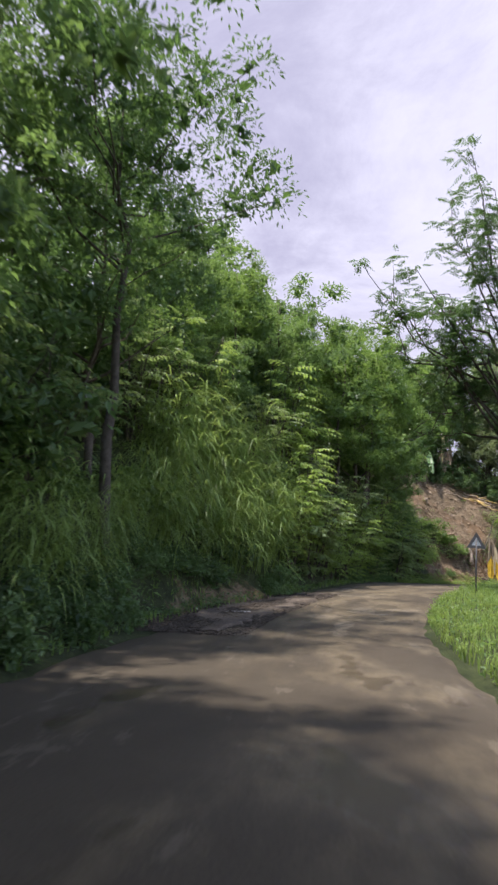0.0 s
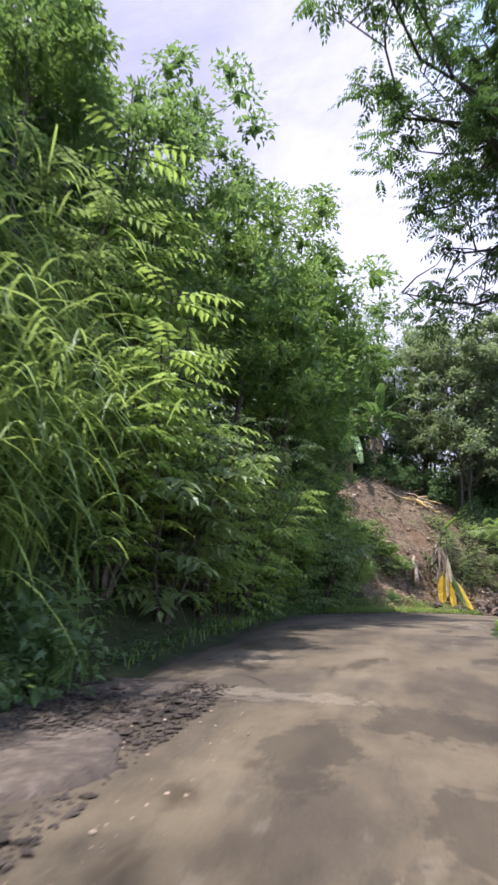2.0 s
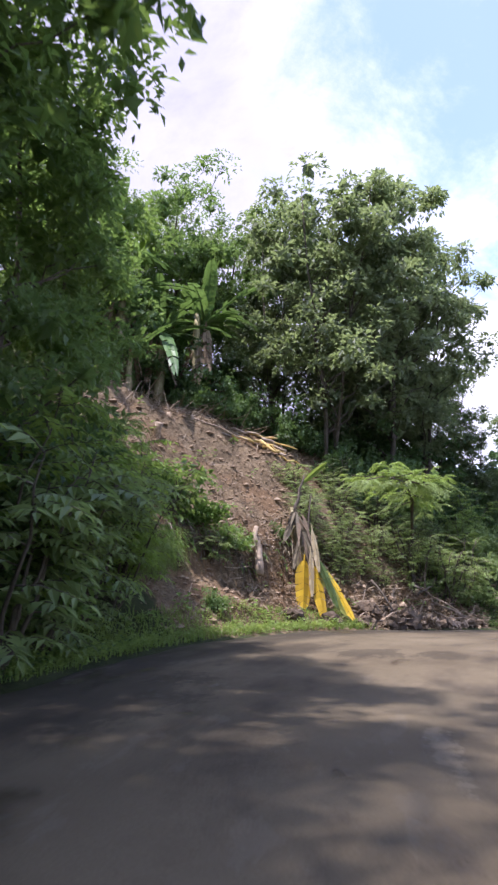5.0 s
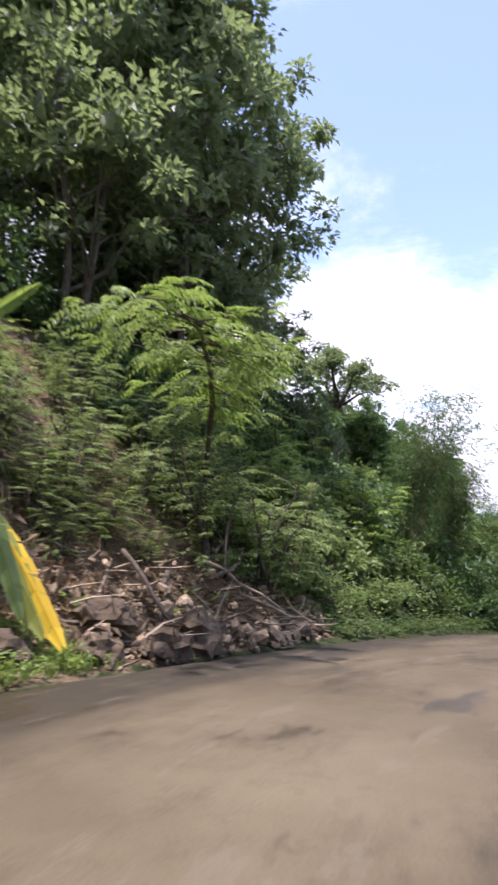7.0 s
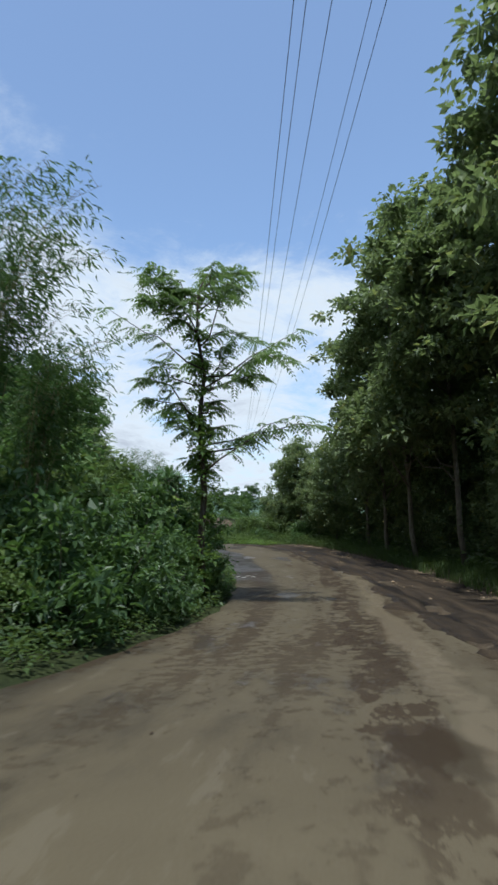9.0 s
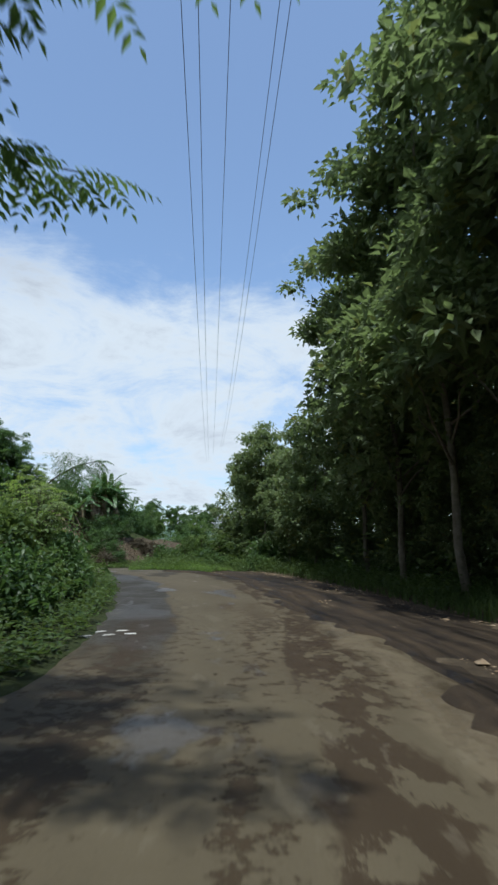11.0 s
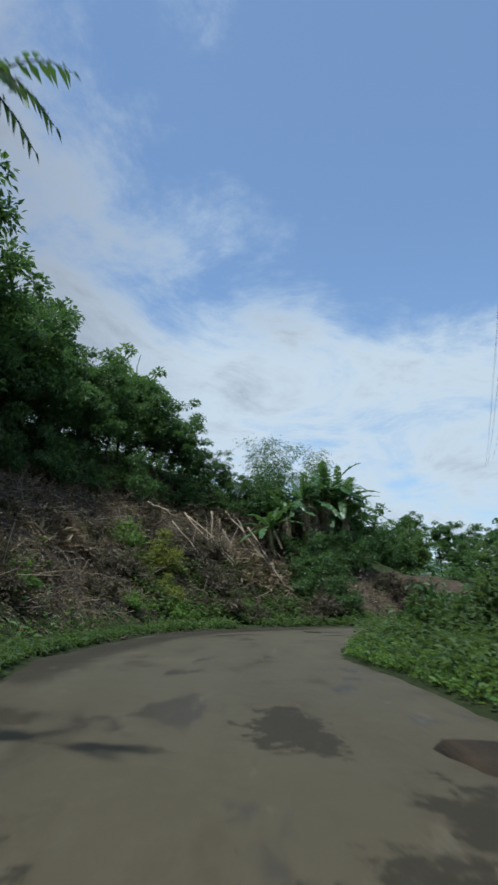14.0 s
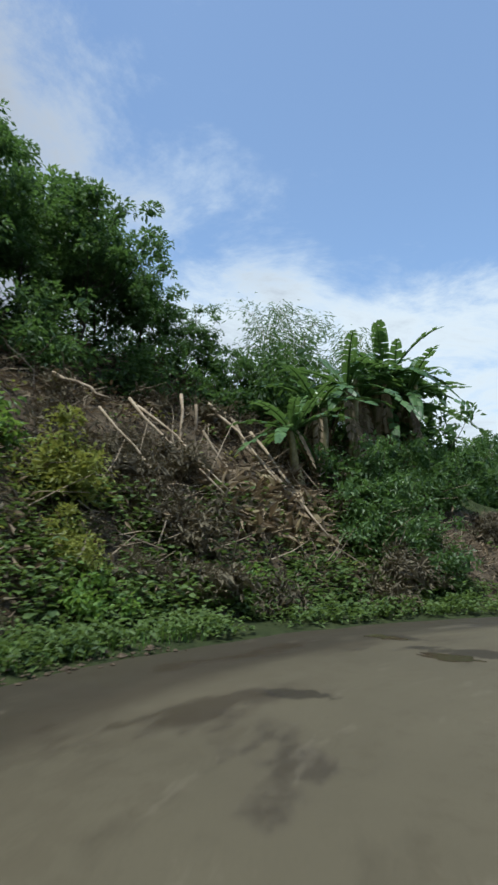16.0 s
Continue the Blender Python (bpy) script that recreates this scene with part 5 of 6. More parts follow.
def leaning_sapling(x, y):
    """Slender tree leaning out, whose top arches over the road edge."""
    rng = np.random.RandomState(86)
    top = thing("sapling", "slender leaning sapling with large feathered leaves beside the road", "sapling")
    wood, green = Parts(), Parts()
    spine = np.array([(0, 0, -.4), (.2, -.3, 1.4), (.5, -.9, 2.5), (.9, -1.7, 3.3), (1.35, -2.5, 3.75), (1.7, -3.0, 3.9), (1.95, -3.25, 3.95)])
    spine[:, 2] *= (5.0 - float(ground_height(x, y)[0])) / 3.95
    wood.tube(spine, [.05, .044, .037, .03, .02, .012, .006], 7)
    u = np.concatenate([rng.uniform(.5, .8, 12), [.84, .88, .93, .97, 1]])
    base = np.stack([np.interp(u, np.linspace(0, 1, 7), spine[:, m]) for m in range(3)], 1)
    turn = rng.uniform(0, 6.283, len(u))
    way = np.stack([np.cos(turn), np.sin(turn), rng.uniform(-.3, .5, len(u))], 1)
    way[-5:] = (.3, -.5, .5), (.9, -.4, -.5), (.3, -.9, -.3), (.8, -.5, -.35), (.7, -.7, .45)
    fronds(green, rng, base, way, np.concatenate([rng.uniform(.5, .8, 12), [.5, .55, .55, .5, .6]]), 6, .17, .06, .6, wood)
    wood.make("trunk", BARK, top, smooth=True)
    green.make("crown", LEAF_DEEP, top)
    top.matrix_basis = place(top, x, y)


leaning_sapling(54.0, 68.2)


def slip_sapling(x, y):
    """Young tree that the slip has tipped: its stem arches out over the rubble, lit young leaves along the top."""
    rng = np.random.RandomState(186)
    top = thing("sapling", "tipped sapling with bright lime feathered leaves above the rubble", "sapling")
    wood, twig, green, low = Parts(), Parts(), Parts(), Parts()
    spine = np.array([(0, 0, -.4), (-.2, -.8, 1.4), (-.6, -2, 2.6), (-1.3, -3.4, 3.0), (-2.1, -4.8, 3.2), (-3.0, -6.2, 2.9)])
    wood.tube(spine, [.085, .075, .062, .048, .032, .014], 8)
    base, way, base2, way2 = [], [], [], []
    for k in range(44):
        u = rng.uniform(.38, 1)
        q = np.array([np.interp(u, np.linspace(0, 1, 6), spine[:, m]) for m in range(3)])
        a = rng.uniform(0, 6.283)
        reach = rng.uniform(.6, 1.5)
        end = q + np.array([math.cos(a) * reach + .55 * math.copysign(reach, math.cos(a)), math.sin(a) * reach + .2 * math.copysign(reach, math.cos(a)), rng.uniform(-.55, .5)])
        twig.tube(wobble(rng, q, end, 4, .05), [.022, .017, .011, .005], 4, False)
        for j in range(9):
            v = rng.uniform(.25, 1)
            c = a + rng.normal(0, 1.1)
            high = end[2] > q[2] - .05
            (base if high else base2).append(q + (end - q) * v)
            (way if high else way2).append((math.cos(c), math.sin(c), rng.uniform(-.3, .6)))
    fronds(green, rng, np.array(base), np.array(way), rng.uniform(.4, .75, len(base)), 8, .13, .045, .45)
    fronds(low, rng, np.array(base2), np.array(way2), rng.uniform(.4, .75, len(base2)), 8, .13, .045, .6)
    wood.make("trunk", BARK, top, smooth=True)
    tagged(twig.make("brushwood", BARK, top), kind="stuff")
    green.make("crown", LEAF_LIME, top)
    low.make("lower_leaves", LEAF_FINE, top, "shaded mid-green lower leaves")
    top.matrix_basis = place(top, x, y)


for n, (x, y, k) in enumerate(road_spots([(30.6, 3.9, .85), (32.6, 3.8, .9), (35.2, 3.9, .95), (37.4, 4.1, .9), (27, 4.2, .8)])):
    copy_thing(FEATHER[0], place(None, x, y, 61 * n, k / FEATHER[0].scale[0], .1))
slip_sapling(16.2, 43.2)
slip_spots = []
for x, y, turn, k in ((15.9, 41.4, 40, .8), (17.3, 42.0, 170, .85), (15.0, 42.4, 300, .6), (18.6, 43.0, 80, .8)):
    slip_spots.append((x, y, k * 1.75))
BROOM = [
    feather_shrub(87, 2.0, 1.2, 110, LEAF_FINE, "fine feathery pale green weed bush on the slip", (.1, .03), 9, group="feathery weeds", length=(.5, .9)),
    feather_shrub(88, 1.7, 1.1, 110, LEAF_FINE, "soft feathery green weed bush on the slip", (.1, .03), 9, group="feathery weeds", length=(.5, .9)),
]
set_out(BROOM, road_spots([(59.8, 8.6, 1.0), (60.8, 9.6, 1.0), (61.6, 8.2, 1.0), (62.4, 9.4, 1.1), (61.2, 10.6, .9), (60.2, 7.6, .7), (62.8, 7.6, .9), (63.4, 10.4, 1.0), (64.2, 9.0, 1.0), (55.4, 7.8, .8), (54.6, 8.6, .8), (65, 9.4, 1.1), (66.4, 8.8, 1.1), (67.6, 8.4, 1.1), (66, 7.4, 1.0), (64.6, 7.2, .9), (68.6, 7.8, 1.0), (67.4, 10.4, 1.2), (62.2, 6.8, .6), (53.2, 8.4, .9), (54, 9.6, .8), (60.4, 7.0, .6), (61.4, 7.2, .7), (61, 7.8, .9)]) + slip_spots, 89, 8)

# ---- reeds on the bank ----
REEDS = [
    reed_clump(91, 4.2, 58, "tall clump of arching green reeds on the bank", group="reed clumps"),
    reed_clump(92, 3.6, 54, "drooping clump of bright green reeds on the bank", group="reed clumps"),
]
rows = [(s, o, k) for s, o, k in [(21.5, 4.6, .95), (23, 4.4, 1.05), (24.6, 4.4, 1.1), (26.2, 4.6, 1.05), (20, 5.0, .9), (22.4, 5.7, 1.1), (24, 5.8, 1.15), (25.6, 5.9, 1.1), (18.3, 5.2, .9), (16.8, 5.3, .85), (23.2, 7.0, 1.1), (25, 7.2, 1.1), (21, 6.6, 1.05), (27.2, 5.2, .9),
                                  (19.4, 6.2, 1.0), (15.2, 5.2, .7), (12.4, 4.9, .7), (10.5, 4.9, .7)]]
rows += [(50.4, 6.6, .5), (51.4, 6.8, .55), (52.2, 6.9, .5), (52.9, 7.1, .5), (53.5, 7.5, .5), (52.4, 7.9, .6), (51.2, 7.6, .6), (54.2, 7.9, .45), (53.2, 8.6, .55)]
set_out(REEDS, road_spots(rows), 93, 7)
DRY_REED = reed_clump(94, 1.9, 16, "small clump of pale seeding grass on the slip", LEAF_DRY, "grass_clump", "pale grass clumps", .03)
set_out([DRY_REED], road_spots([(54.6, 10.2, .8), (55.2, 10.8, .7), (53.8, 10, .7), (132, 9, .4), (135, 10.5, .4), (128, 10, .45)]), 95)

# ---- bushes ----
BUSHES = [
    bush(101, 1.7, 1.3, 36, 19, .24, .125, LEAF_BUSH, "rounded green leafy roadside bush", group="roadside bushes"),
    bush(102, 1.3, 1.4, 34, 19, .21, .12, LEAF_WEED, "low spreading light green bush", group="roadside bushes"),
    bush(103, 2.1, 1.5, 40, 19, .26, .14, LEAF_BUSH, "tall tangled green leafy bush", group="roadside bushes"),
    bush(104, 1.5, 1.3, 36, 19, .22, .115, LEAF_TREE, "dark green tangled roadside bush", group="roadside bushes"),
]
rng_b = np.random.RandomState(6)
rows = []
for s in np.arange(2, 47, 2.1):
    e = float(np.interp(s, EDGE[:, 0], EDGE[:, 1]))
    rows += [(s + rng_b.uniform(-.6, .6), e + rng_b.uniform(1.5, 2.6), rng_b.uniform(.65, .95))]
rows_v = []
for s in np.arange(66, 86, 1.7):
    e = float(np.interp(s, EDGE[:, 0], EDGE[:, 1]))
    big = 1.15 if s > 69 else .8
    rows_v += [(s, e + 2.0, rng_b.uniform(.6, .85)), (s, e + 3.4, rng_b.uniform(.8, 1.1) * big), (s, e + 5.2, rng_b.uniform(.9, 1.3) * big)]
    if s > 70.5:
        rows_v += [(s, e + 7.5, rng_b.uniform(1.0, 1.4)), (s, e + 10, rng_b.uniform(1.0, 1.5))]
for s in np.arange(86, 117, 2.0):
    e = float(np.interp(s, EDGE[:, 0], EDGE[:, 1]))
    rows_v += [(s, e + 1.5, rng_b.uniform(.6, .85)), (s, e + 3.0, rng_b.uniform(.8, 1.1)), (s, e + 5.5, rng_b.uniform(.9, 1.4)), (s, e + 8.5, rng_b.uniform(1.0, 1.6))]
rows += [(46.5, 5.9, .8), (48.2, 6.2, .9), (50, 6.8, 1.0), (49.5, 8.4, 1.1), (51.2, 9.0, 1.0), (52.8, 8.4, .85), (48, 8.4, 1.1), (46, 8, 1.1), (52, 10, .9), (54.7, 9, .95), (55.4, 8.4, .8), (56.2, 8, .6), (53.5, 9.6, .95), (54, 11, .7), (64.8, 6.6, .5), (65.6, 7.2, .6), (66.8, 6.4, .6), (54.2, 6.2, .45),
         (58.5, 8.4, .4), (126, 6.2, .5), (133, 9.6, .95), (134, 8.6, .6), (136, 6.2, .5), (133, 6.0, .5), (131.2, 6.2, .5)]
for s in np.arange(84, 118, 3.0):
    rows += [(s, -8.6 - rng_b.uniform(0, 2), rng_b.uniform(.5, .8))]
set_out(BUSHES, road_spots(rows), 105, 6)
for s in np.arange(112, 141, 2.0):
    rows_v += [(s, -5.6 - rng_b.uniform(0, .8), rng_b.uniform(.45, .75)), (s, -7.6 - rng_b.uniform(0, 1), rng_b.uniform(.9, 1.25))]
VERGE_BUSHES = [
    bush(121, 1.5, 1.3, 40, 24, .2, .11, LEAF_SHADE, "dark green leafy roadside bush", group="dark roadside bushes"),
    bush(122, 1.2, 1.4, 38, 24, .18, .1, LEAF_SHADE, "low tangled dark roadside bush", group="dark roadside bushes"),
    bush(123, 1.8, 1.3, 42, 24, .22, .12, LEAF_DEEP, "tall deep green roadside bush", group="dark roadside bushes"),
]
rows_v += [(124, -5.0, .8), (126, -5.2, .9), (128, -5.4, 1.0), (130, -5.6, 1.1), (132, -5.8, 1.1), (127, -6.2, 1.2), (130, -6.8, 1.3)]
# lighter twins of the dark roadside bushes, hazy sunlight set in the leaf colour
SPRAY_BUSHES = [
    bush(124, 1.6, 1.3, 42, 24, .2, .1, LEAF_SPRAY, "bright green bush beyond the landslip, hazy sunlight in its leaf colour", group="dusty bushes"),
    bush(125, 1.3, 1.4, 40, 24, .18, .09, LEAF_SPRAY, "low bright green bush beyond the landslip, hazy sunlight in its leaf colour", group="dusty bushes"),
]
set_out(SPRAY_BUSHES, road_spots([q for q in rows_v if 0 < q[0] < 73 and q[1] > 0]), 107, 6)
set_out(VERGE_BUSHES, road_spots([q for q in rows_v if q[0] >= 73 or q[1] < 0]), 106, 6)
DARK_BUSHES = [
    bush(107, 3.2, 1.9, 64, 30, .22, .11, LEAF_DEEP, "tall dark green bush in the shade of the trees", group="shaded bushes", name="tall_bush"),
    bush(108, .9, 1.0, 36, 30, .13, .07, LEAF_DEEP, "low dark leafy bush hanging over the road edge", group="low shaded bushes", name="low_bush"),
]
rows = [(34.6, 48.6, .75), (36.2, 49.3, .8), (33.2, 47.6, .7), (35.6, 49.9, .95), (31.6, 46.9, .75), (33.6, 49.2, 1.0), (37.6, 50.4, .8), (30, 46.6, .85), (28, 45.6, .8), (15.2, 45.4, 1.0), (17.4, 46.6, 1.1), (19.4, 47.8, 1.0), (13.2, 45.2, .9), (21, 49, .9), (11.4, 46, .9), (8.4, 45.8, .8), (6.4, 45.4, .8), (7, 48, 1.2), (3.6, 46, 1.0), (1.6, 45, 1.0), (5, 47.4, 1.2), (-1, 45, 1.1), (16.4, 48.6, 1.2), (22.4, 50.6, .9), (9.6, 46.8, .8)]
set_out(DARK_BUSHES[:1], rows + road_spots([(38, 5.2, .9), (41, 5.2, .9), (35, 5.4, .9), (31.5, 5.8, 1.0), (28, 6.4, 1.0), (44, 6, .9), (46, 6, 1.2), (47.8, 6.4, 1.2), (49.4, 7.0, 1.15), (50.8, 7.8, 1.0), (8, 6, 1.0), (11, 6.2, 1.0), (5, 6, 1.0), (14, 8, 1.3), (17.5, 8.2, 1.3), (21, 9.4, 1.4), (24.5, 9.6, 1.4), (28, 9.4, 1.4), (31.5, 9.4, 1.4), (35, 9, 1.3), (26, 11.5, 1.6), (19, 11, 1.6), (33, 11.5, 1.6)]) + [(80.6, 88.2, .75), (82.2, 88, .75), *road_spots([(139.6, 7.2, .7), (140.5, 6.3, .6), (140.2, 8.2, .8), (141.2, 8.4, .7)]), (79, 88.2, .6), (81.4, 88.8, .5), (83.4, 89.0, .5), (79.8, 91.4, .8), (85, 91, .8), (88, 92.4, .8), (91, 92.4, .75), (84.5, 90.5, 1.3), (86, 91.8, 1.25), (87.5, 91, 1.0), (89, 92.6, 1.0), (86, 89.8, 1.0), (82.6, 92.6, .9), (81, 92.8, 1.0), (79.4, 92.4, 1.0), (83.2, 88.4, .6), (20, 52, 1.6), (23, 53, 1.6), (17, 51, 1.6), (25.5, 53.5, 1.5), (14, 50, 1.5)] + road_spots([(139, -6, .5), (142, -6.4, .55), (145.5, -6, .5), (149, -6.6, .6), (153, -6, .5), (157, -7, .6), (151, -10, .7), (145, -11, .7), (161, -8, .7)]) + road_spots([(s, float(np.interp(s, [113, 121, 128, 134, 140], [7.6, 9.8, 12, 12.9, 12])), .75 + .2 * math.sin(s * 2.3)) for s in np.arange(114, 140, 1.5)]), 108)
rows = []
for s in np.arange(1, 46, 1.1):
    rows += [(s, float(np.interp(s, EDGE[:, 0], EDGE[:, 1])) + rng_b.uniform(.45, 1.1) + .6 * (14 < s < 23) + .9 * (25 < s < 36), rng_b.uniform(.65, 1.05))]
set_out(DARK_BUSHES[1:], road_spots(rows), 109)
BRUSH = [
    bush(131, 1.0, .9, 26, 26, .16, .05, LEAF_DEAD, "heap of cut brush with withered brown leaves", group="cut brush", name="brush_heap", stems=False),
    bush(132, .8, 1.1, 26, 26, .2, .05, LEAF_DEAD, "low tangle of dead brown cuttings", group="cut brush", name="brush_heap", stems=False),
]
rows = [(rng_b.uniform(119.5, 141.5), rng_b.uniform(6.2, 13.5), rng_b.uniform(.6, 1.15)) for _ in range(74)] + [(rng_b.uniform(134, 141.5), rng_b.uniform(5.6, 10), rng_b.uniform(.7, 1.2)) for _ in range(26)] + [(rng_b.uniform(141, 150), rng_b.uniform(4.4, 8), rng_b.uniform(.6, 1.0)) for _ in range(26)]
set_out(BRUSH, road_spots([q for q in rows if not (136.4 < q[0] < 139 and 6.4 < q[1] < 11)]), 133, 10)
tagged_bush = bush(106, 1.2, 1.0, 40, 60, .1, .05, LEAF_OLIVE, "yellowing vine mound on the bare slope")
tagged_bush.matrix_basis = place(None, *(float(q) for q in at_road(133.6, 8.2)), 0, 1.35, .1)
copy_thing(tagged_bush, place(None, *(float(q) for q in at_road(133.2, 7.0)), 120, .85 / 1.35, .1))

# ---- bananas ----
BANANAS = [
    banana_plant(111, 2.6, 14, "banana plant with torn green leaves and a brown stem", dead=7),
    banana_plant(112, 2.2, 13, "banana plant with broad upright leaves"),
    banana_plant(113, 3.2, 15, "tall banana plant with hanging dead leaves", 2.5, 7),
]
spots = [(2.4, 44.4, 1.81), (4.5, 45.3, 1.88), (1, 46.5, 2.00), (6.3, 46.4, 1.56), (3.4, 47.6, 1.6), (-.5, 43.6, 1.81), (7.8, 47.8, 1.0), (5.2, 49.5, 1.6), (.5, 42.2, 1.3), (-2, 47, 1.6), (9, 50.5, 1.1), (3.2, 43.2, 1.1),
         (77.2, 88.6, 1.0), (78.7, 89.4, 1.05), (82.4, 90.2, 1.3), (83.3, 90.9, 1.25), (81.2, 90.2, 1.15), (80, 89.4, 1.0), (84.3, 91.4, 1.2),
         (83.9, 90.2, 1.4), (82.9, 89.4, 1.1), (73.4, 71.3, .62), (74.6, 71.0, .66), (75.9, 71.6, .62)]
set_out(BANANAS, spots, 115, 6)


# ---- power pole that carries the overhead lines ----
def power_pole(x, y):
    top = thing("power_pole", "plain steel power pole carrying overhead lines", "power pole")
    p = Parts()
    p.tube([(0, 0, -1), (0, 0, 6), (0, 0, 15)], [.14, .12, .09], 10)
    p.make("pole", SIGN_DARK, top, smooth=True)
    q = Parts()
    q.tube([(-1.5, 0, 13.6), (1.5, 0, 13.6)], [.05, .05], 6)
    q.make("crossarm", SIGN_DARK, top)
    top.matrix_basis = place(top, x, y, 34.8 + 90)


power_pole(23.3, 34.6)


# ---- undergrowth, weeds and grass ----
def scatter(seed, count, s0, s1, near, far, skip_bare=True):
    """Random plan places between two distances outside the road's left edge (or, with negative ones, its right edge)."""
    rng = np.random.RandomState(seed)
    s = rng.uniform(s0, s1, count)
    k = rng.uniform(0, 1, count)
    if near >= 0:
        o = np.interp(s, EDGE[:, 0], EDGE[:, 1]) + near + (far - near) * k
    else:
        o = -np.interp(s, EDGE[:, 0], EDGE[:, 2]) + near + (far - near) * k
    x, y = at_road(s, o)
    return rng, s, o, x, y, ground_height(x, y)


def leafy_cover(name, label, category, seed, count, s0, s1, near, far, tall, length, width, material, keep=None, tuft=6, broad=False):
    """Low leafy growth: tufts of leaves standing on the ground, one mesh for a stretch."""
    rng, s, o, x, y, z = scatter(seed, count // tuft, s0, s1, near, far)
    if keep is not None:
        ok = keep(s, o, rng) & (bumps(x, y, 1.7, seed) + rng.uniform(-.8, .8, len(x)) > -.35)
        x, y, z = x[ok], y[ok], z[ok]
    n = len(x)
    h = tall * (.45 + .55 * rng.uniform(0, 1, n) ** 1.5) * (1 + .35 * bumps(x, y, 2.2, seed + 1))
    c = np.repeat(np.stack([x, y, z], 1), tuft, 0)
    hh = np.repeat(h, tuft) * rng.uniform(.1, 1, n * tuft)
    a = rng.uniform(0, 6.283, n * tuft)
    spread = np.repeat(h, tuft) * .45 * rng.uniform(0, 1, n * tuft)
    c += np.stack([np.cos(a) * spread, np.sin(a) * spread, hh], 1)
    axis = np.stack([np.cos(a), np.sin(a), rng.uniform(-.35, .7, n * tuft)], 1)
    side = np.stack([-np.sin(a), np.cos(a), rng.normal(0, .3, n * tuft)], 1)
    p = Parts()
    k = rng.uniform(.6, 1.3, n * tuft)
    p.leaves(c, axis, side, length * k, width * k, broad)
    return tagged(p.make(name, material), label, category, kind="stuff")


def grass(name, label, seed, count, s0, s1, near, far, tall, width, material):
    rng, s, o, x, y, z = scatter(seed, count, s0, s1, near, far)
    a = rng.uniform(0, 6.283, count)
    lean = rng.uniform(.1, .8, count)
    h = tall * rng.uniform(.45, 1, count) * (1 + .4 * bumps(x, y, 1.6, seed))
    d = np.stack([np.cos(a), np.sin(a), 0 * a], 1)
    lat = np.stack([-np.sin(a), np.cos(a), 0 * a], 1) * width * .5
    b = np.stack([x, y, z - .02], 1)
    mid = b + d * (lean * h * .3)[:, None] + np.array([0, 0, .6]) * h[:, None]
    tip = b + d * (lean * h)[:, None] + np.array([0, 0, .95]) * (h * (1 - .25 * lean))[:, None]
    v = np.stack([b - lat, b + lat, mid + lat * .8, mid - lat * .8, tip], 1).reshape(-1, 3)
    i = np.arange(count)[:, None] * 5
    f = np.hstack([i, i + 1, i + 2, i + 3]).tolist() + np.hstack([i + 3, i + 2, i + 4]).tolist()
    return tagged(mesh_object(name, v, f, material), label, "grass", kind="stuff")


def off_bare(s, o, rng):
    first = (s > 51) & (s < 67.5) & (o > 6.2) & (o < 16.5) | (s > 66) & (s < 72) & (o > 10.5) & (o < 16)
    second = (s > 120) & (s < 142) & (o > 6.0) & (o < 14)
    third = (s > 141.4) & (s < 147.5) & (o > 4.4) & (o < 10)
    return ~(first | second | third) | (rng.uniform(0, 1, len(s)) < .12)


def everywhere(s, o, rng):
    return s > -1e9


leafy_cover("undergrowth", "dense green undergrowth on the hillside by the bend", "undergrowth", 201, 20000, -6, 52, 1.0, 15, .55, .22, .11, LEAF_BUSH, off_bare)
leafy_cover("undergrowth", "tangled green undergrowth beyond the landslip", "undergrowth", 202, 20000, 52, 92, 1.0, 18, .55, .2, .1, LEAF_BUSH, off_bare)
leafy_cover("undergrowth", "low green undergrowth above the second slope", "undergrowth", 203, 20000, 92, 150, 1.0, 20, .6, .22, .11, LEAF_TREE, off_bare)
leafy_cover("thicket", "thicket of tall bushes behind the landslip trees", "thicket", 213, 20000, 50, 80, 12.5, 24, 1.7, .3, .15, LEAF_BUSH, off_bare, 14)
leafy_cover("thicket", "dark thicket below the trees on the second slope", "thicket", 214, 22000, 112, 141, 11, 19, 1.7, .24, .12, LEAF_DEEP, off_bare, 14)
leafy_cover("thicket", "dark low thicket along the head of the cleared slope", "thicket", 229, 9000, 124, 138, 8.6, 12, 1.2, .2, .1, LEAF_DEEP, None, 14)
leafy_cover("thicket", "dense green thicket beyond the far bend", "thicket", 215, 15000, 147.5, 176, 4.5, 18, 1.5, .28, .14, LEAF_DEEP, everywhere, 14)
leafy_cover("thicket", "green thicket on the inside of the far bend", "thicket", 216, 15000, 138, 176, -4.5, -18, 1.4, .26, .14, LEAF_TREE, everywhere, 14)
leafy_cover("thicket", "dark thicket round the banana plants", "thicket", 217, 3500, 139.2, 141.6, 2.0, 6.5, 1.3, .2, .1, LEAF_DEEP, everywhere, 14)
leafy_cover("thicket", "dark shaded thicket filling the space beneath the teaks", "thicket", 218, 26000, 78, 126, -4.6, -15, 3.2, .34, .22, LEAF_TEAK, everywhere, 16)
leafy_cover("weeds", "low leafy weeds along the foot of the hillside", "weeds", 204, 16000, -4, 50, .15, 1.7, .3, .1, .055, LEAF_DEEP, everywhere)
leafy_cover("weeds", "bright green weeds in front of the landslip", "weeds", 205, 9000, 46, 59.3, 0, 1.3, .3, .09, .05, LEAF_GRASS, everywhere)
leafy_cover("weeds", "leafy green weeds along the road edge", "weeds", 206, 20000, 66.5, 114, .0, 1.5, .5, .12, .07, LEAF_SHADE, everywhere)
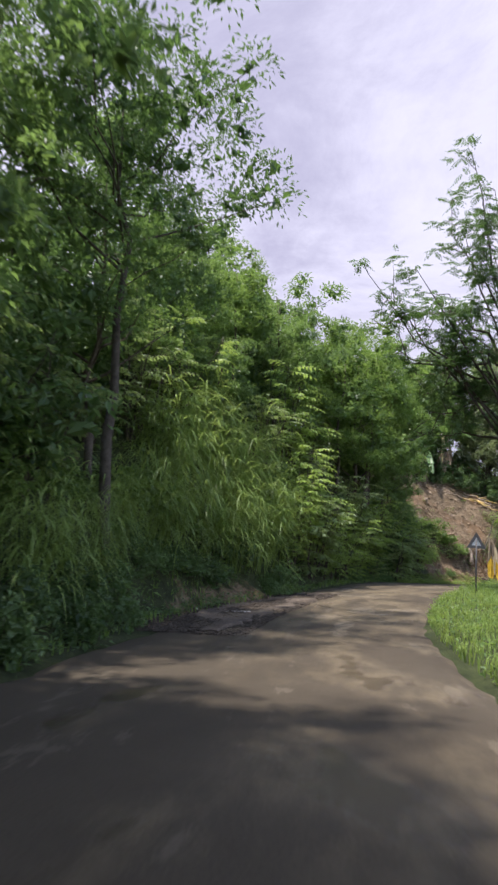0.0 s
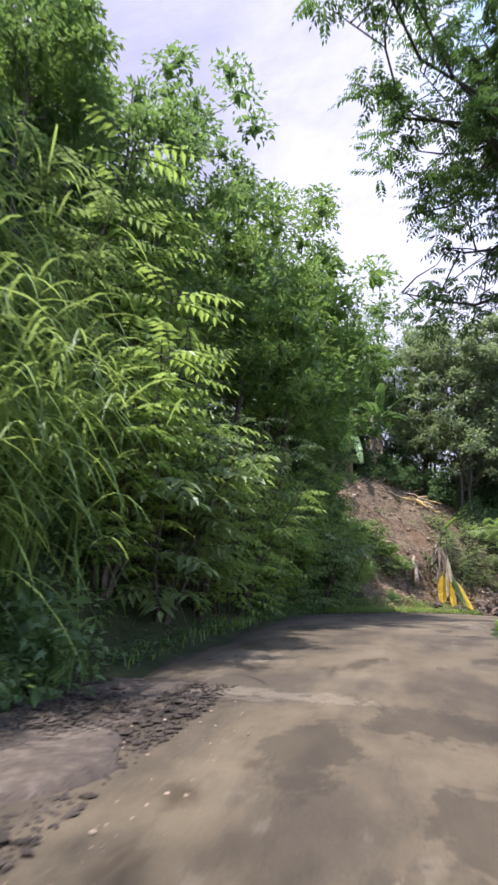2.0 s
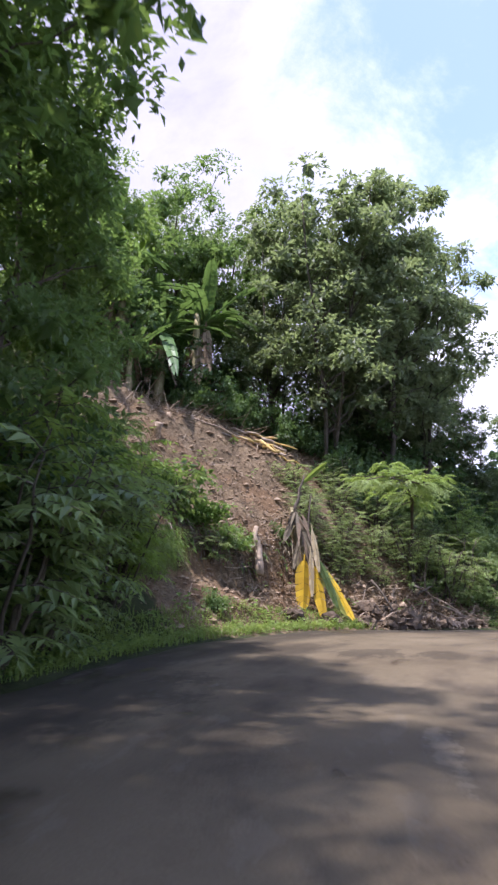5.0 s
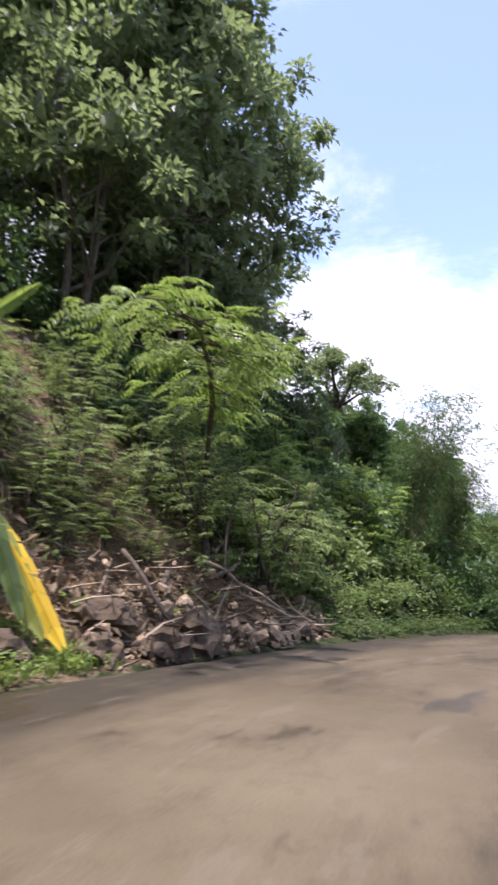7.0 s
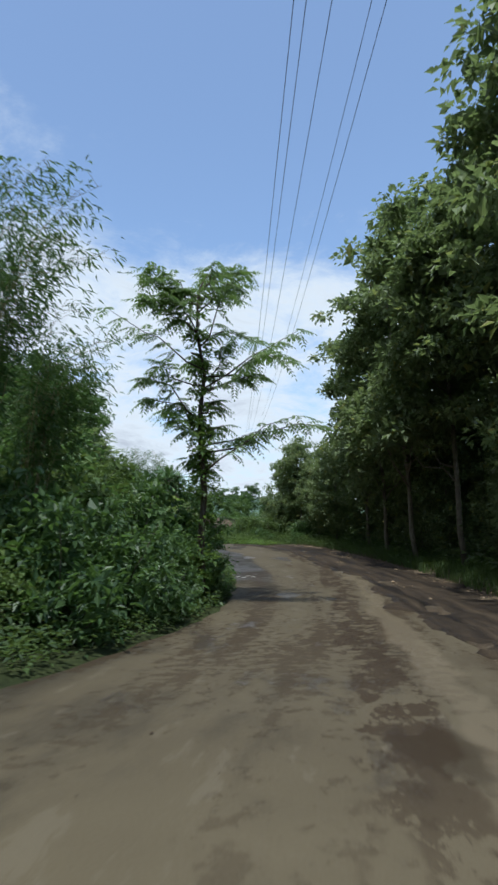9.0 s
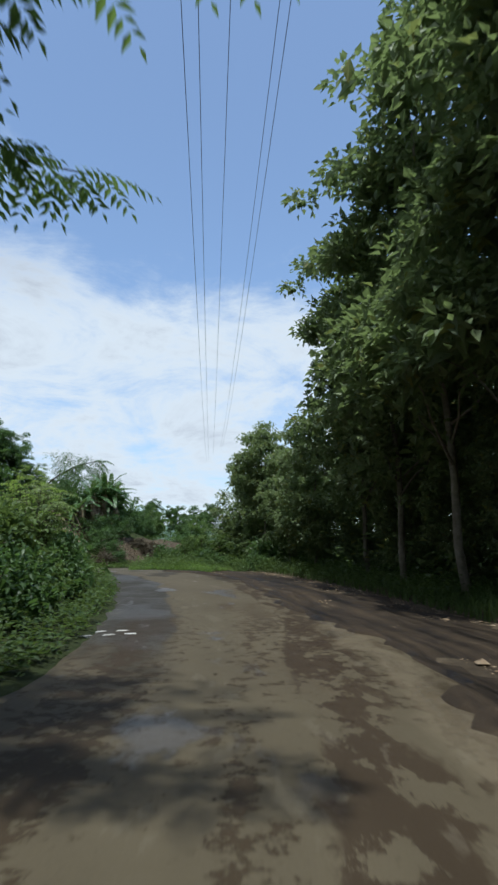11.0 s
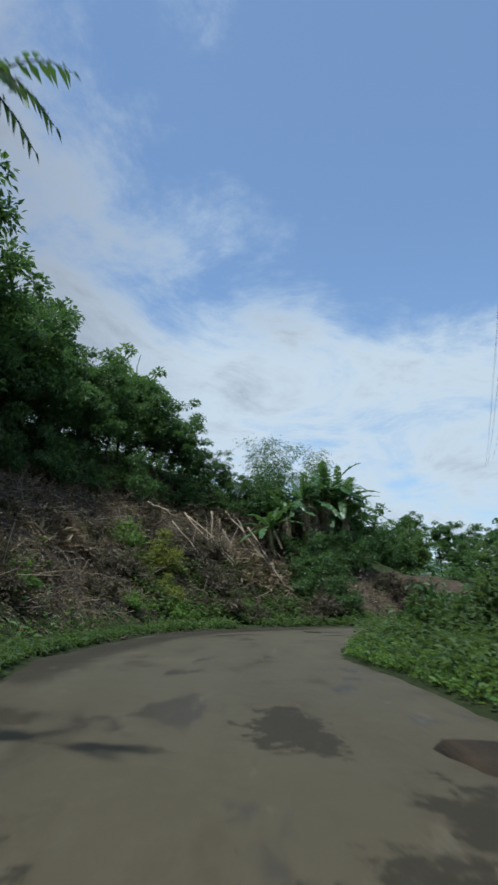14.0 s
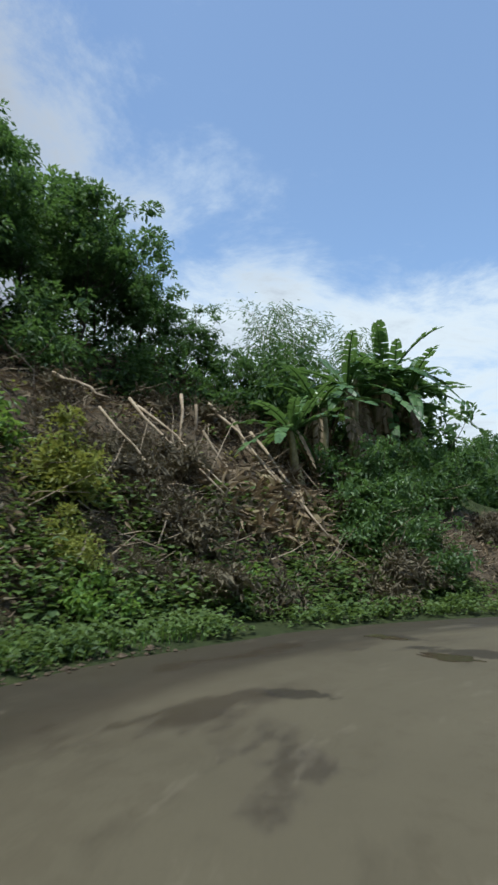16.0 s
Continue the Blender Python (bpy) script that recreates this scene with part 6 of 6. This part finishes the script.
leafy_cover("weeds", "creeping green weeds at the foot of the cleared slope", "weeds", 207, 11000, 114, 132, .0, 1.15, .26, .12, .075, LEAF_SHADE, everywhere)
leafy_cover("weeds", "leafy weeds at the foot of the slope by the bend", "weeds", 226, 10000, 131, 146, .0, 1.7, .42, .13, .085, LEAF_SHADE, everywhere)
leafy_cover("creeper", "broad-leaved creeper spreading over the lower slope", "creeper", 208, 13000, 132, 141.4, 1.2, 4.0, .6, .15, .11, LEAF_SHADE, everywhere, 5, True)
leafy_cover("creeper", "sparse creepers and seedlings on the bare slope", "creeper", 209, 5000, 120, 142, 2.0, 11, .35, .13, .09, LEAF_OLIVE, everywhere, 5)
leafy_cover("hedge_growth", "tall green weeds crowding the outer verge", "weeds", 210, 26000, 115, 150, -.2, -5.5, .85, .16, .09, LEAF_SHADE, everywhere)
leafy_cover("weeds", "low leafy weeds along the outer road edge", "weeds", 227, 16000, 111, 150, -.001, -1.5, .3, .1, .06, LEAF_WEED, None)
grass("verge_grass", "grass along the outer road edge", 228, 9000, 111, 150, -.001, -2.2, .42, .018, LEAF_SHADE)
leafy_cover("undergrowth", "shaded undergrowth beneath the teak trees", "undergrowth", 211, 22000, 74, 122, -4.5, -16, .7, .22, .13, LEAF_BUSH, everywhere)
leafy_cover("undergrowth", "green field growth beyond the outer verge", "undergrowth", 212, 16000, -12, 60, -3, -22, .6, .22, .1, LEAF_WEED, everywhere)
leafy_cover("weeds", "leafy weeds among the grass of the outer verge", "weeds", 219, 15000, -6, 47, -.1, -4.5, .42, .1, .055, LEAF_WEED, everywhere)
leafy_cover("weeds", "green weeds at the back of the muddy shoulder", "weeds", 220, 9000, 96, 116, -2.6, -5.5, .7, .15, .085, LEAF_SHADE, everywhere)
grass("verge_grass", "bright green grass on the outer verge", 221, 24000, -8, 46, -.05, -5.5, .34, .022, LEAF_GRASS)
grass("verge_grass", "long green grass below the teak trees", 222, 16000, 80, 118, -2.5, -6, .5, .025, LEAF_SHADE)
grass("verge_grass", "short grass fringe along the road", 223, 5000, 46, 59.5, 0, 1.4, .3, .02, LEAF_GRASS)
grass("verge_grass", "grass fringe at the foot of the cleared slope", 224, 4000, 112, 134, 0, 1.6, .28, .02, LEAF_WEED)
grass("verge_grass", "grass fringe at the edge of the asphalt", 225, 3500, -4, 48, .1, 1.6, .3, .02, LEAF_WEED)


# ---- debris on the bare slopes ----
def litter(name, label, seed, count, s0, s1, near, far, size, material, lift=.05):
    rng, s, o, x, y, z = scatter(seed, count, s0, s1, near, far)
    d = unit(rng, count)
    d[:, 2] *= .6
    p = Parts()
    k = rng.uniform(.5, 1.5, count) * size
    p.leaves(np.stack([x, y, z + rng.uniform(0, lift, count)], 1), d, unit(rng, count), k, k * .32)
    return tagged(p.make(name, material), label, "leaf litter", kind="stuff")


litter("leaf_litter", "dry brown leaves and stalks strewn over the cleared slope", 231, 9000, 119, 143, 1.6, 11.5, .2, LEAF_DEAD, .25)
litter("leaf_litter", "dry stalks and chips strewn over the landslip", 232, 8000, 51, 70, 1.2, 12.5, .13, LEAF_DRY, .03)
litter("leaf_litter", "brown dead fronds hanging about the cut bank", 240, 700, 55.6, 60.4, 1.4, 4.0, .3, LEAF_DRY, .25)
litter("leaf_litter", "torn leaves and bark among the rubble", 246, 700, 59, 66, .1, 2.4, .22, LEAF_DRY, .5)
litter("leaf_litter", "withered pale leaves caught in the dead brush", 235, 6000, 119, 143, 1.6, 10.5, .2, LEAF_DRY, .8)
litter("leaf_litter", "straw-coloured dead weeds along the head of the cleared slope", 236, 6000, 126, 138, 6.5, 10.5, .22, LEAF_DRY, .35)
litter("leaf_litter", "dry leaves over the torn lower slope", 237, 5000, 122, 132, 1.2, 6.0, .15, LEAF_DRY, .12)
litter("leaf_litter", "dead banana leaves heaped on the cleared slope", 233, 1500, 129.3, 131.1, 4.2, 5.6, .38, LEAF_DRY, .35)
litter("leaf_litter", "pale dead banana leaves on top of the heap", 238, 260, 129.3, 131.1, 4.2, 5.6, .4, LEAF_PALE, .42)
litter("leaf_litter", "dead fronds heaped below the banana plants", 234, 1600, 136.4, 138.6, 3.0, 5.0, .45, LEAF_DRY, .4)
litter("leaf_litter", "pale fronds on top of the heap below the banana plants", 239, 220, 136.6, 138.4, 3.0, 4.8, .42, LEAF_PALE, .45)


def twigs(name, label, seed, count, s0, s1, near, far, long, thick, material, lift=0.0):
    """Many small dead sticks, too many to tell apart."""
    rng, s, o, x, y, z = scatter(seed, count, s0, s1, near, far)
    p = Parts()
    for i in range(count):
        d = unit(rng, 1)[0]
        d[2] = abs(d[2]) * rng.choice((.3, .9))
        a = np.array([x[i], y[i], z[i] - .03 + lift * rng.uniform(0, 1)])
        L = long * rng.uniform(.4, 1.3)
        p.tube([a, a + d * L * .5 + rng.normal(0, .04, 3), a + d * L], [thick, thick * .8, thick * .4], 3, False)
    return tagged(p.make(name, material), label, "dead sticks", kind="stuff")


twigs("brushwood", "tangle of dead sticks on the cleared slope", 241, 1600, 119, 143, 1.8, 11, .9, .014, DEADWOOD)
twigs("brushwood", "pale cut stalks tangled in the dead brush", 244, 900, 119, 143, 1.8, 10, 1.1, .018, DEADWOOD, .7)
twigs("brushwood", "broken sticks and roots across the landslip", 242, 700, 51, 68, 1.5, 12.5, .6, .014, DEADWOOD)
twigs("brushwood", "tangle of broken stalks along the top of the landslip", 245, 420, 50, 66, 8.2, 11, 1.2, .022, DEADWOOD, .15)
twigs("brushwood", "broken branches tangled in the rubble", 247, 110, 59.2, 66, .1, 2.2, 1.0, .022, DEADWOOD, .5)
twigs("brushwood", "splintered brown stalks about the stump", 248, 130, 55.8, 60, 1.6, 4.0, .7, .018, DEADWOOD, .1)
twigs("brushwood", "dark roots hanging from the cut bank", 243, 110, 55, 63, 2.2, 4.6, .7, .012, BARK)


def dead_branch(a, b, thick, label, material=None, forks=2, seed=1):
    rng = np.random.RandomState(seed)
    a, b = np.array(a, float), np.array(b, float)
    mid = (a + b) / 2
    p = Parts()
    p.tube(wobble(rng, a - mid, b - mid, 6, .05), np.linspace(thick, thick * .5, 6), 7)
    L = np.linalg.norm(b - a)
    for k in range(forks):
        u = rng.uniform(.4, .9)
        q = (a - mid) * (1 - u) + (b - mid) * u
        p.tube(wobble(rng, q, q + rng.normal(0, .16 * L, 3) + np.array([0, 0, .08 * L]), 4, .03), np.linspace(thick * .45, thick * .15, 4), 5)
    ob = p.make("dead_branch", material or DEADWOOD, smooth=True)
    ob.matrix_basis = pose(*mid)
    return tagged(ob, label, "dead branch", "fallen branches")


POLE_LABEL = "bare dead branch lying on the cleared slope"
for n, (a, b, t) in enumerate((
        ((72.5, 90.4, 5.0), (73.7, 87.4, 2.2), .035), ((72.7, 90.3, 4.8), (73.9, 87.5, 2.3), .03), ((76.1, 91.3, 5.4), (76.2, 87.4, 2.0), .05), ((75.5, 91.0, 5.4), (76.0, 87.9, 2.5), .04), ((76.5, 90.2, 4.5), (76.3, 86.6, 1.3), .04), ((73.4, 88.4, 4.6), (73.4, 88.3, 2.7), .03),
        ((73.6, 89.5, 5.1), (73.1, 88.6, 2.5), .035), ((67.2, 88.5, 3.5), (68.5, 88.0, 3.4), .04), ((75.9, 87.8, 1.6), (75.5, 86.0, .2), .035), ((63.1, 84.6, 1.8), (64.0, 83.8, .3), .025),
        ((71.2, 89.4, 4.4), (72.6, 87.2, 1.6), .025), ((74.4, 89.6, 4.2), (74.9, 87.0, 1.2), .03), ((70.4, 90.6, 5.4), (71.4, 89.2, 4.6), .04), ((66.0, 87.0, 2.8), (66.8, 86.0, 1.6), .03))):
    dead_branch((a[0], a[1], a[2] + .3), (b[0], b[1], b[2] + .3), t * 1.35, POLE_LABEL, None, 2, 300 + n)
rng_d = np.random.RandomState(31)
for n in range(26):
    x, y = (float(q) for q in at_road(rng_d.uniform(121, 141), rng_d.uniform(6.5, 14)))
    z = float(ground_height(x, y)[0])
    d = unit(rng_d, 1)[0] * rng_d.uniform(.5, 1.2)
    d[2] = abs(d[2]) * .8
    dead_branch((x, y, z - .05), (x + d[0], y + d[1], z + .1 + d[2]), rng_d.uniform(.018, .035), POLE_LABEL, None, 3, 330 + n)
LOG_LABEL = "cut pale branch lying across the landslip"
for n, (a, b, t, m) in enumerate((
        ((5.4, 43.4, 9.2), (8.2, 44.2, 8.3), .05, DEADWOOD),
        ((6.0, 43.2, 9.0), (9.6, 44.0, 7.8), .045, DEADWOOD), ((16.2, 40.6, .9), (18.0, 40.6, .3), .05, DEADWOOD), ((15.4, 40.8, 1.6), (17.4, 40.9, .5), .045, DEADWOOD), ((14.2, 39.9, 1.4), (13.6, 38.9, .3), .06, BARK),
        ((15.0, 39.4, 1.3), (15.9, 40.2, 1.6), .04, BARK), ((13.2, 39.6, 1.8), (13.9, 38.6, .5), .05, BARK), ((7.8, 38.2, 3.1), (7.7, 37.5, 1.9), .05, DEADWOOD))):
    dead_branch(a, b, t, LOG_LABEL, m, 1, 360 + n)
rng_l = np.random.RandomState(37)
for n in range(13):
    x, y = 10.1 + rng_l.normal(0, .75), 44.1 + rng_l.normal(0, .35)
    z = float(ground_height(x, y)[0])
    turn, L = rng_l.normal(-.35, .45), rng_l.uniform(.35, .8)
    dead_branch((x - math.cos(turn) * L, y - math.sin(turn) * L, z + .3 + .2 * L), (x + math.cos(turn) * L, y + math.sin(turn) * L, z + .12 - .1 * L), rng_l.uniform(.05, .1), LOG_LABEL, STRAW if n % 3 else DEADWOOD, 0, 420 + n)
dead_branch((8.44, 37.35, 1.95), (8.4, 37.85, 3.65), .18, "split pale tree stump standing in the cut bank", DEADWOOD, 0, 380)
dead_branch((4.73, 40.1, 7.9), (4.78, 40.2, 6.7), .16, "short cut stump at the top of the slip", DEADWOOD, 0, 381)


def hanging_roots():
    """Roots, dead blades and runners hanging over the face of the cut."""
    rng = np.random.RandomState(391)
    roots, blades, greens = Parts(), Parts(), Parts()
    for k in range(420):
        s = rng.choice((54.2, 55.0, 55.6, 56.6, 57.4, 58.6, 59.2, 59.8, 60.6)) + rng.normal(0, .35)
        o = 7.75 + .35 * float(bumps(np.array([s]), np.array([0.0]), 3.1, 18)[0]) + rng.uniform(.1, .5)
        x, y = (float(q) for q in at_road(s, o))
        x2, y2 = (float(q) for q in at_road(s + rng.normal(0, .15), o - rng.uniform(.3, .6)))
        z = float(ground_height(x, y)[0])
        L = rng.uniform(.35, 1.2)
        way = np.array([x2 - x, y2 - y, rng.uniform(-.4, .25)])
        L *= .85
        if k % 5 < 2:
            roots.tube([(x, y, z), (x + way[0] * .6, y + way[1] * .6, z + .02), (x2, y2, z - L)], [.014, .012, .005], 4, False)
        elif k % 5 == 2:
            blade_strip(blades, (x, y, z), way + np.append(rng.normal(0, .5, 2), .4), L, .05, 1.0)
        else:
            blade_strip(greens, (x, y, z), way + np.array([0, 0, .6]), L * .8, .07, 1.0)
    tagged(roots.make("hanging_roots", BARK), "dark roots hanging over the face of the landslip", "roots", kind="stuff")
    tagged(blades.make("dead_blades", LEAF_DEAD), "withered blades hanging over the face of the landslip", "dead grass", kind="stuff")
    tagged(greens.make("grass_fringe", LEAF_WEED), "green blades along the lip of the landslip", "grass", kind="stuff")


hanging_roots()


def fallen_banana():
    """The snapped banana plant at the foot of the slip."""
    rng = np.random.RandomState(401)
    top = thing("banana_plant", "snapped banana plant with hanging yellow dead leaves", "banana plant")
    o = np.array([10.3, 38.0, 1.6])
    at = lambda x, y, z: np.array([x, y, z]) - o
    p = Parts()
    p.tube(wobble(rng, at(10.2, 38.3, 1.4), at(9.9, 38.9, 4.5), 7, .05), [.16, .15, .15, .13, .12, .1, .06], 9)
    p.make("stem", PSEUDOSTEM, top, "brown rotting stem", True)
    p = Parts()
    p.tube(wobble(rng, at(9.9, 38.85, 4.2), at(10.5, 39.4, 5.9), 6, .05), [.08, .07, .06, .05, .03, .02], 7)
    p.tube(wobble(rng, at(10.3, 38.0, 2.0), at(10.6, 38.6, 5.0), 6, .04), [.05, .05, .04, .04, .03, .02], 6)
    p.make("stalk", BARK, top, "broken dark stalk", True)
    for a, b, w, mat, name in (((10.08, 37.45, 2.5), (9.98, 37.2, .95), .6, LEAF_YELLOW, "yellow dead leaf"), ((10.4, 37.4, 2.3), (10.66, 36.95, .62), .42, LEAF_YELLOW, "yellow dead leaf"),
                               ((10.55, 37.45, 2.45), (11.4, 36.85, .8), .4, LEAF_OLIVE, "yellowing torn leaf"), ((10.7, 37.5, 2.3), (11.62, 36.75, .66), .34, LEAF_YELLOW, "yellow dead leaf"), ((10.6, 37.36, 2.5), (11.1, 36.85, 1.0), .26, LEAF_SHADE, "fading green leaf"),
                               ((10.3, 37.4, 2.8), (10.27, 37.1, 1.35), .2, LEAF_PALE, "pale dry leaf"), ((10.4, 37.6, 3.6), (10.55, 37.2, 2.2), .22, LEAF_PALE, "pale dry leaf"), ((10.2, 38.4, 3.6), (9.8, 38.0, 2.3), .2, LEAF_DEAD, "brown dry leaf"), ((10.0, 38.6, 4.4), (9.5, 38.2, 3.3), .3, LEAF_DEAD, "brown dry leaf"), ((10.0, 38.5, 4.0), (10.5, 38.0, 2.7), .3, LEAF_DEAD, "brown dry leaf"),
                               ((10.1, 38.7, 4.2), (10.7, 38.1, 2.8), .2, LEAF_DRY, "brown dry leaf"), ((10.4, 39.3, 5.5), (11.3, 39.0, 6.4), .24, LEAF_LIME, "young green leaf"), ((10.5, 39.3, 5.6), (11.2, 39.1, 5.7), .18, LEAF_LIME, "young green leaf")):
        p = Parts()
        d = np.array(b) - np.array(a)
        banana_leaf(p, rng, at(*a), d, np.linalg.norm(d), w, .06, .1, 8, (.93, -.2 + .25 * math.sin(a[0] * 40), .1))
        p.make("leaf", mat, top, name)
    for mat, name in ((CLOD, "shredded brown leaf sheath"), (LEAF_DEAD, "shredded dark leaf sheath"), (LEAF_PALE, "shredded pale leaf sheath")):
        p = Parts()
        for k in range(4 if mat is LEAF_PALE else 12):
            u = rng.uniform(0, 1)
            root = at(10.2, 38.1, 2.6) * (1 - u) + at(10.0, 38.6, 4.5) * u + rng.normal(0, .08, 3)
            blade_strip(p, root, (rng.normal(0, .3), rng.normal(-.2, .25), rng.uniform(-.9, -.1)), rng.uniform(.4, 1.1), rng.uniform(.05, .13), .5)
        tagged(p.make("sheath", mat, top, name), kind="stuff")
    top.matrix_basis = pose(*o)


fallen_banana()


def stone_mesh(seed, detail=1):
    rng = np.random.RandomState(seed)
    bm = bmesh.new()
    bmesh.ops.create_icosphere(bm, subdivisions=detail, radius=.5)
    cut = unit(rng, 7)
    for v in bm.verts:
        q = np.array(v.co)
        for c in cut:
            over = q @ c - rng.uniform(.3, .36)
            if over > 0:
                q = q - c * over
        v.co = Vector(q * np.array([1, .8, .62]) * rng.uniform(.94, 1.06))
    me = bpy.data.meshes.new("stone")
    bm.to_mesh(me)
    bm.free()
    me.materials.append(STONE)
    return me


STONES = [stone_mesh(500 + k) for k in range(6)]


def rubble_pile():
    rng = np.random.RandomState(510)
    top = thing("rubble_pile", "heap of broken pale stones spilled onto the road edge", "rubble")
    place_at = []
    for k in range(300):
        s, o = 58.6 + rng.beta(1.8, 2.0) * 8.0, 4.5 + rng.gamma(1.9, .65)
        place_at.append((s, o, rng.choice((.1, .15, .22, .34, .5), p=(.3, .3, .25, .11, .04))))
    for k in range(70):
        place_at.append((rng.uniform(52, 67), rng.uniform(7.5, 14), rng.choice((.1, .16, .24, .42), p=(.4, .3, .2, .1))))
    for s, o, size in place_at:
        x, y = (float(q) for q in at_road(s, o))
        heap = .8 * math.exp(-((s - 62.2) / 2.8) ** 2) * math.exp(-((o - 6.0) / 1.1) ** 2)
        z = float(ground_height(x, y)[0])
        z = max(z, float(np.interp(s, LINE_S, LINE[:, 2]))) + rng.uniform(-.1, 1) * heap + size * .12
        ob = new("stone", STONES[rng.randint(6)])
        ob.parent = top
        ob.matrix_basis = Matrix.Translation((x, y, z)) @ Euler(rng.uniform(0, 6.28, 3).tolist()).to_matrix().to_4x4() @ Matrix.Diagonal((size, size, size, 1))


rubble_pile()


def earth_clods():
    """Torn clods of dark soil with broken roots at the foot of the slip."""
    rng = np.random.RandomState(515)
    for k, (s, o, size) in enumerate(((60.6, 4.9, .85), (61.6, 5.1, 1.1), (62.4, 5.6, .8), (59.4, 5.2, .7), (63.6, 5.0, .6), (65.2, 5.1, .7), (66.2, 5.2, .5), (58.2, 5.6, .8), (57.0, 5.9, .7), (60.2, 5.9, .9))):
        top = thing("earth_clod", "torn clod of dark soil with broken roots", "clod", "clods below the landslip")
        bm = bmesh.new()
        bmesh.ops.create_icosphere(bm, subdivisions=3, radius=.5)
        for v in bm.verts:
            q = v.co.normalized()
            n = noise.noise(q * 1.7 + Vector((k * 3.1, 0, 0))) * .24 + noise.noise(q * 4.5 + Vector((0, k * 2.3, 0))) * .13 + noise.noise(q * 11 + Vector((0, 0, k))) * .05
            v.co = q * (.5 + n) * size
            v.co.z *= .72
        me = bpy.data.meshes.new("soil")
        bm.to_mesh(me)
        bm.free()
        me.materials.append(CLOD)
        new("soil", me).parent = top
        for _ in range(5):
            d = unit(rng, 1)[0]
            p = Parts()
            p.tube(wobble(rng, d * size * .35, d * size * rng.uniform(.6, .95) - np.array([0, 0, .1]), 4, .05), [.022, .017, .011, .004], 4, False)
            p.make("root", BARK, top, "broken dark root")
        top.matrix_basis = place(top, *(float(q) for q in at_road(s, o)), rng.uniform(0, 360), 1, -size * .2)


earth_clods()


def gravel(name, label, seed, count, s0, s1, o0, o1, size, material):
    """Fine stones, too many to tell apart."""
    rng = np.random.RandomState(seed)
    s, o = rng.uniform(s0, s1, count), rng.uniform(o0, o1, count)
    x, y = at_road(s, o)
    z = np.maximum(ground_height(x, y), np.interp(s, LINE_S, LINE[:, 2]) - .06 * (o < 0))
    k = size * rng.gamma(2, .5, count)
    base = np.array([(1, 0, 0), (-1, 0, 0), (0, 1, 0), (0, -1, 0), (.2, -.1, .45), (-.1, .2, -.45)]) * .5
    tri = np.array([(0, 2, 4), (2, 1, 4), (1, 3, 4), (3, 0, 4), (2, 0, 5), (1, 2, 5), (3, 1, 5), (0, 3, 5)])
    v = base[None] * rng.uniform(.7, 1.3, (count, 6, 1)) * k[:, None, None]
    a = rng.uniform(0, 6.28, count)
    c, sn = np.cos(a)[:, None], np.sin(a)[:, None]
    v = np.stack([v[..., 0] * c - v[..., 1] * sn, v[..., 0] * sn + v[..., 1] * c, v[..., 2]], -1) + np.stack([x, y, z + k * .15], 1)[:, None]
    f = (tri[None] + np.arange(count)[:, None, None] * 6).reshape(-1, 3)
    return tagged(mesh_object(name, v.reshape(-1, 3), f, material), label, "gravel", kind="stuff")


gravel("gravel", "broken stones strewn over the landslip", 527, 2600, 52, 70, 5.0, 15, .11, STONE)
gravel("gravel", "clods and stones over the torn lower slope", 529, 3000, 121, 133, 3.8, 9, .06, CLOD)
gravel("gravel", "loose stone chips over the landslip", 521, 14000, 52, 70, 5.0, 15, .055, STONE)
gravel("gravel", "loose gravel at the road edge", 522, 24000, 13, 25, 1.5, 4.0, .03, GRAVEL_SOIL)
gravel("gravel", "pale chips of broken road stone", 528, 1600, 13, 25, .9, 3.8, .013, STONE)
gravel("gravel", "loose gravel along the muddy shoulder", 523, 7000, 84, 114, -5.8, -3.0, .03, STONE)
gravel("gravel", "small clods of dried mud on the road", 524, 900, 60, 112, -2.6, 2.4, .012, MUD)
